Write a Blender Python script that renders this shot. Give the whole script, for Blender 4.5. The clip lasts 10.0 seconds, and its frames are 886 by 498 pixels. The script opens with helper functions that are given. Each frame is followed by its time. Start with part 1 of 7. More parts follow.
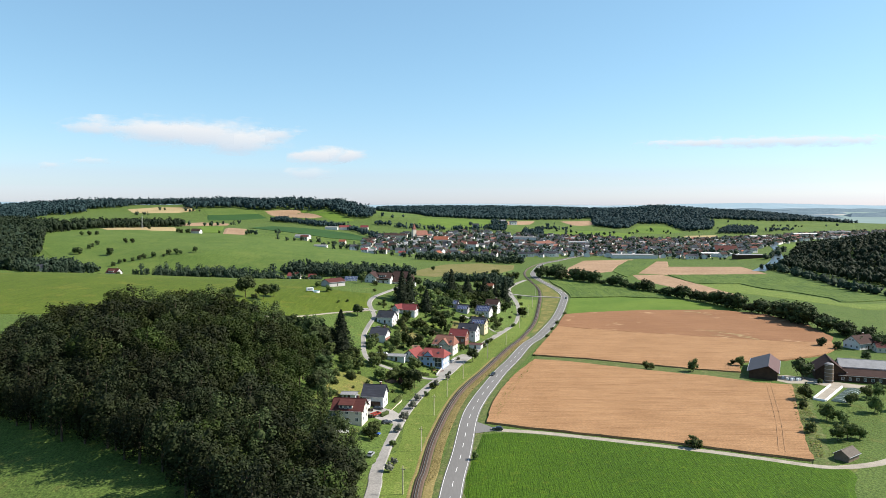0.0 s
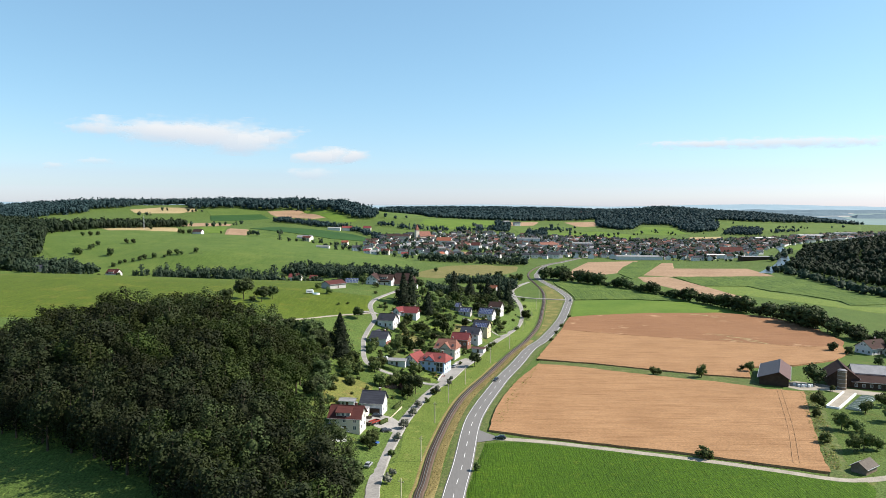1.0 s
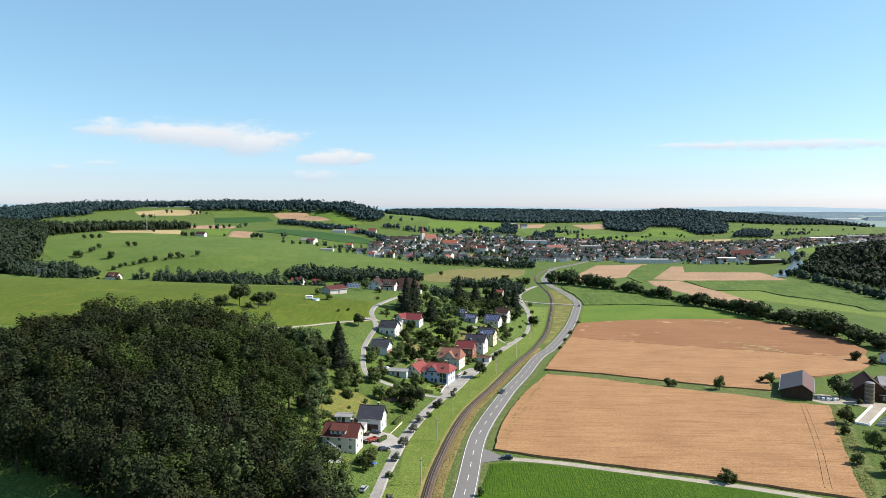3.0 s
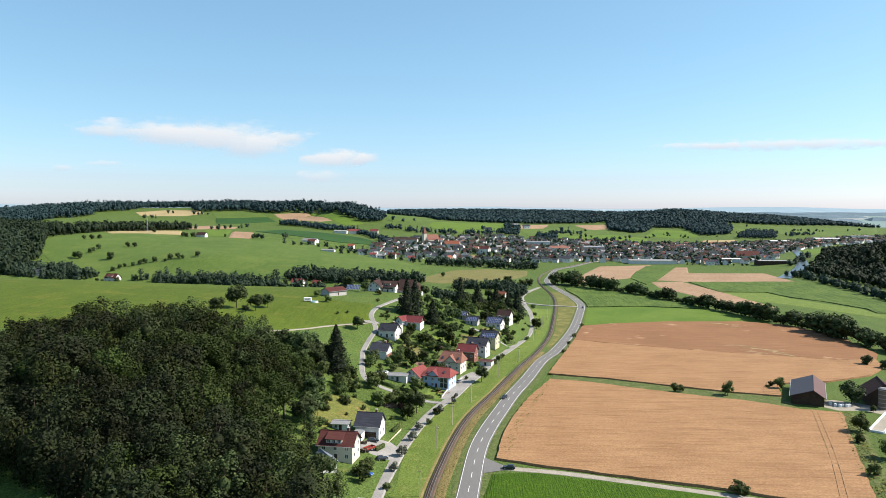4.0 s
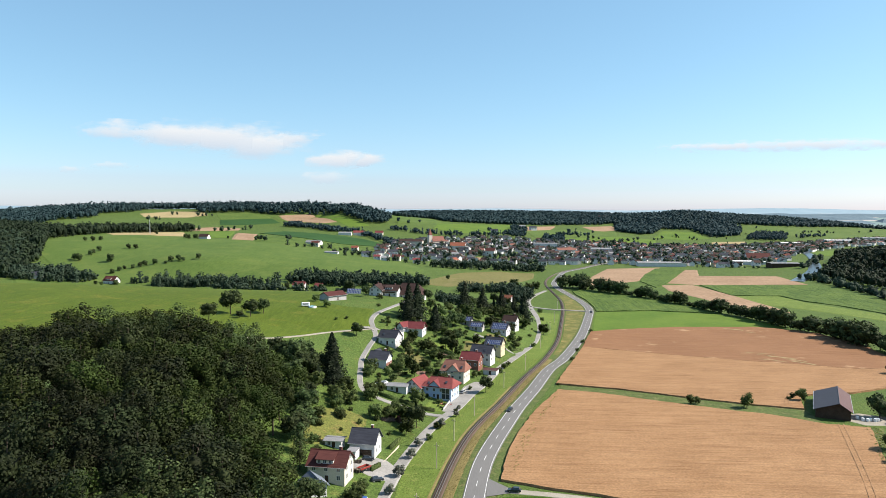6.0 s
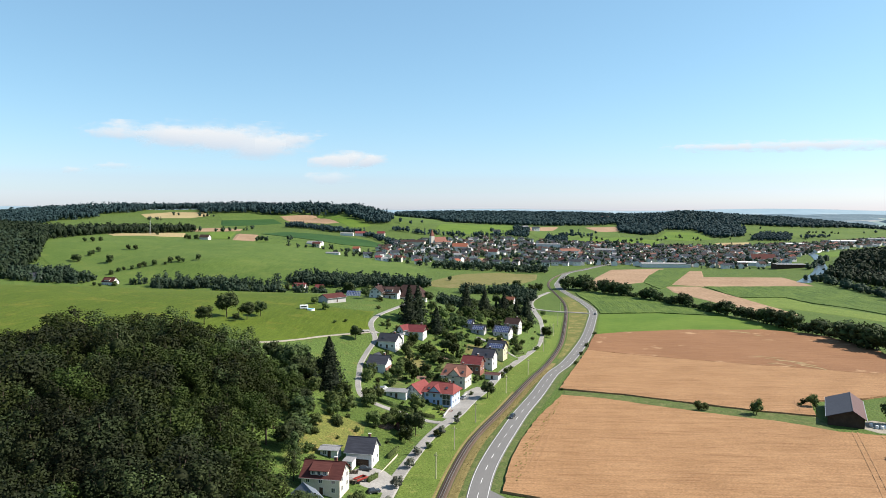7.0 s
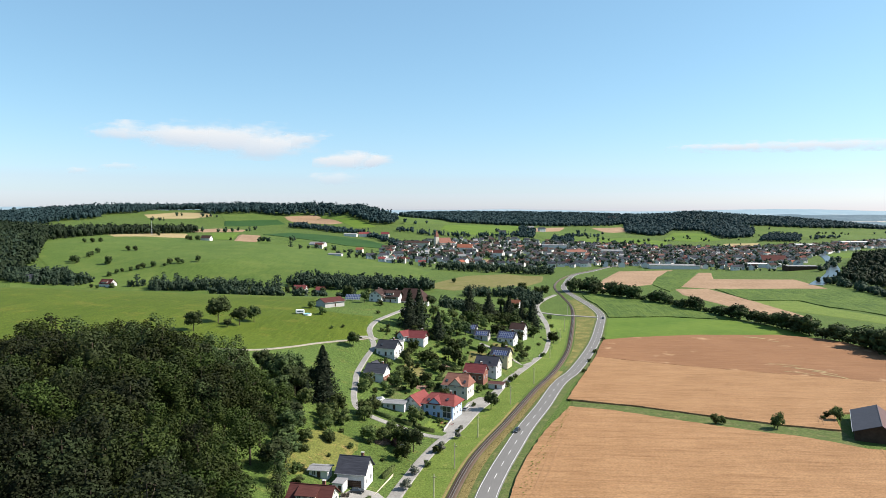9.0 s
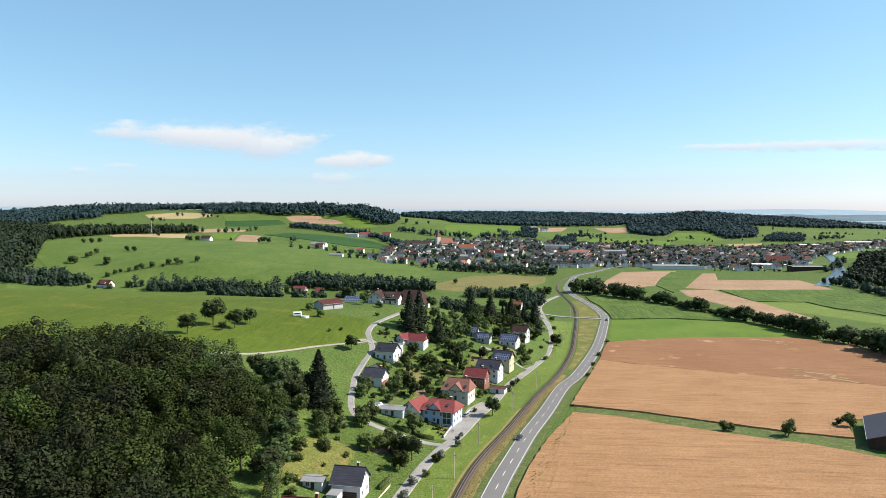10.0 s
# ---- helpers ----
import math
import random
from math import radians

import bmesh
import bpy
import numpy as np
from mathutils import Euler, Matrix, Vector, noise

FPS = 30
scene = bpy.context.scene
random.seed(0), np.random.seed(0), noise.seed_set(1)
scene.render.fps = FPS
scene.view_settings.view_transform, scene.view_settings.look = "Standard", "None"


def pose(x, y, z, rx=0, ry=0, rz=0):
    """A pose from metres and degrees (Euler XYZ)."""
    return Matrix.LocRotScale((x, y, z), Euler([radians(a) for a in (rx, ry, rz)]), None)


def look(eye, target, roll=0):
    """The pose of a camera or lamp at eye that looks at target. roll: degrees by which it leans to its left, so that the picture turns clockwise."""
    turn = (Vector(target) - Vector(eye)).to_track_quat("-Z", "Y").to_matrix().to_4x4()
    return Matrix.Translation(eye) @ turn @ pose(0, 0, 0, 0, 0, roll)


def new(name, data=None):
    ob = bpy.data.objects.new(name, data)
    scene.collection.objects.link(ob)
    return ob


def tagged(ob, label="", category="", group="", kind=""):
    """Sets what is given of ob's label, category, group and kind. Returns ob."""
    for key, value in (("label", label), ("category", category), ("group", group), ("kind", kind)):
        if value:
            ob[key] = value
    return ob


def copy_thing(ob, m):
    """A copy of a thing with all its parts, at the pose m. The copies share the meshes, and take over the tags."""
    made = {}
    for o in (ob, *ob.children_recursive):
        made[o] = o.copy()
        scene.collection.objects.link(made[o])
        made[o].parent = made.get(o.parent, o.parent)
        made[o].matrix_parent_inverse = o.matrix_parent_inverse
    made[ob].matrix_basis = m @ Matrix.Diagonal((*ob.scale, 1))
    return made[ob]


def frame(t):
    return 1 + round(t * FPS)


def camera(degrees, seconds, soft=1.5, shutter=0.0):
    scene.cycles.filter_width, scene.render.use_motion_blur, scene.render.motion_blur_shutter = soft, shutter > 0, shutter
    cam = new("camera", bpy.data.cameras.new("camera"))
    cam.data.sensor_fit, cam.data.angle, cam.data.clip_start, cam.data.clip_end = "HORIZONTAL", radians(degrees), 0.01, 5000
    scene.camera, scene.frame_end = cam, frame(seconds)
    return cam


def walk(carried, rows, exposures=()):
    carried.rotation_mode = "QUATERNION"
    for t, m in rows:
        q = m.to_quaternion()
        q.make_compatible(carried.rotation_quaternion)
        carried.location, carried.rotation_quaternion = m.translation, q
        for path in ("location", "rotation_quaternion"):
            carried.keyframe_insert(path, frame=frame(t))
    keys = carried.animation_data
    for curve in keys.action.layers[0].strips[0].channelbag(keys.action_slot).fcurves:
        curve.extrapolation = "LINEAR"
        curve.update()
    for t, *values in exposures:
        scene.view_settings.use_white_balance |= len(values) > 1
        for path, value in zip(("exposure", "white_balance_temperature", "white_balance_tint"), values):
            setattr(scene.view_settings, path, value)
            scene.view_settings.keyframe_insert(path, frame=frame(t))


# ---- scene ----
cam = camera(63.5, 10.0, soft=0.6)
PATH = [
    (0, (-2.606, -1.896, 84.124), (-2.672, 0.1, 84.011), 0.2),
    (0.5, (-2.285, 2.765, 84.145), (-2.356, 4.761, 84.033), 0.3),
    (1, (-2.046, 7.197, 84.23), (-2.122, 9.193, 84.119), 0.3),
    (1.5, (-2.026, 11.518, 84.395), (-2.106, 13.513, 84.287), 0.3),
    (2, (-1.8, 15.856, 84.528), (-1.884, 17.852, 84.419), 0.3),
    (2.5, (-1.471, 20.374, 84.58), (-1.561, 22.369, 84.473), 0.3),
    (4, (-0.735, 33.739, 84.654), (-0.837, 35.733, 84.55), 0.3),
    (4.5, (-0.422, 38.162, 84.661), (-0.529, 40.156, 84.558), 0.3),
    (5, (-0.124, 42.637, 84.652), (-0.235, 44.631, 84.55), 0.3),
    (5.5, (0.15, 47.147, 84.702), (0.034, 49.141, 84.601), 0.3),
    (7, (0.805, 60.401, 84.894), (0.677, 62.394, 84.795), 0.3),
    (7.5, (1.044, 64.971, 84.936), (0.912, 66.964, 84.838), 0.3),
    (8, (1.326, 69.372, 85.013), (1.19, 71.365, 84.914), 0.3),
    (8.5, (1.472, 73.766, 85.07), (1.332, 75.758, 84.972), 0.3),
    (9, (1.771, 78.287, 85.165), (1.627, 80.279, 85.067), 0.3),
    (9.5, (1.908, 82.65, 85.238), (1.76, 84.642, 85.139), 0.3),
    (10, (2.054, 87.205, 85.23), (1.904, 89.197, 85.132), 0.3),
]
walk(cam, [(t, look(eye, target, roll)) for t, eye, target, roll in PATH], [(0, 1.01)])

# ---- world and sun ----
SUN_AT = Vector((1.0, 0.16, 0.88)).normalized()
world = bpy.data.worlds.new("world")
world.use_nodes = True
sky = world.node_tree.nodes.new("ShaderNodeTexSky")
sky.sky_type, sky.sun_disc = "NISHITA", False
sky.sun_elevation, sky.sun_rotation = math.asin(SUN_AT.z), math.atan2(SUN_AT.x, SUN_AT.y)
sky.altitude, sky.air_density, sky.dust_density, sky.ozone_density = 310, 0.84, 0.72, 1.8
back = world.node_tree.nodes["Background"]
back.inputs["Strength"].default_value = 0.09
haze = world.node_tree.nodes.new("ShaderNodeMixRGB")
haze.inputs["Fac"].default_value, haze.inputs["Color2"].default_value = 0.31, (1.9, 2.7, 5.2, 1)
tint = world.node_tree.nodes.new("ShaderNodeHueSaturation")
tint.inputs["Hue"].default_value, tint.inputs["Saturation"].default_value = 0.462, 1.05
world.node_tree.links.new(sky.outputs[0], tint.inputs["Color"])
world.node_tree.links.new(tint.outputs[0], haze.inputs["Color1"])
world.node_tree.links.new(haze.outputs[0], back.inputs["Color"])
scene.world = world
sun = new("sun", bpy.data.lights.new("sun", "SUN"))
sun.data.energy, sun.data.angle, sun.data.color = 5.0, radians(0.5), (1.0, 0.92, 0.83)
sun.matrix_world = look(SUN_AT * 500, (0, 0, 0))


# ---- materials ----
def ramp_of(nt, stops):
    r = nt.nodes.new("ShaderNodeValToRGB")
    while len(r.color_ramp.elements) < len(stops):
        r.color_ramp.elements.new(0.5)
    for e, (at, c) in zip(r.color_ramp.elements, stops):
        e.position, e.color = at, (*c, 1)
    return r


def surface(name, dark, light, grain=0.5, patch=20.0, rough=0.85, metal=0.0, bump=0.3, stretch=(1, 1, 1), turn=0.0, each=0.0, spec=0.10,
            contrast=0.5, accent=None, speck=0.0):
    """A surface with variation at two scales: grain and patch are sizes in metres; each: how far single objects differ."""
    m = bpy.data.materials.new(name)
    m.use_nodes = True
    nt = m.node_tree
    link = nt.links.new
    b = nt.nodes["Principled BSDF"]
    b.inputs["Roughness"].default_value, b.inputs["Metallic"].default_value = rough, metal
    b.inputs["Specular IOR Level"].default_value = spec
    co, mp = nt.nodes.new("ShaderNodeTexCoord"), nt.nodes.new("ShaderNodeMapping")
    mp.inputs["Rotation"].default_value = (0, 0, radians(turn))
    mp.inputs["Scale"].default_value = stretch
    link(co.outputs["Object"], mp.inputs["Vector"])
    fine, wide = nt.nodes.new("ShaderNodeTexNoise"), nt.nodes.new("ShaderNodeTexNoise")
    fine.inputs["Scale"].default_value, fine.inputs["Detail"].default_value = 1 / grain, 4
    wide.inputs["Scale"].default_value, wide.inputs["Detail"].default_value = 1 / patch, 3
    link(mp.outputs[0], fine.inputs["Vector"])
    link(co.outputs["Object"], wide.inputs["Vector"])
    mix = nt.nodes.new("ShaderNodeMath")
    mix.operation = "MULTIPLY_ADD"
    link(fine.outputs["Fac"], mix.inputs[0])
    mix.inputs[1].default_value = 0.55
    half = nt.nodes.new("ShaderNodeMath")
    half.operation = "MULTIPLY"
    half.inputs[1].default_value = 0.45
    link(wide.outputs["Fac"], half.inputs[0])
    link(half.outputs[0], mix.inputs[2])
    k = 0.5 - 0.3 * contrast
    r = ramp_of(nt, [(k, dark), (1 - k, light)])
    link(mix.outputs[0], r.inputs["Fac"])
    out = r.outputs["Color"]
    if accent:
        third, size, low, high = accent[:4]
        mid, blend, rise = nt.nodes.new("ShaderNodeTexNoise"), nt.nodes.new("ShaderNodeMixRGB"), nt.nodes.new("ShaderNodeMapRange")
        mid.inputs["Scale"].default_value, mid.inputs["Detail"].default_value, mid.inputs["Roughness"].default_value = 1 / size, 6, 0.65
        rise.inputs["From Min"].default_value, rise.inputs["From Max"].default_value = low, high
        link(mp.outputs[0] if len(accent) > 4 else co.outputs["Object"], mid.inputs["Vector"])
        link(mid.outputs["Fac"], rise.inputs["Value"])
        link(rise.outputs[0], blend.inputs["Fac"])
        link(out, blend.inputs["Color1"])
        blend.inputs["Color2"].default_value = (*third, 1)
        out = blend.outputs["Color"]
    if speck:
        dots, lift, shade = nt.nodes.new("ShaderNodeTexNoise"), nt.nodes.new("ShaderNodeMapRange"), nt.nodes.new("ShaderNodeHueSaturation")
        dots.inputs["Scale"].default_value, dots.inputs["Detail"].default_value, dots.inputs["Roughness"].default_value = 1.6, 3, 0.7
        lift.inputs["From Min"].default_value, lift.inputs["From Max"].default_value = 0.3, 0.7
        lift.inputs["To Min"].default_value, lift.inputs["To Max"].default_value = 1 - speck, 1 + speck
        link(co.outputs["Object"], dots.inputs["Vector"])
        link(dots.outputs["Fac"], lift.inputs["Value"])
        link(lift.outputs[0], shade.inputs["Value"])
        link(out, shade.inputs["Color"])
        out = shade.outputs["Color"]
    if each:
        info, hsv = nt.nodes.new("ShaderNodeObjectInfo"), nt.nodes.new("ShaderNodeHueSaturation")
        val = nt.nodes.new("ShaderNodeMapRange")
        val.inputs["To Min"].default_value, val.inputs["To Max"].default_value = 1 - each, 1 + each
        link(info.outputs["Random"], val.inputs["Value"])
        link(val.outputs[0], hsv.inputs["Value"])
        hue = nt.nodes.new("ShaderNodeMapRange")
        hue.inputs["To Min"].default_value, hue.inputs["To Max"].default_value = 0.5 - each * 0.03, 0.5 + each * 0.05
        link(info.outputs["Random"], hue.inputs["Value"])
        link(hue.outputs[0], hsv.inputs["Hue"])
        link(out, hsv.inputs["Color"])
        out = hsv.outputs["Color"]
    link(out, b.inputs["Base Color"])
    if bump:
        bp = nt.nodes.new("ShaderNodeBump")
        bp.inputs["Strength"].default_value, bp.inputs["Distance"].default_value = bump, grain * 0.5
        link(fine.outputs["Fac"], bp.inputs["Height"])
        link(bp.outputs[0], b.inputs["Normal"])
    return m


def foliage(name, dark, light, each=0.25, grain=1.2, thin=0.25, vary=0.4):
    """Leaves: each clump has its own shade, and some light comes through."""
    m = surface(name, dark, light, grain=grain, patch=5.0, rough=0.75, bump=0, each=each, spec=0.12, contrast=0.7)
    nt = m.node_tree
    b, out = nt.nodes["Principled BSDF"], nt.nodes["Material Output"]
    geo, hsv = nt.nodes.new("ShaderNodeNewGeometry"), nt.nodes.new("ShaderNodeHueSaturation")
    rng = nt.nodes.new("ShaderNodeMapRange")
    rng.inputs["To Min"].default_value, rng.inputs["To Max"].default_value = 1 - vary, 1 + vary
    nt.links.new(geo.outputs["Random Per Island"], rng.inputs["Value"])
    nt.links.new(rng.outputs[0], hsv.inputs["Value"])
    src = b.inputs["Base Color"].links[0].from_socket
    nt.links.new(src, hsv.inputs["Color"])
    nt.links.new(hsv.outputs[0], b.inputs["Base Color"])
    tr, mx = nt.nodes.new("ShaderNodeBsdfTranslucent"), nt.nodes.new("ShaderNodeMixShader")
    nt.links.new(hsv.outputs[0], tr.inputs["Color"])
    mx.inputs["Fac"].default_value = thin
    nt.links.new(b.outputs[0], mx.inputs[1])
    nt.links.new(tr.outputs[0], mx.inputs[2])
    nt.links.new(mx.outputs[0], out.inputs["Surface"])
    return m


M = {
    "meadow": surface("meadow_grass", (0.034, 0.066, 0.012), (0.095, 0.133, 0.032), grain=1.4, patch=18, bump=0.9, contrast=1.2, speck=0.6, accent=((0.127, 0.116, 0.035), 6, 0.56, 0.85)),
    "mown": surface("mown_meadow", (0.046, 0.083, 0.015), (0.091, 0.129, 0.029), grain=2.5, patch=60, stretch=(1, 0.10, 1), turn=70, contrast=0.8, speck=0.3, accent=((0.106, 0.133, 0.031), 30, 0.52, 0.8)),
    "ridge_meadow": surface("fresh_ridge_meadow", (0.040, 0.066, 0.006), (0.081, 0.108, 0.013), grain=2.2, patch=45, stretch=(1, 0.12, 1), turn=70, contrast=0.9, speck=0.5, accent=((0.131, 0.123, 0.021), 16, 0.54, 0.8)),
    "pale_meadow": surface("pale_meadow", (0.087, 0.090, 0.022), (0.154, 0.137, 0.053), grain=4, patch=45, contrast=0.9, speck=0.25, accent=((0.174, 0.142, 0.068), 14, 0.52, 0.75)),
    "verge": surface("verge_grass", (0.040, 0.063, 0.016), (0.097, 0.121, 0.036), grain=1.0, patch=9, contrast=1.1, speck=0.5, accent=((0.153, 0.135, 0.062), 4, 0.5, 0.75)),
    "dry_verge": surface("dry_verge_grass", (0.086, 0.078, 0.017), (0.262, 0.203, 0.092), grain=0.8, patch=6, contrast=1.2, speck=0.4),
    "bank": surface("sunny_bank_grass", (0.056, 0.095, 0.014), (0.146, 0.188, 0.041), grain=1.1, patch=12, contrast=1.1, speck=0.5, accent=((0.199, 0.198, 0.062), 5, 0.55, 0.8)),
    "tall_grass": surface("tall_ripening_grass", (0.059, 0.082, 0.018), (0.155, 0.146, 0.039), grain=0.9, patch=7, contrast=1.2, speck=0.5, accent=((0.201, 0.139, 0.054), 5, 0.52, 0.75)),
    "bend_grass": surface("drying_bend_grass", (0.056, 0.072, 0.014), (0.154, 0.147, 0.046), grain=1.2, patch=14, contrast=1.1, speck=0.5, accent=((0.223, 0.177, 0.066), 7, 0.48, 0.7)),
    "lush": surface("lush_crop", (0.019, 0.048, 0.002), (0.051, 0.101, 0.004), grain=0.8, patch=30, stretch=(2.2, 0.2, 1), turn=-12, bump=0.9, contrast=1.1, speck=0.45, accent=((0.068, 0.099, 0.007), 5, 0.56, 0.8)),
    "bright_crop": surface("bright_green_crop", (0.057, 0.106, 0.013), (0.103, 0.151, 0.023), grain=1.4, patch=50, stretch=(0.2, 1, 1), speck=0.2),
    "wheat": surface("ripe_wheat", (0.182, 0.097, 0.044), (0.323, 0.191, 0.097), grain=1.3, patch=20, stretch=(0.09, 1.2, 1), turn=14, bump=1.0, contrast=1.0, speck=0.3, accent=((0.152, 0.077, 0.035), 2.4, 0.54, 0.8, "rows")),
    "wheat_brown": surface("browned_wheat", (0.151, 0.075, 0.036), (0.233, 0.123, 0.062), grain=1.5, patch=35, stretch=(0.1, 1, 1), turn=14, bump=0.7, contrast=0.9, speck=0.18, accent=((0.406, 0.277, 0.158), 22, 0.6, 0.72)),
    "stubble": surface("pale_stubble", (0.203, 0.131, 0.078), (0.295, 0.200, 0.125), grain=2.5, patch=50, stretch=(1, 0.2, 1)),
    "straw": surface("straw_field", (0.236, 0.184, 0.089), (0.328, 0.262, 0.138), grain=4, patch=50),
    "corn": surface("maize_leaves", (0.024, 0.055, 0.009), (0.112, 0.155, 0.032), grain=2.2, patch=40, stretch=(1.4, 0.12, 1), turn=25, bump=1.0, contrast=0.8, speck=0.45, accent=((0.020, 0.048, 0.009), 3.2, 0.52, 0.7, "rows")),
    "dark_crop": surface("dark_green_crop", (0.017, 0.049, 0.012), (0.033, 0.075, 0.018), grain=3, patch=60),
    "asphalt": surface("road_asphalt", (0.108, 0.105, 0.100), (0.164, 0.159, 0.152), grain=0.5, patch=45, stretch=(1, 0.2, 1), rough=0.9, bump=0.1, spec=0.15, contrast=1.4),
    "lane": surface("pale_lane_asphalt", (0.164, 0.158, 0.144), (0.275, 0.262, 0.242), grain=0.6, patch=8, rough=0.9, bump=0.1, spec=0.15),
    "track": surface("gravel_track", (0.197, 0.177, 0.141), (0.328, 0.295, 0.242), grain=0.4, patch=5),
    "ballast": surface("rusty_ballast", (0.056, 0.038, 0.027), (0.114, 0.082, 0.060), grain=0.25, patch=6, contrast=0.8),
    "rail": surface("worn_rail_steel", (0.197, 0.177, 0.158), (0.295, 0.269, 0.242), grain=0.3, patch=4, rough=0.4, metal=0.7, bump=0),
    "sleeper": surface("weathered_sleeper", (0.066, 0.049, 0.039), (0.118, 0.092, 0.072), grain=0.2, patch=2),
    "paint": surface("road_paint", (0.612, 0.612, 0.594), (0.738, 0.738, 0.720), grain=0.3, patch=4, bump=0),
    "wood": surface("weathered_wood", (0.111, 0.082, 0.059), (0.197, 0.158, 0.118), grain=0.15, patch=2, stretch=(1, 1, 0.2)),
    "dark_wood": surface("dark_stained_wood", (0.040, 0.026, 0.018), (0.079, 0.050, 0.036), grain=0.15, patch=2, stretch=(1, 1, 0.2)),
    "bark": surface("bark", (0.046, 0.036, 0.026), (0.098, 0.078, 0.059), grain=0.2, patch=1.5),
    "white": surface("white_plaster", (0.513, 0.503, 0.491), (0.646, 0.636, 0.626), grain=0.3, patch=3, bump=0.05),
    "cream": surface("cream_plaster", (0.455, 0.416, 0.347), (0.574, 0.535, 0.455), grain=0.3, patch=3, bump=0.05),
    "blue": surface("pale_blue_plaster", (0.339, 0.444, 0.614), (0.413, 0.519, 0.693), grain=0.3, patch=3, bump=0.05),
    "yellow": surface("yellow_plaster", (0.450, 0.378, 0.234), (0.558, 0.477, 0.315), grain=0.3, patch=3, bump=0.05),
    "grey_wall": surface("grey_render", (0.306, 0.297, 0.288), (0.414, 0.405, 0.387), grain=0.3, patch=3, bump=0.05),
    "concrete": surface("concrete", (0.378, 0.369, 0.351), (0.504, 0.495, 0.468), grain=0.3, patch=3, bump=0.1),
    "red": surface("red_roof_tiles", (0.124, 0.030, 0.030), (0.192, 0.052, 0.052), stretch=(0.141, 1.299, 1.587), contrast=0.8, grain=0.5, patch=3, each=0.12, bump=0.5),
    "orange": surface("orange_roof_tiles", (0.177, 0.056, 0.036), (0.250, 0.092, 0.059), stretch=(0.164, 1.443, 1.443), contrast=0.8, grain=0.5, patch=3, each=0.15, bump=0.5),
    "rust": surface("weathered_tile_roof", (0.131, 0.056, 0.043), (0.223, 0.105, 0.082), stretch=(0.164, 1.443, 1.443), contrast=0.8, grain=0.5, patch=3, each=0.12, bump=0.5),
    "maroon": surface("dark_red_roof_tiles", (0.056, 0.020, 0.018), (0.098, 0.036, 0.031), stretch=(0.164, 1.443, 1.443), contrast=0.8, grain=0.5, patch=3, each=0.12, bump=0.5),
    "brown": surface("brown_roof_tiles", (0.031, 0.018, 0.016), (0.060, 0.036, 0.031), stretch=(0.164, 1.443, 1.443), contrast=0.8, grain=0.5, patch=4, each=0.12, bump=0.5),
    "slate": surface("slate_grey_roof", (0.023, 0.025, 0.031), (0.049, 0.052, 0.064), stretch=(0.139, 1.255, 1.371), contrast=0.8, grain=0.5, patch=3, each=0.2, bump=0.4),
    "grey_roof": surface("fibre_cement_roof", (0.164, 0.164, 0.167), (0.242, 0.242, 0.246), grain=0.4, patch=3, each=0.15, bump=0.3),
    "red_sheet": surface("rusty_red_sheet_roof", (0.054, 0.021, 0.018), (0.087, 0.039, 0.033), grain=0.8, patch=4, rough=0.6, bump=0.2, spec=0.25, stretch=(1, 0.1, 1), contrast=1.0),
    # Dark blue-grey of the shaded, sky-reflecting west slope is put into this colour.
    "barn_roof_shaded": surface("aged_metal_roof_shaded", (0.024, 0.023, 0.029), (0.043, 0.041, 0.050), grain=0.8, patch=4, rough=0.6, bump=0.2, spec=0.25, stretch=(1, 0.1, 1), contrast=1.0),
    "wheat_track": surface("trampled_wheat", (0.217, 0.122, 0.059), (0.289, 0.170, 0.089), grain=0.4, patch=5),
    "shingle": surface("old_grey_shingles", (0.072, 0.062, 0.053), (0.144, 0.125, 0.105), grain=0.4, patch=2, contrast=1.0, stretch=(0.3, 2, 2)),
    "blue_roof": surface("blue_grey_metal_roof", (0.105, 0.125, 0.151), (0.158, 0.181, 0.210), grain=0.4, patch=3, rough=0.5, bump=0.1),
    "glass": surface("window_glass", (0.025, 0.03, 0.035), (0.05, 0.06, 0.07), grain=0.5, patch=2, rough=0.08, bump=0, spec=0.6),
    "solar": surface("solar_cells", (0.022, 0.035, 0.095), (0.045, 0.065, 0.16), grain=0.8, patch=3, rough=0.3, bump=0, spec=0.22),
    "steel": surface("galvanised_steel", (0.405, 0.414, 0.423), (0.540, 0.549, 0.558), grain=0.3, patch=2, rough=0.45, metal=0.6, bump=0),
    "plastic": surface("white_plastic_sheet", (0.648, 0.657, 0.648), (0.765, 0.765, 0.756), grain=0.5, patch=2, rough=0.5),
    "tunnel": surface("green_net_film", (0.026, 0.049, 0.036), (0.066, 0.095, 0.075), grain=0.6, patch=3, rough=0.8, bump=0.2),
    "soil": surface("bare_red_soil", (0.131, 0.082, 0.056), (0.223, 0.151, 0.108), grain=0.6, patch=4),
    "rubber": surface("tyre_rubber", (0.02, 0.02, 0.02), (0.035, 0.035, 0.035), grain=0.1, patch=1),
    "car_dark": surface("dark_car_paint", (0.02, 0.025, 0.03), (0.03, 0.035, 0.04), grain=0.5, patch=2, rough=0.25, bump=0, spec=0.6),
    "car_blue": surface("blue_car_paint", (0.03, 0.08, 0.25), (0.04, 0.10, 0.30), grain=0.5, patch=2, rough=0.25, bump=0, spec=0.6),
    "car_silver": surface("silver_car_paint", (0.342, 0.351, 0.360), (0.414, 0.423, 0.432), grain=0.5, patch=2, rough=0.3, metal=0.4, bump=0),
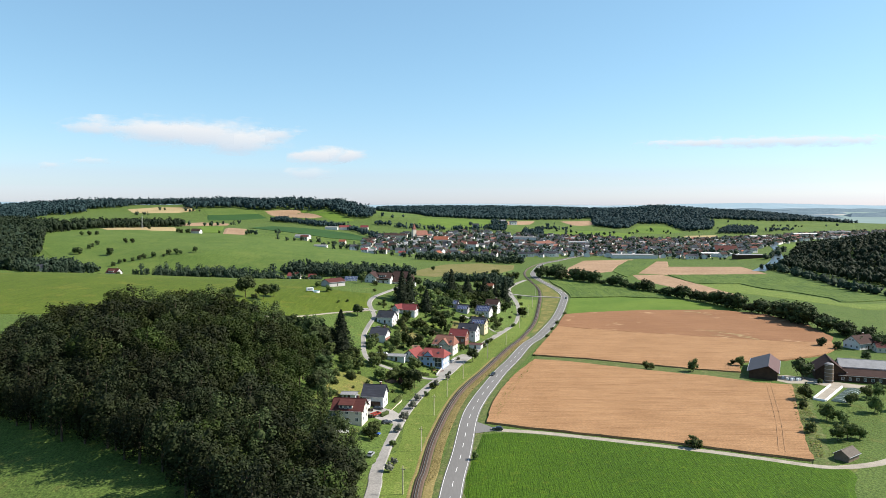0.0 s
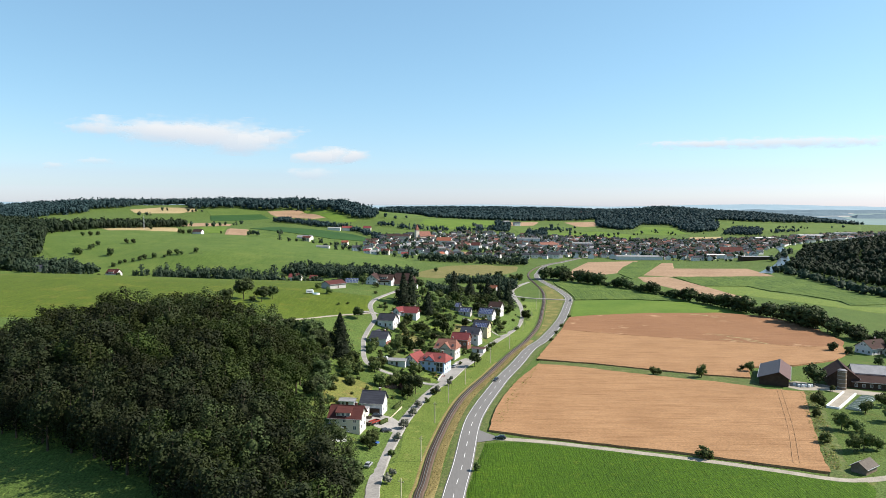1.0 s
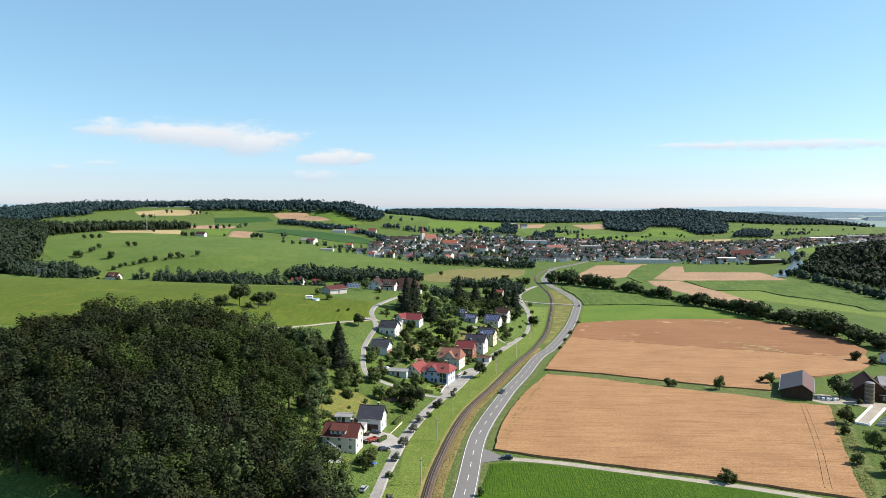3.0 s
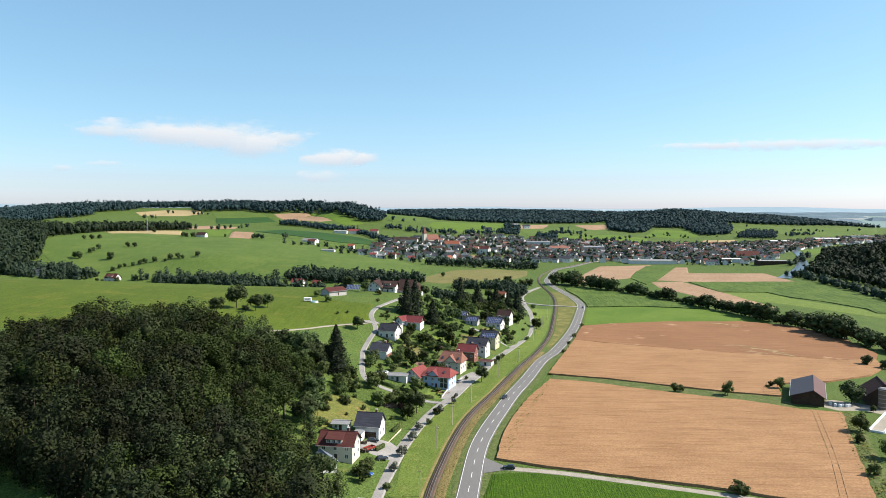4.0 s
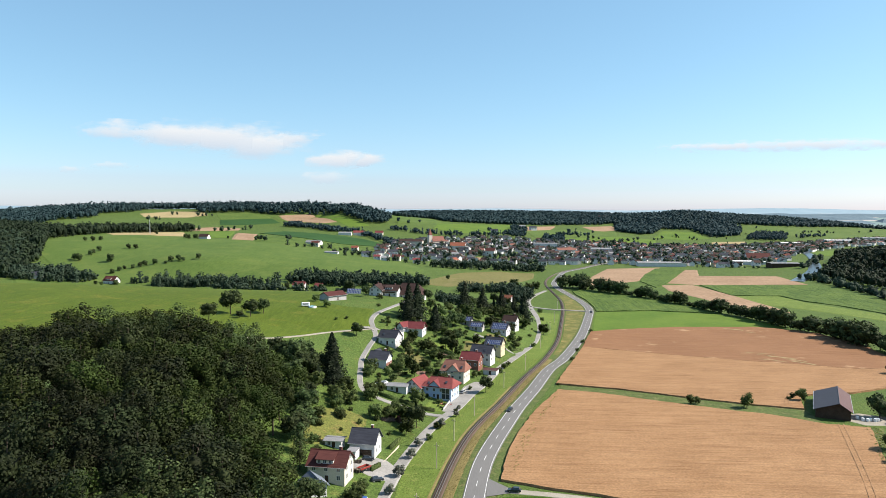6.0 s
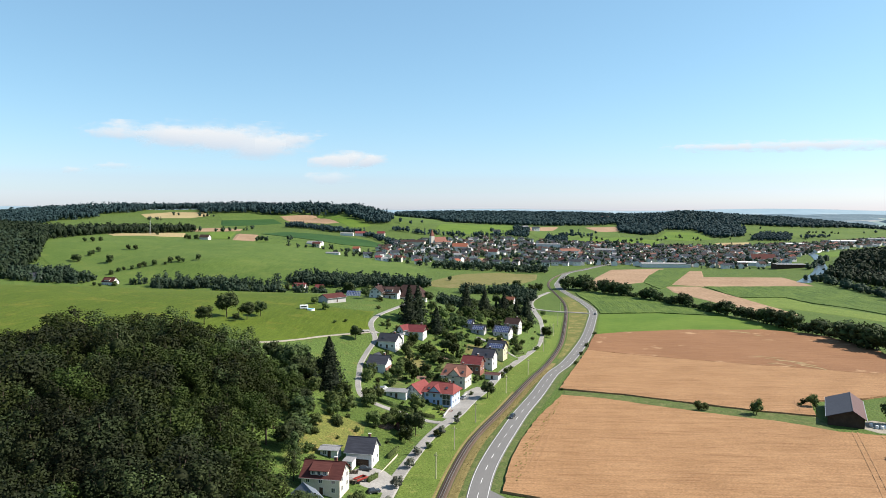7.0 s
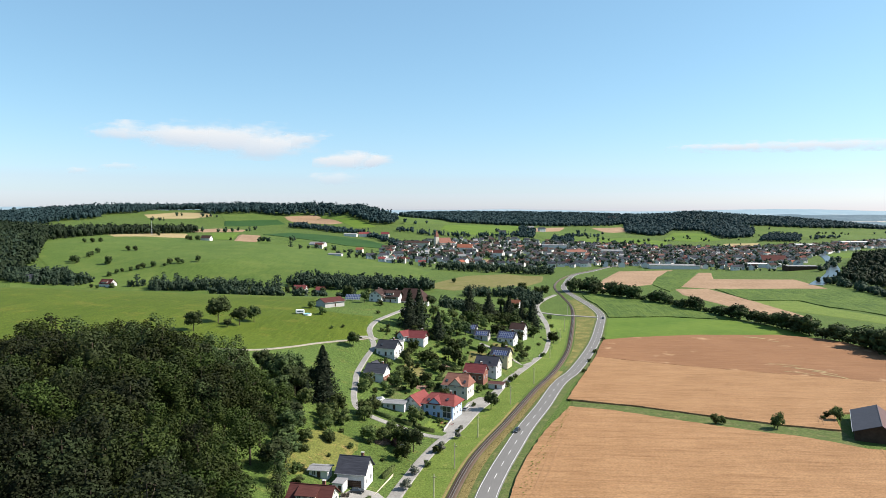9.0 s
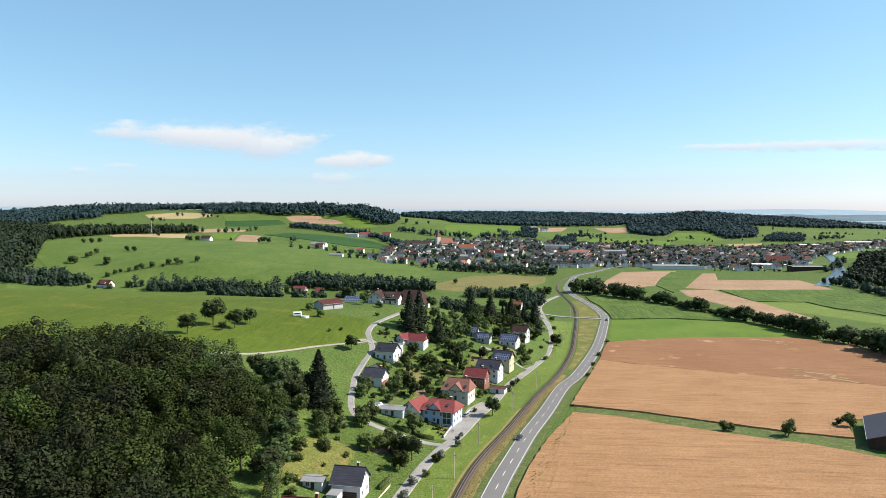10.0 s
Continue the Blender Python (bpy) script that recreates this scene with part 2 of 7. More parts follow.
    "water": surface("river_water", (0.046, 0.066, 0.072), (0.072, 0.092, 0.098), grain=4, patch=30, rough=0.3, bump=0.05, spec=0.6),
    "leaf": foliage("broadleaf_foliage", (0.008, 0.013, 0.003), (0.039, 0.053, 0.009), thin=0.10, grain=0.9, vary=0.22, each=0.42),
    "pool_water": surface("pool_water", (0.20, 0.46, 0.52), (0.26, 0.52, 0.58), grain=0.5, patch=2, rough=0.1, bump=0.05, spec=0.5),
    # Darker copy of leaf: shade on the wood's south-west side put into colour.
    "leaf_shaded": foliage("shaded_wood_foliage", (0.006, 0.009, 0.003), (0.022, 0.028, 0.009), thin=0.06, grain=0.9, vary=0.22, each=0.4),
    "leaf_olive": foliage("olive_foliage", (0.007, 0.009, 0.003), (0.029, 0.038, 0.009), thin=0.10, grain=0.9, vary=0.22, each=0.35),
    "leaf_light": foliage("light_garden_foliage", (0.034, 0.051, 0.015), (0.128, 0.160, 0.051), thin=0.38, each=0.45),
    "leaf_mid": foliage("tall_tree_foliage", (0.017, 0.028, 0.009), (0.064, 0.086, 0.029), thin=0.15, each=0.4),
    # Blue of distance haze is mixed into these two leaf colours.
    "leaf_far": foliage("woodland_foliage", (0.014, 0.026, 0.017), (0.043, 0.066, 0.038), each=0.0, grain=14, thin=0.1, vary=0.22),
    "leaf_ridge": foliage("haze_tinted_foliage", (0.012, 0.027, 0.029), (0.029, 0.055, 0.056), each=0.0, grain=20, thin=0.1, vary=0.22),
    "tuft": foliage("grass_blades", (0.056, 0.082, 0.011), (0.144, 0.166, 0.031), each=0.0, thin=0.3),
    "dry_tuft": foliage("dry_grass_blades", (0.105, 0.086, 0.023), (0.275, 0.217, 0.098), each=0.0, thin=0.3),
    "pale_wood": surface("pale_fence_wood", (0.450, 0.378, 0.279), (0.594, 0.522, 0.414), grain=0.15, patch=2, stretch=(1, 1, 0.2)),
    "red_paint": surface("red_machine_paint", (0.197, 0.020, 0.013), (0.275, 0.039, 0.030), grain=0.3, patch=1.5, rough=0.4, bump=0, spec=0.4),
    "leaf_grey": foliage("silvery_shrub_foliage", (0.105, 0.111, 0.078), (0.197, 0.197, 0.158)),
    "needle": foliage("spruce_needles", (0.007, 0.013, 0.006), (0.022, 0.031, 0.014), thin=0.1),
    # Distance haze is put into these four pale base colours.
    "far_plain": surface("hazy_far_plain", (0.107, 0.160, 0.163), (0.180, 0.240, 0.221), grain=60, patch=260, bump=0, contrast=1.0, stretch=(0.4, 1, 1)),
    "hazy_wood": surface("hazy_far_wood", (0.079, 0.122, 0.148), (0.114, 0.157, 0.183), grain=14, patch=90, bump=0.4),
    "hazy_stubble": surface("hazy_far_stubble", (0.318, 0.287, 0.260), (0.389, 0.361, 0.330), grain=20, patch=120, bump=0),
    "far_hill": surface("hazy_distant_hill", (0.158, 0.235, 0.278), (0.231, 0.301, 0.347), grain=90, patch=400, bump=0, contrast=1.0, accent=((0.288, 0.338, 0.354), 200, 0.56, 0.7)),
}


# ---- ground form ----
SPOTS_WEST = [(-30, 250, 1), (-60, 250, 7), (-100, 250, 16), (-100, 190, 6), (-140, 200, 2), (-175, 225, 5), (-150, 250, 18), (-60, 300, 7), (-100, 310, 23),
              (-150, 330, 29), (-210, 330, 30), (-250, 250, 24), (-62, 350, 9), (-95, 360, 22), (-139, 429, 29), (-70, 424, 15),
              (-35, 400, 5), (-58, 390, 9), (-68, 464, 22), (-35, 459, 11), (-59, 544, 26), (-100, 520, 28), (-200, 560, 28)]
SPOTS_RIDGE = [(-337, 523, 35), (-302, 533, 34), (-266, 543, 32), (-233, 563, 29), (-198, 583, 26), (-159, 603, 23), (-117, 618, 21),
               (-484, 733, 7), (-396, 733, 7), (-310, 733, 6), (-224, 733, 4), (-140, 733, 3), (-190, 760, 3), (-190, 815, 3), (-60, 640, 15), (0, 640, 5),
               (-60, 760, 6), (-418, 835, 3), (-340, 850, 4), (-560, 880, 13), (-900, 600, 40), (-700, 380, 36), (-300, 100, 20), (-100, 60, 5), (-700, 0, 40)]
SPOTS_HILL = [(-362, 923, 24), (-200, 900, 15), (-604, 1054, 38), (-350, 1100, 34), (-500, 1350, 44), (-300, 1400, 38),
              (-150, 1200, 14), (-100, 1500, 24), (-900, 1400, 55), (-1000, 1000, 45)]
SPOTS_SLOPE = [(-896, 1654, 68), (-844, 1780, 71), (-679, 1779, 69), (-595, 1683, 53), (-519, 1823, 64), (-435, 1893, 73), (-290, 1743, 54), (-566, 1213, 44), (-493, 1243, 40), (-420, 1268, 40), (-274, 1893, 70), (-235, 1843, 67), (-312, 2293, 70)]
SPOTS_CREST = [(-1186, 1743, 71), (-1100, 1743, 79), (-1044, 1793, 85), (-980, 1893, 92), (-903, 1993, 91), (-775, 1993, 94), (-663, 1993, 96), (-552, 1993, 94), (-484, 1943, 95), (-438, 1923, 86), (-375, 1893, 90), (-342, 1893, 91), (-308, 1893, 82)]
SPOTS_BEHIND = [(-1501, 2193, 48), (-1219, 2343, 73), (-817, 2443, 77), (-543, 2373, 66), (-383, 2343, 61), (-2500, 2500, 70)]
SPOTS_FAR = [(0, 2400, 62), (500, 1900, 12), (900, 1900, 6), (1600, 2000, 5), (500, 2400, 42), (1100, 2400, 28), (2600, 2400, 30), (-3000, 4800, 70)]
SPOTS_RANGE = [(-331, 2743, 79), (-121, 2843, 83), (99, 2843, 83), (317, 2843, 81), (514, 2743, 76), (595, 2643, 79), (661, 2593, 87), (773, 2643, 83), (909, 2693, 74), (1028, 2743, 70), (1130, 2743, 63), (1231, 2743, 53), (1332, 2743, 43), (1468, 2743, 31)]
SPOTS_PLAIN = [(-405, 3343, 42), (117, 3343, 46), (629, 3343, 49), (1167, 3443, 40), (1551, 3443, 42), (1849, 3443, 44), (839, 4443, 57), (1509, 4443, 81), (2005, 4443, 84), (2391, 4443, 86)]
SPOTS_EAST = [(520, 1000, 12), (620, 1000, 40), (800, 950, 80), (1050, 1000, 85), (820, 700, 60), (620, 800, 20), (1200, 500, 80),
              (700, 400, 8), (1300, 1400, 40), (600, 1400, 2), (800, 0, 30), (480, 820, 0)]
SPOTS_FLOOR = [(300, 300, 0), (480, 400, 0), (300, 900, 0), (100, 1000, 0), (300, 1150, 0), (100, 600, 0), (200, 100, 0), (0, 100, 0),
               (450, 150, 0), (0, 1150, 3), (400, 600, 0), (200, -300, 0), (-400, -400, 20), (900, -500, 30)]
SPOTS = np.array(SPOTS_WEST + SPOTS_RIDGE + SPOTS_HILL + SPOTS_SLOPE + SPOTS_CREST + SPOTS_BEHIND + SPOTS_FAR + SPOTS_RANGE + SPOTS_PLAIN + SPOTS_EAST + SPOTS_FLOOR, float)


def spread(a, b):
    d = np.hypot(a[:, None, 0] - b[None, :, 0], a[:, None, 1] - b[None, :, 1])
    return np.sqrt(d * d + 30.0 ** 2)


WEIGHTS = np.linalg.solve(spread(SPOTS, SPOTS) - 2.0 * np.eye(len(SPOTS)), SPOTS[:, 2])
WEST_EDGE = [(-600, -40), (150, -36), (219, -33), (250, -24), (285, -21), (330, -16), (372, -12), (420, 0), (480, 20), (540, 40), (640, 62), (760, 68), (900, 72), (1100, 60), (1400, 60)]
EAST_EDGE = [(-600, 420), (600, 420), (800, 470), (1000, 480), (1150, 480), (1400, 500)]


def smooth(a, b, v):
    k = np.clip((v - a) / (b - a), 0, 1)
    return k * k * (3 - 2 * k)


def heights(xy):
    """Ground level at an array of plan points."""
    xy = np.asarray(xy, float).reshape(-1, 2)
    z = np.concatenate([spread(c, SPOTS) @ WEIGHTS for c in np.array_split(xy, max(1, len(xy) // 4000))])
    west = np.interp(xy[:, 1], *zip(*WEST_EDGE))
    east = np.interp(xy[:, 1], *zip(*EAST_EDGE))
    wide = 14 + np.clip(xy[:, 1] - 500, 0, 400) * 0.1
    flat = smooth(0, 1, (west - xy[:, 0]) / wide) + smooth(0, 1, (xy[:, 0] - east) / 60)
    flat = np.maximum(flat, smooth(950, 1250, xy[:, 1]))
    return z * np.clip(flat, 0, 1)


def ground_z(x, y):
    return float(heights([(x, y)])[0])


# ---- mesh helpers ----
def mesh_of(name, verts, faces, material, flat=True):
    me = bpy.data.meshes.new(name)
    me.from_pydata([tuple(v) for v in verts], [], [tuple(f) for f in faces])
    me.materials.append(material)
    if not flat:
        me.shade_smooth()
    return me


def mesh_tris(name, verts, tris, material):
    """A large triangle mesh from arrays."""
    verts, tris = np.asarray(verts, np.float32), np.asarray(tris, np.int32)
    me = bpy.data.meshes.new(name)
    me.vertices.add(len(verts))
    me.vertices.foreach_set("co", verts.ravel())
    me.loops.add(tris.size)
    me.loops.foreach_set("vertex_index", tris.ravel())
    me.polygons.add(len(tris))
    me.polygons.foreach_set("loop_start", np.arange(0, tris.size, 3, dtype=np.int32))
    me.update(calc_edges=True)
    me.validate()
    me.materials.append(material)
    return me


def child(ob, parent, label=""):
    ob.parent = parent
    return tagged(ob, label)


def part(name, bm, material, parent, label=""):
    """Links a bmesh as one mesh object under a thing or a part."""
    me = bpy.data.meshes.new(name)
    bm.normal_update()
    bm.to_mesh(me)
    bm.free()
    me.materials.append(material)
    return child(new(name, me), parent, label)


def thing(name, m, label, category, group="", kind=""):
    ob = new(name)
    ob.matrix_world = m
    ob.empty_display_size = 0.5
    return tagged(ob, label, category, group, kind)


def box(bm, x0, x1, y0, y1, z0, z1, bevel=0.0):
    m = Matrix.LocRotScale(((x0 + x1) / 2, (y0 + y1) / 2, (z0 + z1) / 2), None, (abs(x1 - x0), abs(y1 - y0), abs(z1 - z0)))
    got = bmesh.ops.create_cube(bm, size=1, matrix=m)
    if bevel:
        edges = list({e for v in got["verts"] for e in v.link_edges})
        bmesh.ops.bevel(bm, geom=edges, offset=bevel, segments=1, affect="EDGES")
    return bm


def boxed(*a, **k):
    return box(bmesh.new(), *a, **k)


def tube(bm, a, b, r0, r1, n=8):
    a, b = Vector(a), Vector(b)
    m = Matrix.Translation((a + b) / 2) @ (b - a).to_track_quat("Z", "Y").to_matrix().to_4x4()
    bmesh.ops.create_cone(bm, cap_ends=True, segments=n, radius1=r0, radius2=r1, depth=(b - a).length, matrix=m)
    return bm


def prism(bm, outline, z0, z1, axis="z"):
    """Extrudes a closed outline. axis z: outline in x, y; axis x: outline in y, z, from x = z0 to z1; axis y: outline in x, z."""
    def at(p, h):
        return {"z": (p[0], p[1], h), "x": (h, p[0], p[1]), "y": (p[0], h, p[1])}[axis]
    low, high = [bm.verts.new(at(p, z0)) for p in outline], [bm.verts.new(at(p, z1)) for p in outline]
    n = len(outline)
    bm.faces.new(low), bm.faces.new(high)
    for i in range(n):
        bm.faces.new((low[i], low[(i + 1) % n], high[(i + 1) % n], high[i]))
    bmesh.ops.recalc_face_normals(bm, faces=bm.faces[:])
    return bm


def curve_points(rows, step):
    """A smooth line through plan points, in even steps."""
    p = np.array(rows, float)
    p = np.vstack([2 * p[0] - p[1], p, 2 * p[-1] - p[-2]])
    out = []
    for i in range(1, len(p) - 2):
        n = max(2, int(np.hypot(*(p[i + 1] - p[i])) / step))
        k = np.arange(n)[:, None] / n
        a, b, c, d = p[i - 1], p[i], p[i + 1], p[i + 2]
        out.append(0.5 * (2 * b + (c - a) * k + (2 * a - 5 * b + 4 * c - d) * k ** 2 + (3 * b - a - 3 * c + d) * k ** 3))
    return np.vstack(out + [p[-2][None]])


def sides_of(line):
    d = np.gradient(line, axis=0)
    d /= np.maximum(np.hypot(d[:, 0], d[:, 1]), 1e-6)[:, None]
    return np.stack([d[:, 1], -d[:, 0]], 1)


def ribbon(line, offsets, lifts, material, name, level=True):
    """A strip along a line, with a cross-section given by offsets to the right of it and lifts over the ground."""
    s = sides_of(line)
    n, k = len(line), len(offsets)
    z = heights(line) if level else None
    verts = []
    for o, l in zip(offsets, lifts):
        q = line + s * o
        verts.append(np.column_stack([q, (z if level else heights(q)) + l]))
    verts = np.stack(verts, 1).reshape(-1, 3)
    faces = [(i * k + j, i * k + j + 1, (i + 1) * k + j + 1, (i + 1) * k + j) for i in range(n - 1) for j in range(k - 1)]
    me = mesh_of(name, verts, faces, material)
    bm = bmesh.new()
    bm.from_mesh(me)
    bmesh.ops.recalc_face_normals(bm, faces=bm.faces[:])
    if sum(f.normal.z for f in bm.faces) < 0:
        bmesh.ops.reverse_faces(bm, faces=bm.faces[:])
    bm.to_mesh(me)
    bm.free()
    return me


def inside(poly, pts):
    poly, pts = np.asarray(poly, float), np.asarray(pts, float)
    hit = np.zeros(len(pts), bool)
    for (x0, y0), (x1, y1) in zip(poly, np.roll(poly, -1, 0)):
        with np.errstate(divide="ignore", invalid="ignore"):
            cross = ((y0 > pts[:, 1]) != (y1 > pts[:, 1])) & (pts[:, 0] < (x1 - x0) * (pts[:, 1] - y0) / (y1 - y0) + x0)
        hit ^= cross
    return hit


def drape(poly, step, lift, rough=0.0, seed=1, slope=0.0):
    """A field over the ground: top sheet at the height of the crop, with a skirt down to the soil."""
    from mathutils.geometry import delaunay_2d_cdt
    rng = np.random.RandomState(seed)
    p = np.array(poly, float)
    edge = []
    for a, b in zip(p, np.roll(p, -1, 0)):
        n = max(1, int(np.hypot(*(b - a)) / step))
        side = np.array([(b - a)[1], -(b - a)[0]]) / max(np.hypot(*(b - a)), 1e-6)
        for i in range(n):
            w = rng.uniform(-1, 1) * min(step, 6) * 0.09 if i else 0
            edge.append(a + (b - a) * i / n + side * w)
    edge = np.array(edge)
    (x0, y0), (x1, y1) = p.min(0), p.max(0)
    gx, gy = np.meshgrid(np.arange(x0 + step / 2, x1, step), np.arange(y0 + step / 2, y1, step))
    pts = np.column_stack([gx.ravel(), gy.ravel()]) + rng.uniform(-0.25, 0.25, (gx.size, 2)) * step
    pts = pts[inside(p, pts)]
    if len(pts):
        keep = np.min(np.hypot(pts[:, None, 0] - edge[None, :, 0], pts[:, None, 1] - edge[None, :, 1]), 1) > step * 0.45
        pts = pts[keep]
    n = len(edge)
    co = [Vector(q) for q in np.vstack([edge, pts])]
    v, _, f, _, _, _ = delaunay_2d_cdt(co, [(i, (i + 1) % n) for i in range(n)], [list(range(n))], 1, 1e-4)
    xy = np.array([(q.x, q.y) for q in v])
    z = heights(xy)
    top = np.column_stack([xy, z + lift + (rng.uniform(-rough, rough, len(xy)) if rough else 0)])
    along = np.roll(edge, -1, 0) - np.roll(edge, 1, 0)
    along /= np.maximum(np.hypot(along[:, 0], along[:, 1]), 1e-6)[:, None]
    turn = np.sign(np.sum(p[:, 0] * np.roll(p[:, 1], -1) - np.roll(p[:, 0], -1) * p[:, 1]))
    foot = edge + np.column_stack([along[:, 1], -along[:, 0]]) * turn * (lift + 0.3) * slope
    low = np.column_stack([foot, heights(foot) - 0.3])
    k = len(top)
    faces = [tuple(t) for t in f] + [(i, (i + 1) % n, k + (i + 1) % n, k + i) for i in range(n)]
    return np.vstack([top, low]), faces


def field(name, poly, material, label, category="field", step=8, lift=0.15, rough=0.0, kind="stuff"):
    v, f = drape(poly, step, lift, rough, slope=0.2 if name in ("wheat_field", "maize_field") else 6.0)
    return tagged(new(name, mesh_of(name, v, f, material)), label, category, kind=kind)


# ---- ground ----
def graded(fine0, fine1, step, low, high, grow):
    a = list(np.arange(fine0, fine1 + step, step))
    s, v = step, a[-1]
    while v < high:
        s *= grow
        v += s
        a.append(v)
    s, v, b = step, a[0], []
    while v > low:
        s *= grow
        v -= s
        b.append(v)
    return np.array(b[::-1] + a)


GX, GY = graded(-220, 250, 5.0, -4700, 4700, 1.06), graded(170, 700, 5.0, -1500, 4750, 1.03)
gx, gy = np.meshgrid(GX, GY)
gxy = np.column_stack([gx.ravel(), gy.ravel()])
gz = heights(gxy)
RIVER = curve_points([(760, 1900), (640, 1500), (530, 1240), (478, 1122), (424, 1034), (395, 985)], 12)
n_x, n_y = len(GX), len(GY)
i, j = np.meshgrid(np.arange(n_x - 1), np.arange(n_y - 1))
a = (j * n_x + i).ravel()
tris = np.vstack([np.column_stack([a, a + 1, a + n_x + 1]), np.column_stack([a, a + n_x + 1, a + n_x])])
ground = tagged(new("ground", mesh_tris("ground", np.column_stack([gxy, gz]), tris, M["meadow"])),
                "rolling green meadow land of a wide valley", "ground", kind="structure")
ground.data.shade_smooth()

# ---- fields ----
field("wheat_field", [(5.6, 275), (8.6, 300), (13.4, 325), (21.5, 355), (35.2, 393.5), (55, 388), (80, 375), (101, 365), (121, 357), (138, 345), (153, 341), (133, 290),
      (118, 250), (114, 237), (98, 243), (73, 253), (43, 262), (18, 270)], M["wheat"], "large ripe golden wheat field beside the road", step=4, lift=0.8, rough=0.06)
field("wheat_field", [(35.6, 406), (43.4, 435), (62, 506), (86, 495), (110, 485), (139, 474), (175, 463), (205, 453), (229, 457), (222, 436), (204, 415), (175, 399),
      (160, 396), (147, 392), (139, 368), (119, 373), (96, 383), (68, 396)], M["wheat"], "pale golden wheat field behind the grassy strip", step=5, lift=0.8, rough=0.05)
field("wheat_field", [(62, 506), (75.6, 565), (97, 577), (139, 591), (202, 598), (229, 583), (237, 571), (245, 530), (238, 472), (229, 457), (205, 453), (175, 463),
      (139, 474), (110, 485), (86, 495)], M["wheat_brown"], "browner reddish ripe grain field reaching the hedge", step=6, lift=0.85, rough=0.05)
field("crop_field", [(79, 575), (95.5, 670), (145, 682), (194, 668), (215, 638), (226, 602), (200, 600), (139, 593), (95, 577)], M["bright_crop"],
      "bright green low crop field", step=8, lift=0.3)
field("maize_field", [(94, 835), (112, 850), (148, 812), (175, 762), (193, 700), (202, 672), (145, 685), (96.5, 676), (98.5, 710), (98, 761), (94, 800)], M["corn"],
      "dark green maize field in rows", step=5, lift=0.7, rough=0.25)
field("crop_field", [(-1, 130), (-1, 216), (2, 237), (5, 260), (18, 262), (42, 255), (72, 246), (97, 236), (113, 229), (121, 229.5), (110, 208), (95, 180), (66, 130)], M["lush"],
      "lush green crop field with faint drill rows", step=5, lift=0.35, rough=0.05)
field("stubble_field", [(148, 1036), (189, 1168), (274, 1200), (226, 1087), (192, 969), (150, 925), (118, 890), (130, 960)], M["stubble"], "pale reddish stubble field before the town", step=15, lift=0.3)
field("maize_field", [(223, 1066), (262, 1177), (309, 1178), (222, 940), (196, 885), (194, 962)], M["corn"], "narrow green maize strip between stubble fields", step=10, lift=0.7, rough=0.2)
field("stubble_field", [(224, 942), (303, 1156), (318, 1155), (291, 1053), (396, 1052), (390, 945), (253, 925)], M["stubble"], "pale stubble field near the river", step=15, lift=0.3)
field("grain_field", [(211, 915), (246, 919), (258, 800), (263, 690), (252, 664), (240, 673), (225, 755), (205, 857)], M["stubble"], "narrow pale stubble strip along the hedge", step=10, lift=0.4)
field("maize_field", [(255, 920), (388, 935), (414, 914), (430, 790), (400, 680), (357, 660), (339, 659), (343, 687), (329, 740), (312, 767), (306, 814), (256, 811)], M["corn"],
      "wide dark green maize field by the riverside trees", step=8, lift=0.7, rough=0.25)
field("crop_field", [(254, 807), (303, 810), (308, 759), (338, 685), (333, 653), (354, 645), (400, 660), (420, 640), (338, 610), (298, 689), (278, 722), (264, 738)], M["bank"],
      "sunny green meadow between maize and hedge", step=10, lift=0.3)
field("meadow", [(-31, 995), (20, 1064), (66, 1062), (60, 988), (40, 925), (-41, 827), (-75, 850)], M["pale_meadow"], "pale mown meadow beside the railway bend", step=15, lift=0.35)
field("meadow", [(-126, 373), (-150, 352), (-215, 345), (-330, 330), (-520, 340), (-520, 560), (-330, 600), (-230, 610), (-120, 560), (-112, 520), (-104, 492), (-84, 488), (-70, 492), (-70, 467), (-67, 457), (-73, 449), (-81, 441), (-90, 430), (-99.5, 413), (-110.5, 391)], M["ridge_meadow"],
      "smooth mown green meadow on the rounded ridge", step=12, lift=0.25)
field("meadow", [(-90, 860), (-150, 815), (-330, 790), (-500, 785), (-540, 840), (-545, 920), (-620, 1000), (-690, 1120), (-640, 1250), (-480, 1215), (-390, 1222), (-250, 1195), (-130, 1100), (-85, 1000)], M["mown"],
      "broad smooth green meadow on the far hillside", step=25, lift=0.5)

field("straw_field", [(-877, 1823), (-824, 1887), (-744, 1883), (-708, 1831), (-735, 1783), (-839, 1775)], M["straw"], "straw-coloured hilltop field below the wood", step=25, lift=0.7)
field("meadow", [(-688, 1847), (-626, 1883), (-575, 1871), (-546, 1839), (-648, 1771)], M["mown"], "light green strip field on the upper hill", step=25, lift=0.7)
field("crop_field", [(-645, 1763), (-543, 1835), (-505, 1775), (-557, 1719), (-613, 1679)], M["dark_crop"], "darker green strip field on the upper hill", step=25, lift=0.7)
field("stubble_field", [(-533, 1871), (-459, 1903), (-365, 1775), (-389, 1759), (-497, 1823)], M["stubble"], "pale reddish stubble field before the hilltop wood", step=25, lift=0.7)
field("meadow", [(-447, 1903), (-374, 1851), (-280, 1747), (-320, 1719), (-364, 1783)], M["bright_crop"], "bright green field below the wooded knoll", step=25, lift=0.7)
field("straw_field", [(-647, 1243), (-626, 1323), (-564, 1351), (-526, 1263), (-616, 1203)], M["straw"], "straw-coloured field strip above the meadow", step=20, lift=0.7)
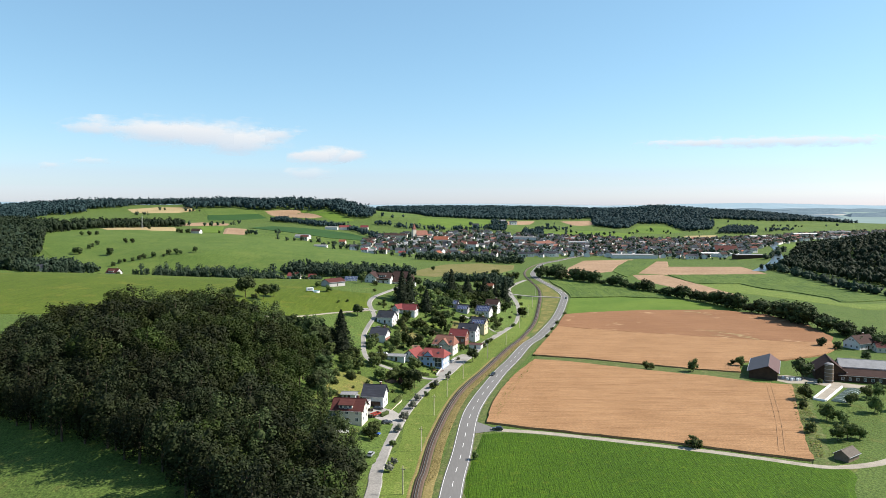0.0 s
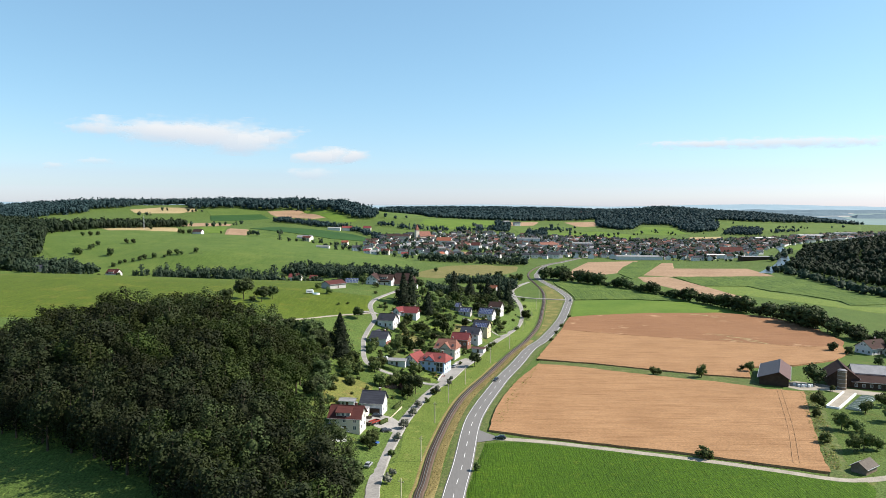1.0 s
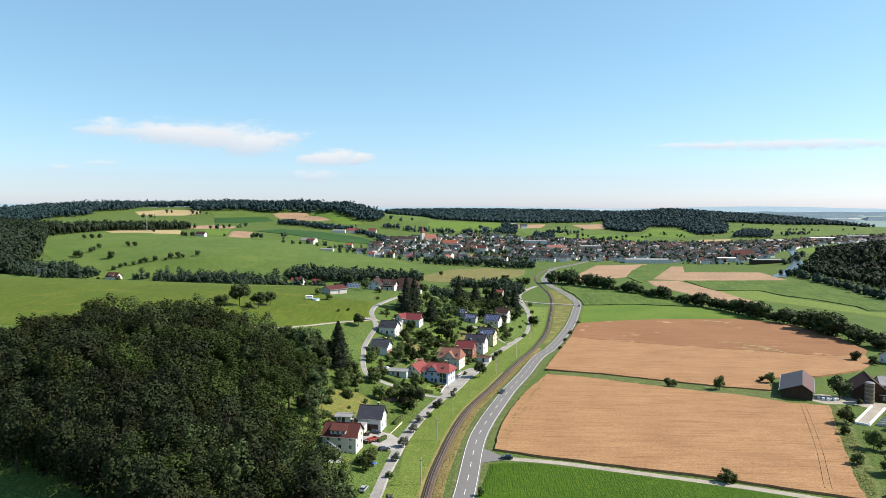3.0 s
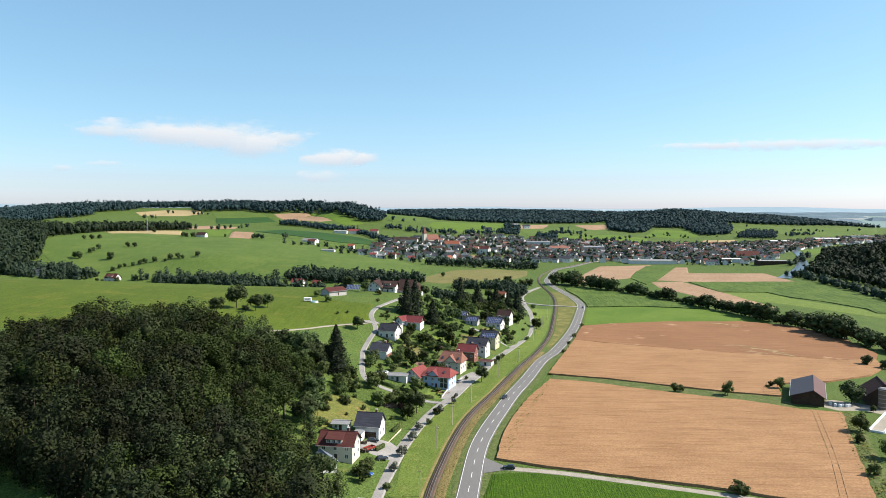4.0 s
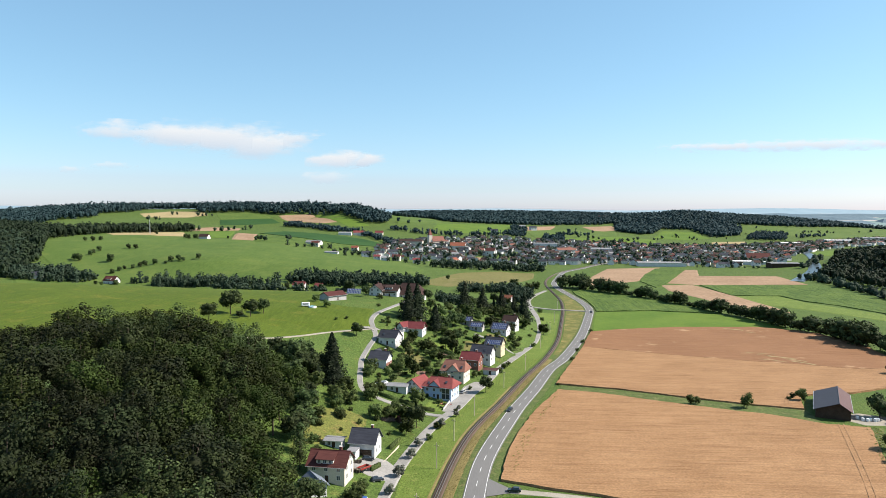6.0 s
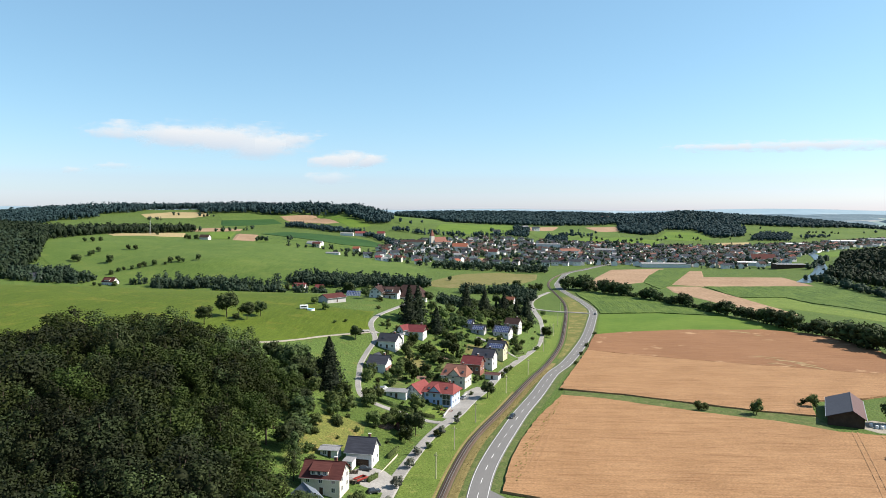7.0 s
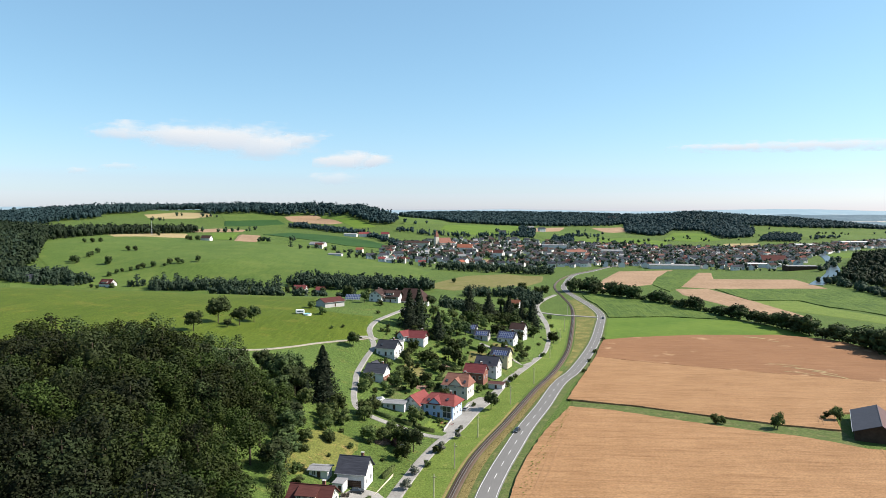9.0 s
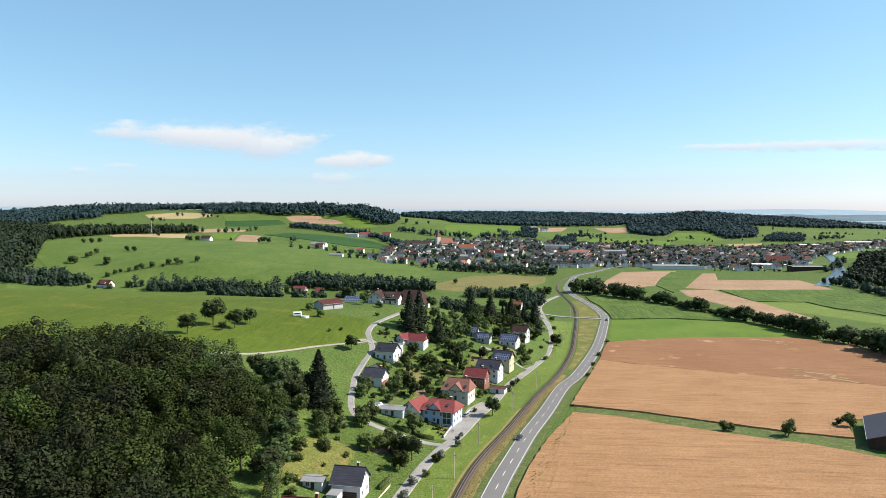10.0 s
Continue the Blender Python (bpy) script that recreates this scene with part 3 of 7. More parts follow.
field("straw_field", [(-617, 1503), (-597, 1591), (-536, 1579), (-515, 1503), (-572, 1423)], M["stubble"], "thin pale stubble strip across the hillside", step=20, lift=0.7)
field("meadow", [(-536, 1419), (-503, 1451), (-446, 1259), (-483, 1255)], M["bright_crop"], "light green plot beside the hill farm", step=20, lift=0.7)
field("stubble_field", [(-472, 1391), (-434, 1375), (-386, 1215), (-420, 1223)], M["stubble"], "small pale stubble patch on the hillside", step=15, lift=0.7)
field("maize_field", [(-439, 1415), (-419, 1519), (-339, 1487), (-235, 1423), (-177, 1355), (-177, 1323), (-254, 1295), (-373, 1359)], M["dark_crop"], "dark green maize strip running down to the town", step=20, lift=0.7)
field("crop_field", [(-417, 1323), (-370, 1347), (-252, 1287), (-212, 1283), (-274, 1207), (-374, 1195)], M["corn"], "green crop strip below the dark maize", step=20, lift=0.7)
field("meadow", [(-252, 1971), (-200, 2150), (-107, 1987), (-214, 1791)], M["mown"], "light green far field below the wood", step=30, lift=0.7)
field("meadow", [(-122, 1907), (66, 2143), (64, 1847), (-72, 1707), (-123, 1775)], M["bright_crop"], "bright green far field above the town", step=30, lift=0.7)
field("stubble_field", [(106, 2111), (207, 2247), (175, 2071), (106, 1967)], M["stubble"], "reddish stubble field above the town", step=30, lift=0.7)
field("stubble_field", [(300, 2299), (402, 2387), (394, 2239), (320, 2143)], M["stubble"], "pale reddish field on the far slope", step=30, lift=0.7)
field("meadow", [(105, 1947), (237, 2135), (371, 2159), (349, 2007), (205, 1851), (116, 1771)], M["mown"], "green hillside field above the town roofs", step=30, lift=0.7)
field("meadow", [(194, 1807), (358, 1995), (437, 1947), (405, 1807), (223, 1671), (173, 1675)], M["bright_crop"], "bright green slope right above the town", step=30, lift=0.7)
field("meadow", [(532, 2251), (613, 2239), (610, 2063), (521, 1987), (450, 2003)], M["bright_crop"], "light green far slope before the wood", step=30, lift=0.7)
field("straw_field", [(590, 1947), (683, 1987), (651, 1895), (564, 1887)], M["straw"], "thin straw-coloured strip beyond the town", step=30, lift=0.7)
field("meadow", [(796, 2375), (999, 2427), (1234, 2543), (1358, 2567), (1226, 2319), (1021, 2207), (781, 2175), (763, 2235)], M["mown"], "long green far slope beyond the town", step=40, lift=0.7)
field("meadow", [(686, 1595), (767, 1667), (680, 1495), (641, 1479)], M["bright_crop"], "light green riverside meadow", step=30, lift=0.7)
field("rough_grass", [(-64, 313), (-58, 327), (-48, 327), (-47, 311), (-52, 299), (-59, 287)], M["tall_grass"], "tall unmown ochre-tinged grass on the slope", "grass", step=3, lift=0.35, rough=0.2)
field("weed_strip", [(153, 341), (133, 290), (118, 250), (114, 237), (118, 238), (122, 251), (136, 289), (156, 341)], M["verge"], "weedy dry grass strip along the wheat", "grass", step=3, lift=0.6, rough=0.25)
field("stubble_field", [(-34, 1284), (14, 1285), (12, 1252), (-29, 1249)], M["stubble"], "small bare field among the town houses", step=15, lift=0.4)
field("grass_strip", [(36.5, 394), (38, 403.5), (68, 395.5), (96, 382.5), (119, 372.5), (138.5, 367.5), (137.5, 346), (121, 357.8), (101, 365.8), (80, 375.8), (55, 388.8)], M["verge"],
      "rough yellowish grass strip between the wheat fields", "grass", step=4, lift=0.2, rough=0.08)
field("yard", [(150, 353), (154, 347), (166, 347), (170, 342), (186, 338), (190, 343), (174, 352), (170, 358), (160, 364), (155, 362)], M["track"], "pale concrete farmyard", "yard", step=10, lift=0.08, kind="structure")
field("yard", [(-42, 281), (-39, 289), (-33, 288), (-30, 283), (-28.5, 272), (-36, 273), (-41, 276)], M["lane"], "pale paved yard between the houses", "yard", step=6, lift=0.14, kind="structure")
field("yard", [(-12, 352), (-4, 384), (2, 404), (-4, 408), (-9, 398), (-15, 374), (-18, 354)], M["lane"], "paved forecourt along the village road", "yard", step=6, lift=0.11, kind="structure")
for k, plot in enumerate([[(-36, 386), (-28, 384), (-24, 396), (-33, 400)], [(-44, 418), (-34, 420), (-32, 432), (-42, 434)], [(-24, 424), (-16, 428), (-14, 440), (-24, 438)], [(-30, 445), (-20, 448), (-18, 462), (-29, 460)],
                          [(-12, 458), (-4, 460), (-2, 474), (-11, 474)], [(-46, 384), (-39, 382), (-37, 390), (-44, 393)], [(-26, 354), (-18, 353), (-16, 362), (-24, 364)], [(0, 486), (10, 484), (12, 494), (2, 496)]]):
    field("lawn", plot, M[("bank", "pale_meadow", "verge")[k % 3]], "sunny garden lawn between the village houses", "lawn", step=4, lift=0.1)
for plot in ([(-33, 402), (-27, 404), (-28, 409), (-34, 407)], [(-25, 444), (-19, 441), (-17, 445), (-23, 448)], [(-47, 396), (-43, 396), (-43, 401), (-47, 401)]):
    field("vegetable_bed", plot, M["soil"], "bare vegetable bed in a village garden", "garden bed", step=3, lift=0.12, rough=0.04)

# ---- roads and railway ----
ROAD = curve_points([(-10, 120), (-7, 203), (-4, 240), (-1, 283), (3, 309), (9, 337), (15, 363), (24, 396), (35, 440), (45, 467), (58, 514), (70, 565), (82, 628), (92, 690),
                     (92, 744), (88, 795), (83, 855), (82, 912), (91, 977), (113, 1093), (146, 1163), (181, 1235), (225, 1300)], 4)
road = tagged(new("road", ribbon(ROAD, (-3.7, -3.3, 0, 3.3, 3.7), (-0.12, 0.16, 0.22, 0.16, -0.12), M["asphalt"], "road")),
              "grey asphalt country road with white lines, winding along the railway", "road", kind="structure")
for side in (-3.02, 3.02):
    child(new("edge_line", ribbon(ROAD, (side - 0.065, side + 0.065), (0.20, 0.20), M["paint"], "edge_line")), road, "solid white edge line")
far_along = np.cumsum(np.r_[0, np.hypot(*np.diff(ROAD, axis=0).T)])
dash_at = np.arange(6, 760, 12.0)
for s in dash_at:
    seg = np.column_stack([np.interp(np.linspace(s, s + 4.6, 4), far_along, ROAD[:, c]) for c in (0, 1)])
    child(new("lane_dash", ribbon(seg, (-0.075, 0.075), (0.25, 0.25), M["paint"], "lane_dash")), road)

RAIL = curve_points([(-17, 120), (-17, 203), (-16, 222), (-15, 246), (-13, 268), (-10, 294), (-6, 319), (-1, 340), (7, 368), (21, 421), (35, 468), (48, 528), (58, 600),
                     (68, 683), (73, 753), (72, 829), (71, 897), (76, 958), (90, 1030), (114, 1108), (150, 1180), (215, 1310)], 3)
railway = thing("railway", pose(0, 0, 0), "single narrow-gauge railway track on dark rusty ballast", "railway", kind="structure")
child(new("ballast_bed", ribbon(RAIL, (-1.8, -1.15, 1.15, 1.8), (-0.15, 0.32, 0.32, -0.15), M["ballast"], "ballast_bed")), railway)
for side in (-0.42, 0.42):
    child(new("rail", ribbon(RAIL, (side - 0.07, side - 0.06, side + 0.06, side + 0.07), (0.34, 0.56, 0.56, 0.34), M["rail"], "rail")), railway, "worn shiny steel rail")
rail_along = np.cumsum(np.r_[0, np.hypot(*np.diff(RAIL, axis=0).T)])
sv, st = [], []
cube_v = np.array([(x, y, z) for x in (-0.85, 0.85) for y in (-0.13, 0.13) for z in (0.25, 0.41)])
cube_t = np.array([(0, 1, 3), (0, 3, 2), (4, 6, 7), (4, 7, 5), (0, 4, 5), (0, 5, 1), (2, 3, 7), (2, 7, 6), (1, 5, 7), (1, 7, 3)])
rail_side = sides_of(RAIL)
for n, s in enumerate(np.arange(60, 640, 0.7)):
    x, y = (np.interp(s, rail_along, RAIL[:, c]) for c in (0, 1))
    u = np.array([np.interp(s, rail_along, rail_side[:, c]) for c in (0, 1)])
    u /= np.hypot(*u)
    q = cube_v.copy()
    q[:, 0], q[:, 1] = x + cube_v[:, 0] * u[0] - cube_v[:, 1] * u[1], y + cube_v[:, 0] * u[1] + cube_v[:, 1] * u[0]
    sv.append(q), st.append(cube_t + 8 * n)
tagged(child(new("sleepers", mesh_tris("sleepers", np.vstack(sv), np.vstack(st), M["sleeper"])), railway, "weathered wooden sleepers"), kind="stuff")
tagged(new("rail_verge", ribbon(RAIL[RAIL[:, 1] < 470], (1.8, 2.6, 4.0, 5.2), (0.06, 0.12, 0.12, -0.05), M["dry_verge"], "rail_verge")),
       "dry yellow grass strip between railway and road", "grass", kind="stuff")
tagged(new("rail_verge", ribbon(RAIL[RAIL[:, 1] < 400], (-3.2, -2.5, -1.8), (-0.02, 0.1, 0.06), M["dry_verge"], "rail_verge")), "dry grass edge of the ballast", "grass", kind="stuff")

LOCAL = curve_points([(-30, 120), (-30, 202), (-31, 219), (-31, 240), (-30, 258), (-28, 285), (-23, 318), (-18, 340), (-12, 358), (-6, 384), (0, 404), (9, 443), (20, 478),
                      (30, 512), (36, 545), (39, 585), (41, 640), (40, 690), (41, 740), (52, 795), (66, 840)], 3)
tagged(new("local_road", ribbon(LOCAL, (-2.5, -2.0, 2.0, 2.5), (-0.15, 0.26, 0.26, -0.15), M["lane"], "local_road")),
       "pale narrow village road past the houses", "road", kind="structure")
LANE = curve_points([(-14, 346), (-27, 348), (-38, 352), (-46, 355), (-53, 360), (-57, 371), (-60, 390), (-62, 405), (-62, 426), (-61, 444), (-64, 455), (-67, 467),
                     (-66, 485), (-61, 505), (-55, 526), (-50, 548)], 3)
tagged(new("lane", ribbon(LANE, (-1.9, -1.5, 1.5, 1.9), (-0.2, 0.24, 0.24, -0.2), M["lane"], "lane")), "pale lane climbing to the farmstead on the ridge", "road", kind="structure")
tagged(new("lane_fork", ribbon(curve_points([(-70, 451), (-66, 455), (-61, 453)], 2), (-3.2, -2.8, 2.8, 3.2), (-0.2, 0.25, 0.25, -0.2), M["lane"], "lane_fork")), "paved fork where the path leaves the lane", "road", kind="structure")
DRIVE = curve_points([(21, 481), (14, 480), (4, 483), (-6, 490)], 3)
tagged(new("driveway", ribbon(DRIVE, (-1.5, -1.2, 1.2, 1.5), (-0.2, 0.2, 0.2, -0.2), M["lane"], "driveway")), "narrow paved driveway between the houses", "road", kind="structure")
FOOTPATH = curve_points([(-64, 454), (-71, 446), (-79, 438), (-88, 427), (-97, 411), (-108, 389), (-125, 370)], 3)
tagged(new("footpath", ribbon(FOOTPATH, (-1.2, -1.0, 1.0, 1.2), (-0.2, 0.22, 0.22, -0.2), M["track"], "footpath")), "pale gravel path over the meadow", "path", kind="structure")
CROSSING = curve_points([(40, 693), (50, 688), (59, 684), (70, 681), (88, 675)], 3)
tagged(new("crossing_road", ribbon(CROSSING, (-2.2, -1.9, 1.9, 2.2), (-0.1, 0.5, 0.5, -0.1), M["lane"], "crossing_road")), "short road over the level crossing", "road", kind="structure")
TRACK = curve_points([(1, 269), (9, 267), (26, 264), (42, 259), (63, 252), (81, 246), (98, 239), (113, 232.5), (123, 232.5), (141, 240), (165, 262)], 3)
tagged(new("farm_track", ribbon(TRACK, (-1.9, -1.6, 1.6, 1.9), (-0.1, 0.13, 0.13, -0.1), M["track"], "farm_track")), "pale gravel farm track between the fields", "path", kind="structure")
tagged(new("track_mouth", mesh_of("track_mouth", [(1.5, 277, 0.17), (1.0, 262, 0.17), (8, 265.2, 0.15), (8, 269.4, 0.15)], [(0, 1, 2, 3)], M["asphalt"])),
       "paved mouth of the farm track at the road", "road", kind="structure")

for rows in [[(142.5, 345), (121.5, 285), (105.8, 245)], [(144.3, 344.5), (123.5, 285), (107.8, 244.5)], [(14, 293), (26.4, 350.8), (37.5, 391)], [(16, 292), (28.8, 350.6), (39.5, 390)],
             [(42.4, 413.5), (53, 457), (64, 499)], [(44.6, 413), (55, 456), (66.3, 498)], [(142, 396), (138, 386), (133.5, 374)], [(143.6, 396), (139.6, 386), (135.2, 374)]]:
    line = curve_points(rows, 4)
    tagged(new("tramline", ribbon(line, (-0.22, 0.22), (0.9, 0.9), M["wheat_track"], "tramline")), "narrow wheel track pressed into the ripe wheat", "wheel track", kind="stuff")
STREAKS = [([(158, 495), (166, 492.5), (174, 489.5)], 0.5), ([(168, 484), (175, 481), (181, 476)], 0.9), ([(163, 488), (170, 485.5)], 0.4), ([(174, 477), (180, 473.5), (184, 469)], 0.6),
           ([(176, 470), (182, 465), (185, 460)], 0.8), ([(159, 475), (166, 472), (172, 467)], 0.4), ([(175, 586), (181, 583.5), (187, 579.5)], 1.3), ([(186, 572), (192, 568)], 0.6)]
for rows, w in STREAKS:
    tagged(new("wheat_streak", ribbon(curve_points(rows, 3), (-w, -w * 0.3, w * 0.4, w), (0.95, 0.98, 0.98, 0.95), M["straw"], "wheat_streak")), "pale flattened streak in the ripe wheat", "wheat", kind="stuff")
tagged(new("verge", ribbon(ROAD[:190], (-5.8, -4.8, -3.5), (-0.02, 0.07, 0.07), M["verge"], "verge")), "rough grass verge of the road", "grass", kind="stuff")
tagged(new("verge", ribbon(ROAD[:190], (3.5, 4.8, 6.4), (0.07, 0.07, 0.0), M["verge"], "verge")), "rough grass verge beside the wheat", "grass", kind="stuff")


def strip_between(a, b, material, name, label, lift=0.05, across=6):
    """A sheet of grass between two lines, over the ground."""
    n = 160
    pick = [np.column_stack([np.interp(np.linspace(0, 1, n), np.linspace(0, 1, len(q)), q[:, c]) for c in (0, 1)]) for q in (a, b)]
    k = np.linspace(0, 1, across)[:, None, None]
    grid = (pick[0][None] * (1 - k) + pick[1][None] * k).reshape(-1, 2)
    verts = np.column_stack([grid, heights(grid) + lift])
    faces = [(r * n + i, (r + 1) * n + i, (r + 1) * n + i + 1, r * n + i + 1) for r in range(across - 1) for i in range(n - 1)]
    return tagged(new(name, mesh_of(name, verts, faces, material, False)), label, "grass", kind="stuff")


def stretch_of(line, y0, y1, off):
    q = line + sides_of(line) * off
    return q[(line[:, 1] >= y0) & (line[:, 1] <= y1)]


strip_between(stretch_of(LOCAL, 125, 660, 2.2), stretch_of(RAIL, 125, 660, -2.8), M["bank"], "grass_bank", "sunny yellow-green grass bank between village road and railway")
strip_between(stretch_of(RAIL, 480, 800, 2.6), stretch_of(ROAD, 480, 800, -3.8), M["bend_grass"], "grass_bank", "dry pale grass between railway and road bend", 0.06)

# ---- trees ----
ICO = bmesh.new()
bmesh.ops.create_icosphere(ICO, subdivisions=2, radius=1)
ICO_V, ICO_T = np.array([v.co[:] for v in ICO.verts]), np.array([[v.index for v in f.verts] for f in ICO.faces])
ICO.free()
ICO = bmesh.new()
bmesh.ops.create_icosphere(ICO, subdivisions=1, radius=1)
ICO1_V, ICO1_T = np.array([v.co[:] for v in ICO.verts]), np.array([[v.index for v in f.verts] for f in ICO.faces])
ICO.free()


def clumps(rng, centres, normals, size, loose=0.55):
    """Small bent leaf clumps: two triangles each, facing roughly along the normals."""
    n = len(centres)
    nrm = normals + rng.normal(0, loose, (n, 3))
    nrm /= np.linalg.norm(nrm, axis=1)[:, None]
    u = np.cross(nrm, rng.normal(0, 1, (n, 3)))
    u /= np.linalg.norm(u, axis=1)[:, None]
    w = np.cross(nrm, u)
    s = (size * rng.uniform(0.6, 1.35, n))[:, None]
    v = np.stack([centres - u * s, centres - w * s * 0.7 - nrm * s * 0.2, centres + u * s, centres + w * s * 0.7 - nrm * s * 0.2], 1).reshape(-1, 3)
    b = np.arange(n)[:, None] * 4
    return v, np.vstack([b + [0, 1, 2], b + [0, 2, 3]])


def broad_crown(seed, height, radius, count, size, low=0.22, lobes=13, heart=0.84, up=0.25):
    """Lobed crown: an uneven dense heart and leaf clumps over the lobes; up: how far the leaves favour the lit top."""
    rng = np.random.RandomState(seed)
    mid, half = height * (1 + low) / 2, height * (1 - low) / 2
    c, r = [(0, 0, mid)], [0.72]
    for k in range(lobes):
        a, h = k * 2.4 + rng.uniform(-0.4, 0.4), rng.uniform(-0.75, 0.78)
        reach = math.sqrt(1 - h * h) * 0.62
        c.append((math.cos(a) * reach * radius, math.sin(a) * reach * radius, mid + h * half * 0.75))
        r.append(rng.uniform(0.34, 0.5))
    c, r = np.array(c), np.array(r)
    shape = np.array([radius, radius, half * 0.95])
    pick = rng.choice(len(c), count, p=r ** 2 / (r ** 2).sum())
    d = rng.normal(0, 1, (count, 3)) + [0, 0, up]
    d /= np.linalg.norm(d, axis=1)[:, None]
    flat = np.where(pick == 0, 1.0, 0.8)[:, None]
    pts = c[pick] + d * shape * r[pick][:, None] * rng.uniform(0.80 if heart < 0.8 else 0.86, 1.14, (count, 1)) * flat
    v, t = clumps(rng, pts, d / shape * shape.min(), size, 0.2 if heart < 0.6 else 0.3 if heart < 0.8 else 0.55)
    verts, tris, base = [v], [t], len(v)
    for k in range(1 if heart < 0.6 else len(c)):
        sv, stt = (ICO_V, ICO_T) if count > 300 and k == 0 else (ICO1_V, ICO1_T)
        wob = 1 + rng.uniform(-0.12, 0.12, (len(sv), 1))
        verts.append(c[k] + sv * shape * r[k] * heart * wob * ((0.72 if heart < 0.6 else 1.0) if k == 0 else 0.8))
        tris.append(stt + base)
        base += len(sv)
    return np.vstack(verts), np.vstack(tris)


def spruce_crown(seed, height, radius, rings, arms, slim=1.0):
    """Tiers of drooping boughs round a slim heart."""
    rng = np.random.RandomState(seed)
    verts, tris, base = [], [], 0
    for k in range(rings):
        f = k / rings
        z, r = height * (0.07 + 0.92 * f), radius * (1 - f) ** 0.85 + 0.15
        for q in range(max(5, int(arms * (1 - f * 0.6)))):
            a = rng.uniform(0, 6.283)
            reach, drop = r * rng.uniform(0.55, 1.2), r * rng.uniform(0.22, 0.45)
            d, side = np.array([math.cos(a), math.sin(a), 0]), np.array([-math.sin(a), math.cos(a), 0])
            w, zz = reach * rng.uniform(0.22, 0.36) * slim, z + rng.uniform(-0.3, 0.3) * height / rings
            o = np.array([0, 0, zz])
            verts.append(np.array([o + d * 0.1 * reach + [0, 0, 0.1 * reach], o + d * 0.6 * reach + side * w - [0, 0, drop * 0.75], o + d * reach - [0, 0, drop],
                                   o + d * 0.6 * reach - side * w - [0, 0, drop * 0.75], o + d * 0.62 * reach - [0, 0, drop * 0.25]]))
            tris.append(np.array([(0, 1, 4), (4, 1, 2), (0, 4, 3), (4, 2, 3)]) + base)
            base += 5
    n = 9
    cone = [(0, 0, height * 0.97)] + [(math.cos(i * 6.283 / n) * radius * 0.6 * rng.uniform(0.8, 1.1), math.sin(i * 6.283 / n) * radius * 0.6, height * 0.08) for i in range(n)]
    verts.append(np.array(cone))
    tris.append(np.array([(0, 1 + i, 1 + (i + 1) % n) for i in range(n)]) + base)
    return np.vstack(verts), np.vstack(tris)


def needle_crown(seed, height, radius, count, size, tiers):
    """A ragged conifer: drooping tiers of needle clumps with gaps, round a slim dark heart."""
    rng = np.random.RandomState(seed)
    f = rng.uniform(0, 1, count) ** 1.35
    tier = np.floor(f * tiers)
    step = f * tiers - tier
    angle = rng.uniform(0, 6.283, count)
    lobe = 1 + 0.22 * np.sin(angle * (3 + tier % 4) + tier * 2.1) + rng.normal(0, 0.06, count)
    reach = (radius * (1 - f) ** 0.85 + 0.12) * (0.62 + 0.42 * (1 - step)) * lobe
    inner = rng.uniform(0.55, 1.0, count) ** 0.5
    z = height * (0.06 + 0.93 * f) - reach * 0.28 * inner
    d = np.column_stack([np.cos(angle), np.sin(angle), np.full(count, 0.45)])
    p = np.column_stack([np.cos(angle) * reach * inner, np.sin(angle) * reach * inner, z])
    v, t = clumps(rng, p, d, size, 0.45)
    n = 11
    heart = [(0, 0, height)] + [(math.cos(i * 6.283 / n) * radius * 0.52 * rng.uniform(0.75, 1.1), math.sin(i * 6.283 / n) * radius * 0.52, height * 0.09) for i in range(n)]
    return np.vstack([v, np.array(heart)]), np.vstack([t, np.array([(0, 1 + i, 1 + (i + 1) % n) for i in range(n)]) + len(v)])


def trunk_mesh(name, height, top, r, seed, limbs=5):
    rng = np.random.RandomState(seed)
    bm = bmesh.new()
    tube(bm, (0, 0, -0.6), (0.1, 0.05, top * 0.55), r, r * 0.7, 7)
    tube(bm, (0.1, 0.05, top * 0.55), (0, 0, top), r * 0.7, r * 0.15, 7)
    for k in range(limbs):
        a, z = k * 2.4 + rng.uniform(-0.3, 0.3), top * rng.uniform(0.3, 0.65)
        reach = height * rng.uniform(0.14, 0.24)
        tube(bm, (0.05, 0.03, z), (math.cos(a) * reach, math.sin(a) * reach, z + reach * 0.9), r * 0.4, r * 0.1, 5)
    me = bpy.data.meshes.new(name)
    bm.to_mesh(me)
    bm.free()
    me.materials.append(M["bark"])
    return me


def tree_kind(name, crown, trunk, material, label, category="tree"):
    me = mesh_tris("crown", *crown, material)
    ob = new(name)
    tagged(ob, label, category)
    child(new("trunk", trunk), ob)
    child(new("crown", me), ob)
    return ob


KINDS = {}
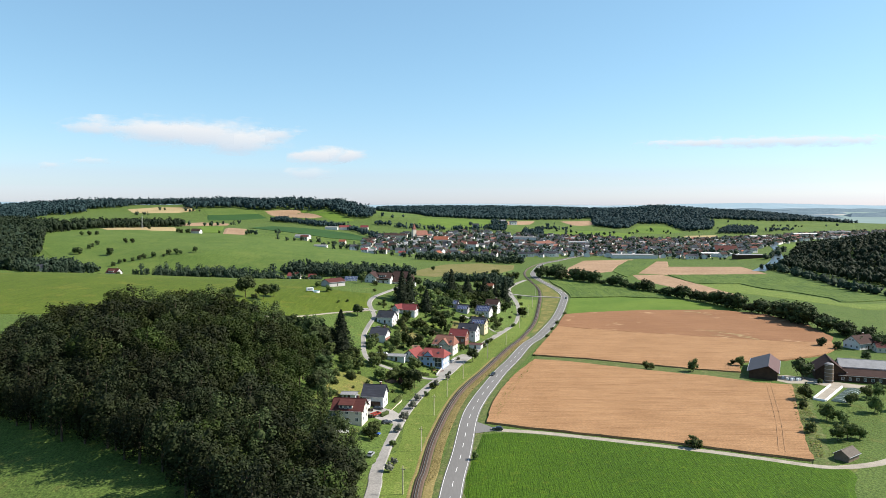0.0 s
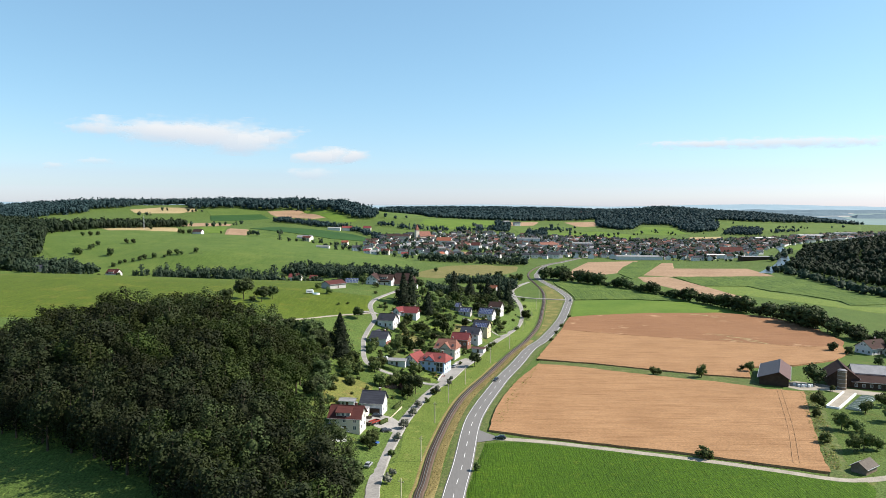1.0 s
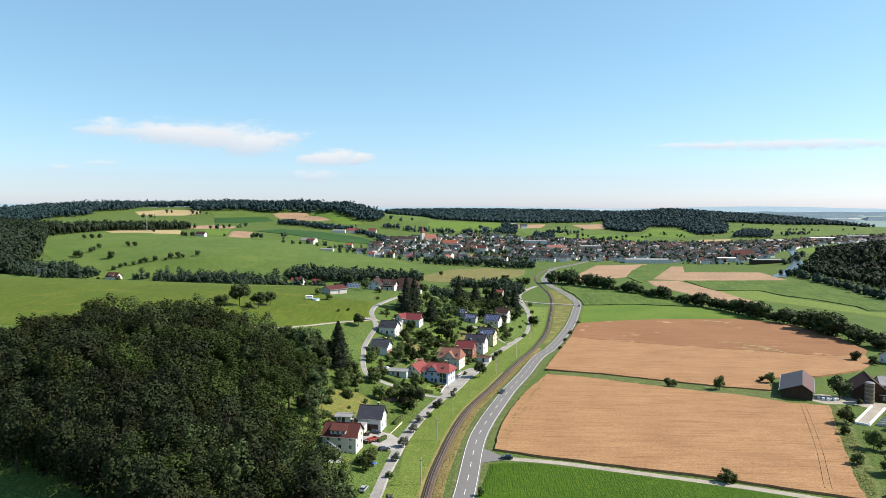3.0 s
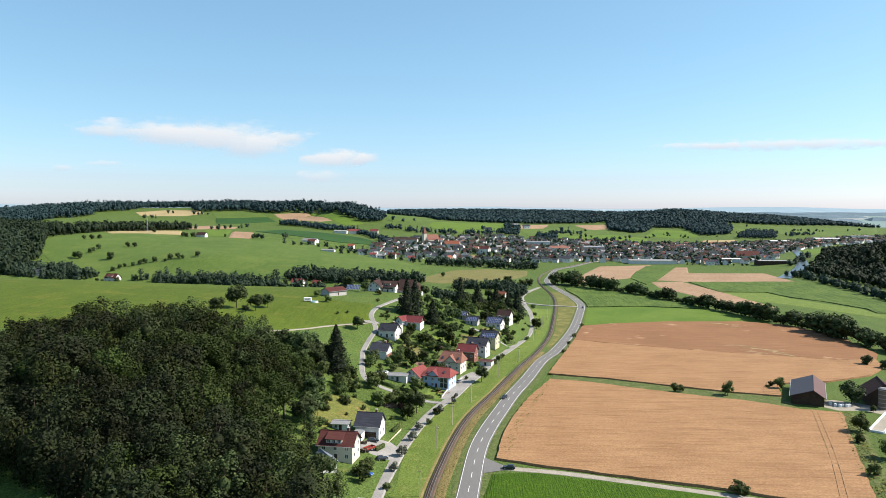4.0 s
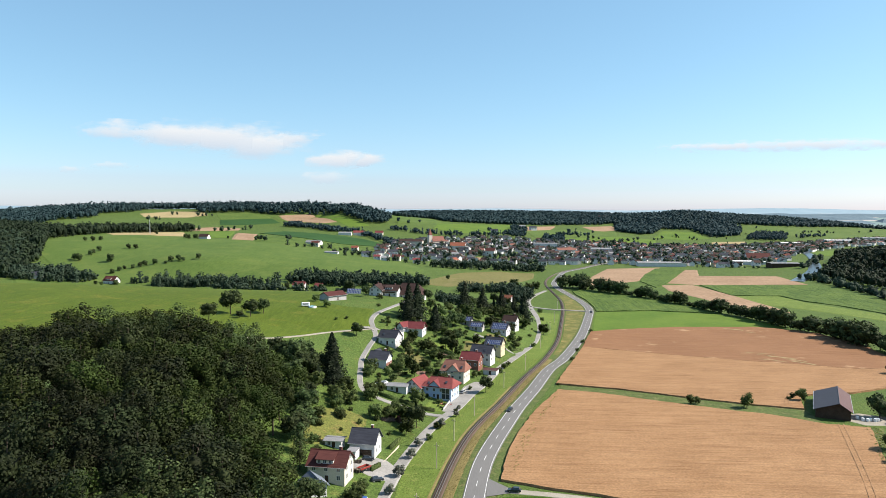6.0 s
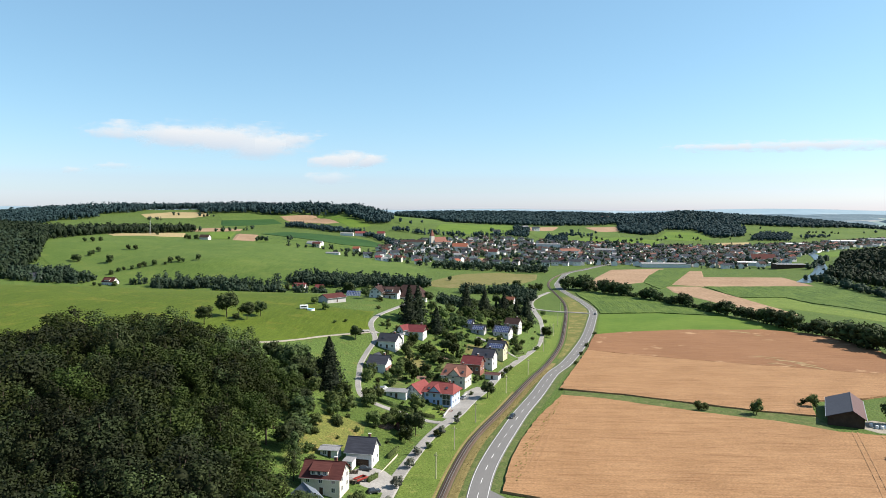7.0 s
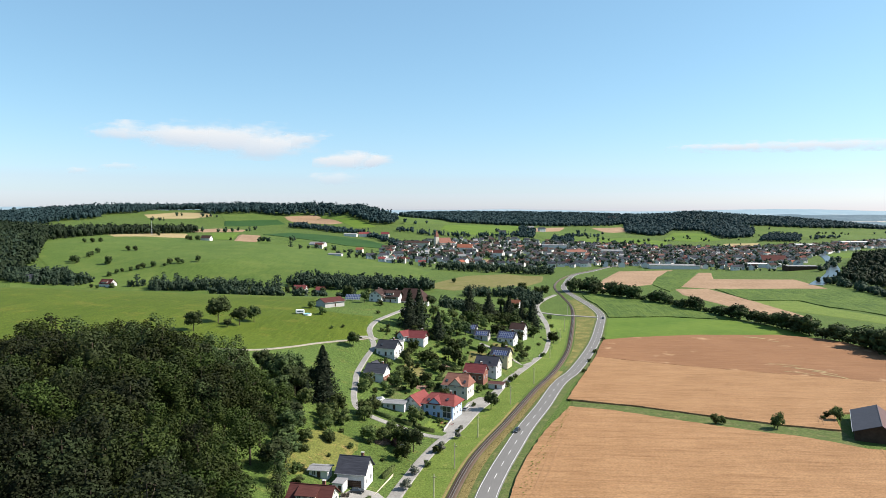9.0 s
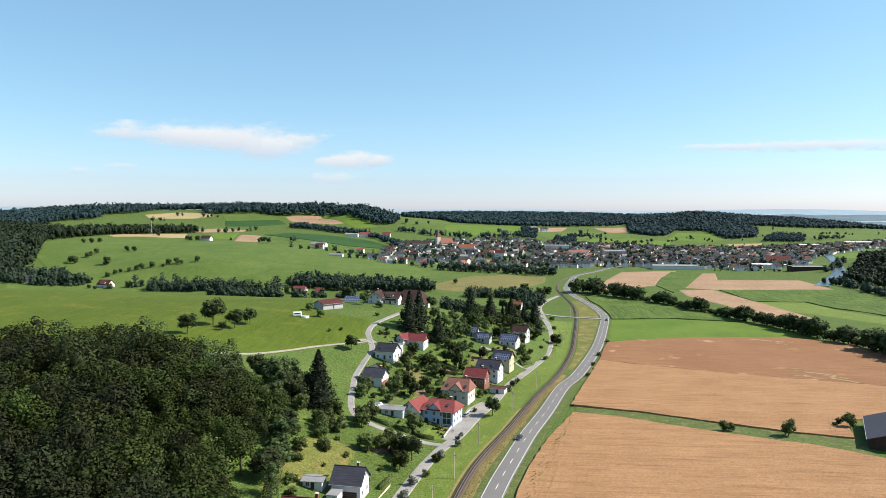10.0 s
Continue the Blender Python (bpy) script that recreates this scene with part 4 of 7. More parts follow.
for n in range(5):
    h, r = (19, 18, 17, 20, 16)[n], (4.9, 4.5, 4.3, 5.1, 4.1)[n]
    shape = broad_crown(10 + n, h, r, 1650, 0.31, 0.0, 15, 0.56, 0.5)
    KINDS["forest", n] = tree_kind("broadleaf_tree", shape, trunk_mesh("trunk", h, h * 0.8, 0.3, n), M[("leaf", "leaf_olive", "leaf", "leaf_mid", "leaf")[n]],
                                   ("tall dense dark green broadleaf tree of the wood", "tall olive-brown broadleaf tree of the wood", "tall dense dark green broadleaf tree of the wood", "fresh green broadleaf tree of the wood", "tall dense dark green broadleaf tree of the wood")[n])
    KINDS["deep", n] = tree_kind("broadleaf_tree", shape, trunk_mesh("trunk", h, h * 0.8, 0.3, n), M["leaf_shaded" if n != 1 else "leaf_olive"],
                                 "tall broadleaf tree of the wood with shade put into its dark leaf colour" if n != 1 else "tall olive-brown broadleaf tree of the wood")
for n in range(3):
    h, r = (13, 11.5, 12)[n], (5.4, 4.9, 5.3)[n]
    KINDS["tall", n] = tree_kind("tall_tree", broad_crown(25 + n, h, r, 900, 0.40, 0.12, 14, 0.68, 0.35), trunk_mesh("trunk", h, h * 0.8, 0.25, n), M["leaf_mid"],
                                 "tall dark green broadleaf tree beside the village")
for n in range(4):
    h, r = (8.4, 7.6, 9.2, 6.6)[n], (4.1, 3.9, 4.6, 3.7)[n]
    KINDS["garden", n] = tree_kind("garden_tree", broad_crown(30 + n, h, r, 620, 0.34, 0.0, 13, 0.66, 0.35), trunk_mesh("trunk", h, h * 0.75, 0.18, n), M["leaf" if n == 2 else "leaf_light"],
                                   "leafy green garden tree among the houses")
for n in range(3):
    h, r = (6, 5.2, 5.6)[n], (2.5, 2.3, 2.6)[n]
    KINDS["fruit", n] = tree_kind("fruit_tree", broad_crown(40 + n, h, r, 600, 0.27, 0.02, 10, 0.66, 0.35), trunk_mesh("trunk", h, h * 0.7, 0.14, n), M["leaf_light"],
                                  "round dark green fruit tree in the meadow")
for n in range(3):
    h, r = (19, 16, 21)[n], (4.0, 3.4, 3.9)[n]
    KINDS["spruce", n] = tree_kind("spruce_tree", needle_crown(50 + n, h, r, 1150, 0.42, 17), trunk_mesh("trunk", h, h * 0.9, 0.26, n, 0), M["needle"],
                                   "tall dark conical spruce with drooping boughs")
for n in range(3):
    KINDS["bush", n] = tree_kind("shrub", broad_crown(60 + n, 2.6, 1.6, 220, 0.22, -0.15, 7, 0.7), trunk_mesh("trunk", 2.4, 1.6, 0.07, n, 3), M["leaf_light"],
                                 "rounded leafy green shrub", "shrub")
for n in range(3):
    h, r = (8.5, 7.5, 9.5)[n], (4.0, 3.8, 4.3)[n]
    KINDS["hedge", n] = tree_kind("hedgerow_tree", broad_crown(75 + n, h, r, 480, 0.42, -0.06, 11, 0.68, 0.35), trunk_mesh("trunk", h, h * 0.7, 0.2, n), M["leaf_mid"],
                                  "dense dark bushy hedgerow tree between the fields")
KINDS["great", 0] = tree_kind("great_spruce", needle_crown(58, 25, 6.0, 4200, 0.36, 24), trunk_mesh("trunk", 25, 22, 0.4, 4, 0), M["needle"],
                              "huge broad dark spruce with ragged boughs")
KINDS["grey", 0] = tree_kind("grey_shrub", broad_crown(70, 3.6, 2.0, 260, 0.24, 0.05, 8), trunk_mesh("trunk", 3, 2, 0.07, 1, 4), M["leaf_grey"],
                             "pale silvery grey shrub at the roadside", "shrub")
for ob in KINDS.values():
    ob.location = (60, -260, 0)
PLACED = set()
TREES = np.random.RandomState(7)


def tree(kind, x, y, size=1.0, wide=1.0, group=""):
    """One tree of a kind, on the ground, with its own turn and size. The first of a kind is the model itself."""
    keys = [k for k in KINDS if k[0] == kind]
    key = keys[TREES.randint(len(keys))]
    s = size * TREES.uniform(0.88, 1.12)
    m = pose(x, y, ground_z(x, y) - 0.05, 0, 0, TREES.uniform(0, 360))
    ob = KINDS[key]
    if key in PLACED:
        ob = copy_thing(ob, m)
    else:
        PLACED.add(key)
        ob.matrix_basis = m
    ob.scale = (s * wide, s * wide, s)
    if group:
        ob["group"] = group
    return ob


def scatter(poly, gap, seed, limit=10000):
    """Plan points in an outline, at least a gap apart."""
    rng = np.random.RandomState(seed)
    p = np.array(poly, float)
    (x0, y0), (x1, y1) = p.min(0), p.max(0)
    gx, gy = np.meshgrid(np.arange(x0, x1, gap), np.arange(y0, y1, gap * 0.87))
    gx[1::2] += gap / 2
    q = np.column_stack([gx.ravel(), gy.ravel()]) + rng.uniform(-0.3, 0.3, (gx.size, 2)) * gap
    q = q[inside(p, q)]
    return q[rng.permutation(len(q))[:limit]]


FOREST = [(-33, 150), (-50, 155), (-66, 174), (-85, 193), (-107, 209), (-124, 217), (-147, 228), (-170, 241), (-188, 258), (-192, 285), (-186, 308), (-172, 326), (-148, 338), (-118, 346), (-94, 343), (-80, 335), (-72, 320), (-69, 306), (-69, 288), (-68, 270), (-60, 258), (-53, 240), (-42, 222), (-36, 195)]
# Sunlight on the east rim is put into lighter leaves on most trees.
for x, y, s in [(-63, 284, 0.58), (-62, 292, 0.6), (-65, 301, 0.62), (-66, 311, 0.62), (-68, 319, 0.6), (-59, 276, 0.55), (-73, 327, 0.62), (-78, 334, 0.65), (-36.5, 206, 0.62), (-40, 228, 0.6), (-36, 195, 0.62), (-47, 241, 0.58), (-38, 217, 0.62), (-35.5, 184, 0.62), (-56, 264, 0.5)]:
    tree("tall" if int(y) % 3 else "forest", x, y, s * (1.35 if int(y) % 3 else 1.0), 1.25, "trees of the near wood")
# Rim trees take the darker leaf copy that stands in for shade.
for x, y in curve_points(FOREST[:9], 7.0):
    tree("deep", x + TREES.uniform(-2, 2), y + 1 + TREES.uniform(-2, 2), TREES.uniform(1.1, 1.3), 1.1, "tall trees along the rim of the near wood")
# The darker leaf copy fills the south-west, where the wood is shaded.
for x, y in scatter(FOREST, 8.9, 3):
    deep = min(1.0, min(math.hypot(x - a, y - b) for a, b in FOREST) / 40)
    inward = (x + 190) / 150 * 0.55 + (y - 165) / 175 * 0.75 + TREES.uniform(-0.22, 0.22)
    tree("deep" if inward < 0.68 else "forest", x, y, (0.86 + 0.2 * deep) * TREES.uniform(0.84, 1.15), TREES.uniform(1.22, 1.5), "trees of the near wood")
tree("great", -66, 356, 1.0, 1.6)
for x, y, k in [(-75, 357, 0.6), (-71, 350, 0.5)]:
    tree("spruce", x, y, k, 1.9, "dark conifers beside the great spruce")
for x, y in [(-47, 487), (-42, 492), (-30, 482), (-2, 566), (12, 574), (28, 568), (-14, 534)]:
    tree("spruce", x, y, 1.0, 1.75, "spruces of the village")

# ---- far woods, joined ----
FAR_KINDS = []
for n in range(6):
    if n < 4:
        FAR_KINDS.append(broad_crown(90 + n, 1.0, 0.33, 16, 0.10, -0.2, 2))
    else:
        FAR_KINDS.append(spruce_crown(90 + n, 1.0, 0.2, 5, 5))
FARTHEST = [broad_crown(100 + n, 1.0, 0.40, 10, 0.13, -0.2, 0) for n in range(4)] + [spruce_crown(104 + n, 1.0, 0.2, 4, 4) for n in range(2)]


BELT = [broad_crown(110 + n, 1.0, 0.33, 120, 0.062, -0.15, 6, 0.68) for n in range(4)] + [needle_crown(114 + n, 1.0, 0.2, 100, 0.06, 9) for n in range(2)]
MIDWOOD = [broad_crown(120 + n, 1.0, 0.30, 24, 0.085, -0.1, 3) for n in range(4)] + [needle_crown(124 + n, 1.0, 0.19, 36, 0.075, 7) for n in range(2)]


def joined_trees(name, spots, low, high, label, conifer=0.2, seed=1, wide=1.0, category="wood", leaf="leaf_far", kinds=None):
    rng = np.random.RandomState(seed)
    z = heights(spots)
    verts, tris, base = [], [], 0
    for (x, y), g in zip(spots, z):
        v, t = (kinds or FAR_KINDS)[rng.randint(4, 6) if rng.uniform() < conifer else rng.randint(0, 4)]
        s, a = rng.uniform(low, high), rng.uniform(0, 6.283)
        w = s * wide * rng.uniform(0.9, 1.3)
        ca, sa = math.cos(a) * w, math.sin(a) * w
        verts.append(np.column_stack([x + v[:, 0] * ca - v[:, 1] * sa, y + v[:, 0] * sa + v[:, 1] * ca, g - 0.3 + v[:, 2] * s]))
        tris.append(t + base)
        base += len(v)
    return tagged(new(name, mesh_tris(name, np.vstack(verts), np.vstack(tris), M[leaf])), label, category, kind="stuff")


def along(rows, gap, side=2.5, seed=1):
    """Points along a line, each strewn aside."""
    q = curve_points(rows, gap)
    return q + np.random.RandomState(seed).uniform(-side, side, q.shape)


joined_trees("woodland_belt", scatter([(-570, 830), (-500, 812), (-452, 822), (-448, 850), (-500, 880), (-560, 880)], 8.5, 1), 6, 17, "leafy trees in the hollow behind the ridge", 0.08, 1, 1.25, kinds=BELT)
joined_trees("woodland_belt", np.vstack([scatter([(-372, 812), (-300, 806), (-222, 800), (-222, 822), (-300, 835), (-372, 845)], 8, 2), along([(-398, 832), (-388, 838), (-378, 842)], 6)]), 7, 17, "mixed trees along the hollow", 0.5, 2, 1.15, kinds=BELT)
joined_trees("woodland_belt", scatter([(-225, 835), (-160, 822), (-95, 812), (-66, 808), (-62, 835), (-90, 850), (-160, 866), (-215, 866)], 8, 3), 10, 17, "dense dark wood below the ridge", 0.25, 3, 1.15, kinds=BELT)
HILL_WOOD = [(-545, 821), (-557, 901), (-623, 1027), (-656, 1075), (-664, 1123), (-657, 1191), (-647, 1263), (-602, 1295), (-562, 1399), (-585, 1450), (-640, 1365), (-690, 1335), (-705, 1275), (-720, 1240), (-800, 1300), (-885, 1350), (-930, 1350), (-720, 1010), (-590, 860)]
CREST_WOOD = [(-875, 1359), (-927, 1503), (-937, 1591), (-913, 1639), (-918, 1679), (-947, 1755), (-926, 1791), (-905, 1835), (-901, 1887), (-905, 1955), (-855, 1955), (-806, 1991), (-734, 1859), (-670, 1879), (-618, 1903), (-570, 1871), (-523, 1887), (-467, 1903), (-404, 1891), (-360, 1839), (-321, 1803), (-282, 1763), (-243, 1779), (-242, 1831), (-250, 1960), (-308, 1963), (-342, 1963), (-375, 1963), (-438, 1993), (-484, 2013), (-552, 2063), (-663, 2063), (-775, 2063), (-903, 2063), (-980, 1963), (-1044, 1863), (-1100, 1813), (-1186, 1813), (-1220, 1770), (-1080, 1500), (-960, 1390)]
RANGE_WOOD = [(-258, 2019), (-186, 2300), (-125, 2019), (76, 2187), (280, 2351), (423, 2455), (381, 2167), (441, 2103), (486, 2163), (545, 2327), (628, 2295), (629, 2099), (723, 2147), (786, 2315), (790, 2407), (913, 2439), (1071, 2511), (1273, 2623), (1512, 2823), (1468, 2803), (1332, 2803), (1231, 2803), (1130, 2803), (1028, 2803), (909, 2753), (773, 2703), (661, 2653), (595, 2703), (514, 2803), (317, 2903), (99, 2903), (-121, 2903), (-331, 2803)]
joined_trees("woodland", scatter(HILL_WOOD, 10.3, 2), 14, 21, "dark mixed wood on the far hill flank", 0.3, 2, 1.15, "wood", "needle", MIDWOOD)
# leaf_ridge carries the haze of distance in its colour.
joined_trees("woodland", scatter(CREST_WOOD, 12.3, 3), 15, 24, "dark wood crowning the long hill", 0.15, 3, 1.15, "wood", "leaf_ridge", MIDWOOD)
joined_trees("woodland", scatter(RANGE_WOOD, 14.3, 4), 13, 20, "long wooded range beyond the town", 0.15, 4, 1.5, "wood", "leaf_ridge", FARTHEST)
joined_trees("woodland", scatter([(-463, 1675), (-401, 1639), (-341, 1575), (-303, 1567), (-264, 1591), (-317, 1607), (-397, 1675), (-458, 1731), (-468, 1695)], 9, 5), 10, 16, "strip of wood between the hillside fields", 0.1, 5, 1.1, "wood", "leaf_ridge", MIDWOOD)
# Needle colour on mostly round crowns puts the hill's shaded side into colour.
joined_trees("woodland", scatter([(440, 1030), (450, 980), (452, 900), (450, 800), (475, 720), (560, 640), (800, 600), (900, 800), (880, 1200), (760, 1400), (640, 1400), (540, 1190), (480, 1090)], 10.5, 6), 11, 20,
             "dark wooded hill above the river", 0.12, 6, 1.15, "wood", "needle", MIDWOOD)
joined_trees("tree_belt", scatter([(-85, 1045), (-30, 1060), (10, 1075), (60, 1078), (85, 1090), (95, 1130), (40, 1150), (-40, 1140)], 15, 7), 9, 16, "belt of trees at the edge of the town", 0.15, 7, 1.3, kinds=BELT)
joined_trees("tree_belt", along([(335, 1205), (365, 1200), (400, 1175), (415, 1165)], 10), 4, 8, "trees before the industrial halls", 0.1, 9, 1.3)
joined_trees("tree_belt", scatter([(-25, 755), (0, 780), (20, 780), (32, 700), (48, 770), (40, 815), (10, 812), (-30, 800)], 7.5, 8), 7, 12, "trees round the last houses of the village", 0.35, 8, 1.2, kinds=BELT)

# ---- hedgerow and single trees ----
HEDGE = curve_points([(106, 879), (124, 838), (146, 805), (166, 772), (188, 716), (206, 668), (222, 630), (230, 590), (240, 555), (246, 520), (250, 485), (252, 455)], 4.6)
rng = np.random.RandomState(5)
grown = 1.0
for n, (x, y) in enumerate(HEDGE):
    if n % 4 == 0:
        grown = rng.choice([0.55, 0.8, 1.1, 1.5])
    if rng.uniform() < 0.05:
        continue
    tree("hedge", x + rng.uniform(-2.8, 2.8), y + rng.uniform(-2, 2), grown * rng.uniform(0.75, 1.25) * (1.2 if y < 640 or y > 770 else 1.0), rng.uniform(1.1, 1.45), "hedgerow trees between the fields")
for x, y in [(92, 881), (99, 872), (87, 870), (112, 862), (108, 850)]:
    tree("hedge", x, y, 1.75, 1.15, "trees at the road bend")
for x, y, s in [(92, 373, 0.95), (95, 374, 0.8), (115, 369, 1.2), (144, 382, 0.9), (0.6, 234, 0.5), (149, 395, 0.75)]:
    tree("fruit", x, y, s * 1.1, 0.92, "single trees between the wheat fields")
for x, y, s in [(-138.5, 432, 1.1), (-127.5, 432, 0.95), (-124, 444, 0.78), (-140.3, 406, 0.82), (-130.7, 424, 0.4), (-70, 437, 0.72)]:
    tree("tall", x, y, s, 1.1, "single trees on the ridge meadow")
for x, y, s in [(-444, 876, 1.1), (-442, 889, 0.9), (-439, 896, 0.8), (-430, 899, 0.9), (-424, 905, 1.0), (-420, 909, 1.2), (-409, 913, 1.1), (-396, 914, 0.7), (-393, 922, 1.1), (-384, 925, 1.2), (-377, 922, 0.9),
                (-362, 933, 1.2), (-478, 936, 1.7), (-501, 1027, 1.1), (-491, 1028, 1.2), (-598, 1086, 1.1), (-588, 1090, 1.2), (-583, 1103, 1.1), (-523, 941, 1.4), (-527, 976, 1.2), (-530, 988, 1.1),
                (-531, 1005, 1.0), (-532, 948, 1.3), (-491, 1207, 1.2), (-500, 1216, 1.4), (-480, 1212, 1.3), (-486, 1222, 1.3), (-437, 1242, 0.9), (-386, 1244, 1.3), (-574, 1268, 1.2), (-45, 901, 1.0)]:
    tree("hedge", x, y, s * 0.85, 1.0, "trees on the far hillside")

for x, y, k in [(-515, 822, 0.7), (-500, 821, 0.6), (-434, 822, 0.75), (-426, 819, 0.6), (-412, 824, 0.9), (-204, 797, 0.5), (-193, 796, 0.6), (-183, 797, 0.55), (-174, 800, 0.8), (-211, 800, 0.9)]:
    tree("hedge", x, y, k, 1.0, "trees before the houses of the hollow")

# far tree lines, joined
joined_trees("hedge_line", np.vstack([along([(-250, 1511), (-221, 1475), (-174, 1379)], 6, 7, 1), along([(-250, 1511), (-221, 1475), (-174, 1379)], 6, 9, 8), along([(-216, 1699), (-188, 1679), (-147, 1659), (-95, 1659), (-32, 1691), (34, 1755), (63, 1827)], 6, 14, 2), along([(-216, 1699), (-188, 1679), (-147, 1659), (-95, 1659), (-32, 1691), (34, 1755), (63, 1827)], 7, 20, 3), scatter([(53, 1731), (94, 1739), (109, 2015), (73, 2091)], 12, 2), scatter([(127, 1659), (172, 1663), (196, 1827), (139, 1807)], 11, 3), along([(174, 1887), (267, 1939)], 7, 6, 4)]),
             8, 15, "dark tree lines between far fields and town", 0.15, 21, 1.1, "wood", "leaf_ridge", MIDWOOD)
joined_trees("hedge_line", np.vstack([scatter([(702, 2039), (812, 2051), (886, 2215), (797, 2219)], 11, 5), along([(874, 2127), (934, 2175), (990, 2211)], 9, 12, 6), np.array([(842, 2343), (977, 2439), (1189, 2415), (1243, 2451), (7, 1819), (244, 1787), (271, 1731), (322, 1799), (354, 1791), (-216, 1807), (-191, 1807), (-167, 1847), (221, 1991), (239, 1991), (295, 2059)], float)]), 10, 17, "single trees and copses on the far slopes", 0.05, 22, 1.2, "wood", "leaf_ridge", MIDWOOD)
joined_trees("hedge_line", np.vstack([along([(-593, 1420), (-560, 1425)], 9, 6, 10), along([(-520, 1420), (-515, 1500), (-512, 1560)], 16, 9, 9), along([(-791, 1700), (-776, 1715)], 8, 6, 11), along([(-715, 1800), (-690, 1815)], 9, 5, 12), along([(-800, 1830), (-780, 1825)], 9, 6, 15), along([(-385, 1225), (-372, 1228)], 6, 3, 13),
                                      along([(-350, 1290), (-345, 1300)], 8, 3, 14)]), 8, 14, "small tree groups on the upper hill", 0.05, 23, 1.2, "wood", "leaf_far", MIDWOOD)
joined_trees("town_trees", np.vstack([np.array([(-304, 1166), (-268, 1185), (-240, 1191), (-213, 1177), (-182, 1129), (-149, 1093), (-105, 1084), (-82, 1130), (-146, 1290), (-172, 1295), (-185, 1220), (-216, 1108), (-106, 1267), (-78, 1318)], float) + (7, -6), np.array([(-304, 1166), (-268, 1185), (-240, 1191), (-213, 1177), (-182, 1129), (-149, 1093), (-105, 1084), (-82, 1130), (-146, 1290), (-172, 1295), (-185, 1220), (-216, 1108), (-106, 1267), (-78, 1318)], float) + (-12, 9), np.array([(-304, 1166), (-268, 1185), (-240, 1191), (-213, 1177), (-182, 1129), (-149, 1093), (-105, 1084), (-82, 1130), (-146, 1290), (-172, 1295), (-185, 1220), (-216, 1108), (-106, 1267), (-78, 1318)], float) + (15, 12)]), 6, 12,
             "garden trees between the first town houses", 0.1, 32, 1.3, "trees", kinds=BELT)
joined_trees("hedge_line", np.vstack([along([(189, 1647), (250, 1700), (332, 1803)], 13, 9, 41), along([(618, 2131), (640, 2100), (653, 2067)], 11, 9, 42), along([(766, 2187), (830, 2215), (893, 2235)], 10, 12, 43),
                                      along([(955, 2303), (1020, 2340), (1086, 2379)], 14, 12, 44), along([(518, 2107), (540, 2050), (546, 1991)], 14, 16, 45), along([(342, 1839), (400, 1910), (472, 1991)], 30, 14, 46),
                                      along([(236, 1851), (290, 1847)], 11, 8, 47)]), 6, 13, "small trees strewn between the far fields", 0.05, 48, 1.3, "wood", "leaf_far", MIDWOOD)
joined_trees("riverside_trees", np.vstack([along([(418, 1024), (424, 977), (416, 900), (412, 862), (405, 790), (400, 735), (420, 690), (460, 650)], 7, 5, 16), along([(470, 1140), (500, 1180), (560, 1290)], 9, 5, 17)]), 9, 15,
             "row of leafy trees along the river", 0.05, 23, 1.4)
joined_trees("woodland", scatter([(-576, 850), (-580, 900), (-612, 965), (-660, 1040), (-700, 1090), (-740, 1100), (-640, 880)], 10, 25), 12, 20, "conifer wood in the side valley", 0.7, 24, 1.2)
joined_trees("woodland_belt", along([(-240, 672), (-200, 668), (-150, 682), (-110, 690)], 6, 6, 27), 10, 15, "leafy trees behind the ridge crest", 0.05, 25, 1.3, kinds=BELT)
joined_trees("woodland_belt", scatter([(-40, 610), (-12, 612), (-8, 640), (-12, 690), (-45, 690)], 8.5, 28), 6, 10, "trees behind the ridge farmstead", 0.15, 26, 1.2, kinds=BELT)

# ---- houses ----
WINDOW_FRAME, WINDOW_PANE = bpy.data.meshes.new("window"), bpy.data.meshes.new("pane")
bm = bmesh.new()
CUT_X, CUT_Z = (-0.62, -0.5, -0.04, 0.04, 0.5, 0.62), (-0.75, -0.63, 0.63, 0.75)
lattice = {(a, c): bm.verts.new((CUT_X[a], -0.05, CUT_Z[c])) for a in range(6) for c in range(4)}
for a in range(5):
    for c in range(3):
        if c != 1 or a in (0, 2, 4):
            bm.faces.new((lattice[a, c], lattice[a + 1, c], lattice[a + 1, c + 1], lattice[a, c + 1]))
pushed = bmesh.ops.extrude_face_region(bm, geom=bm.faces[:])
bmesh.ops.translate(bm, vec=(0, 0.15, 0), verts=[v for v in pushed["geom"] if isinstance(v, bmesh.types.BMVert)])
bmesh.ops.recalc_face_normals(bm, faces=bm.faces[:])
bm.to_mesh(WINDOW_FRAME)
bm.free()
bm = boxed(-0.5, 0.5, 0.0, 0.05, -0.63, 0.63)
bm.to_mesh(WINDOW_PANE)
bm.free()
WINDOW_FRAME.materials.append(M["white"])
WINDOW_PANE.materials.append(M["glass"])


def window(parent, x, y, z, turn, sx=1.0, sz=1.0):
    """A framed window whose outer face looks along -y before it is turned."""
    w = child(new("window", WINDOW_FRAME), parent)
    w.matrix_basis = pose(x, y, z, 0, 0, turn) @ Matrix.Diagonal((sx, 1, sz, 1))
    child(new("pane", WINDOW_PANE), w, "dark window glass")
    return w


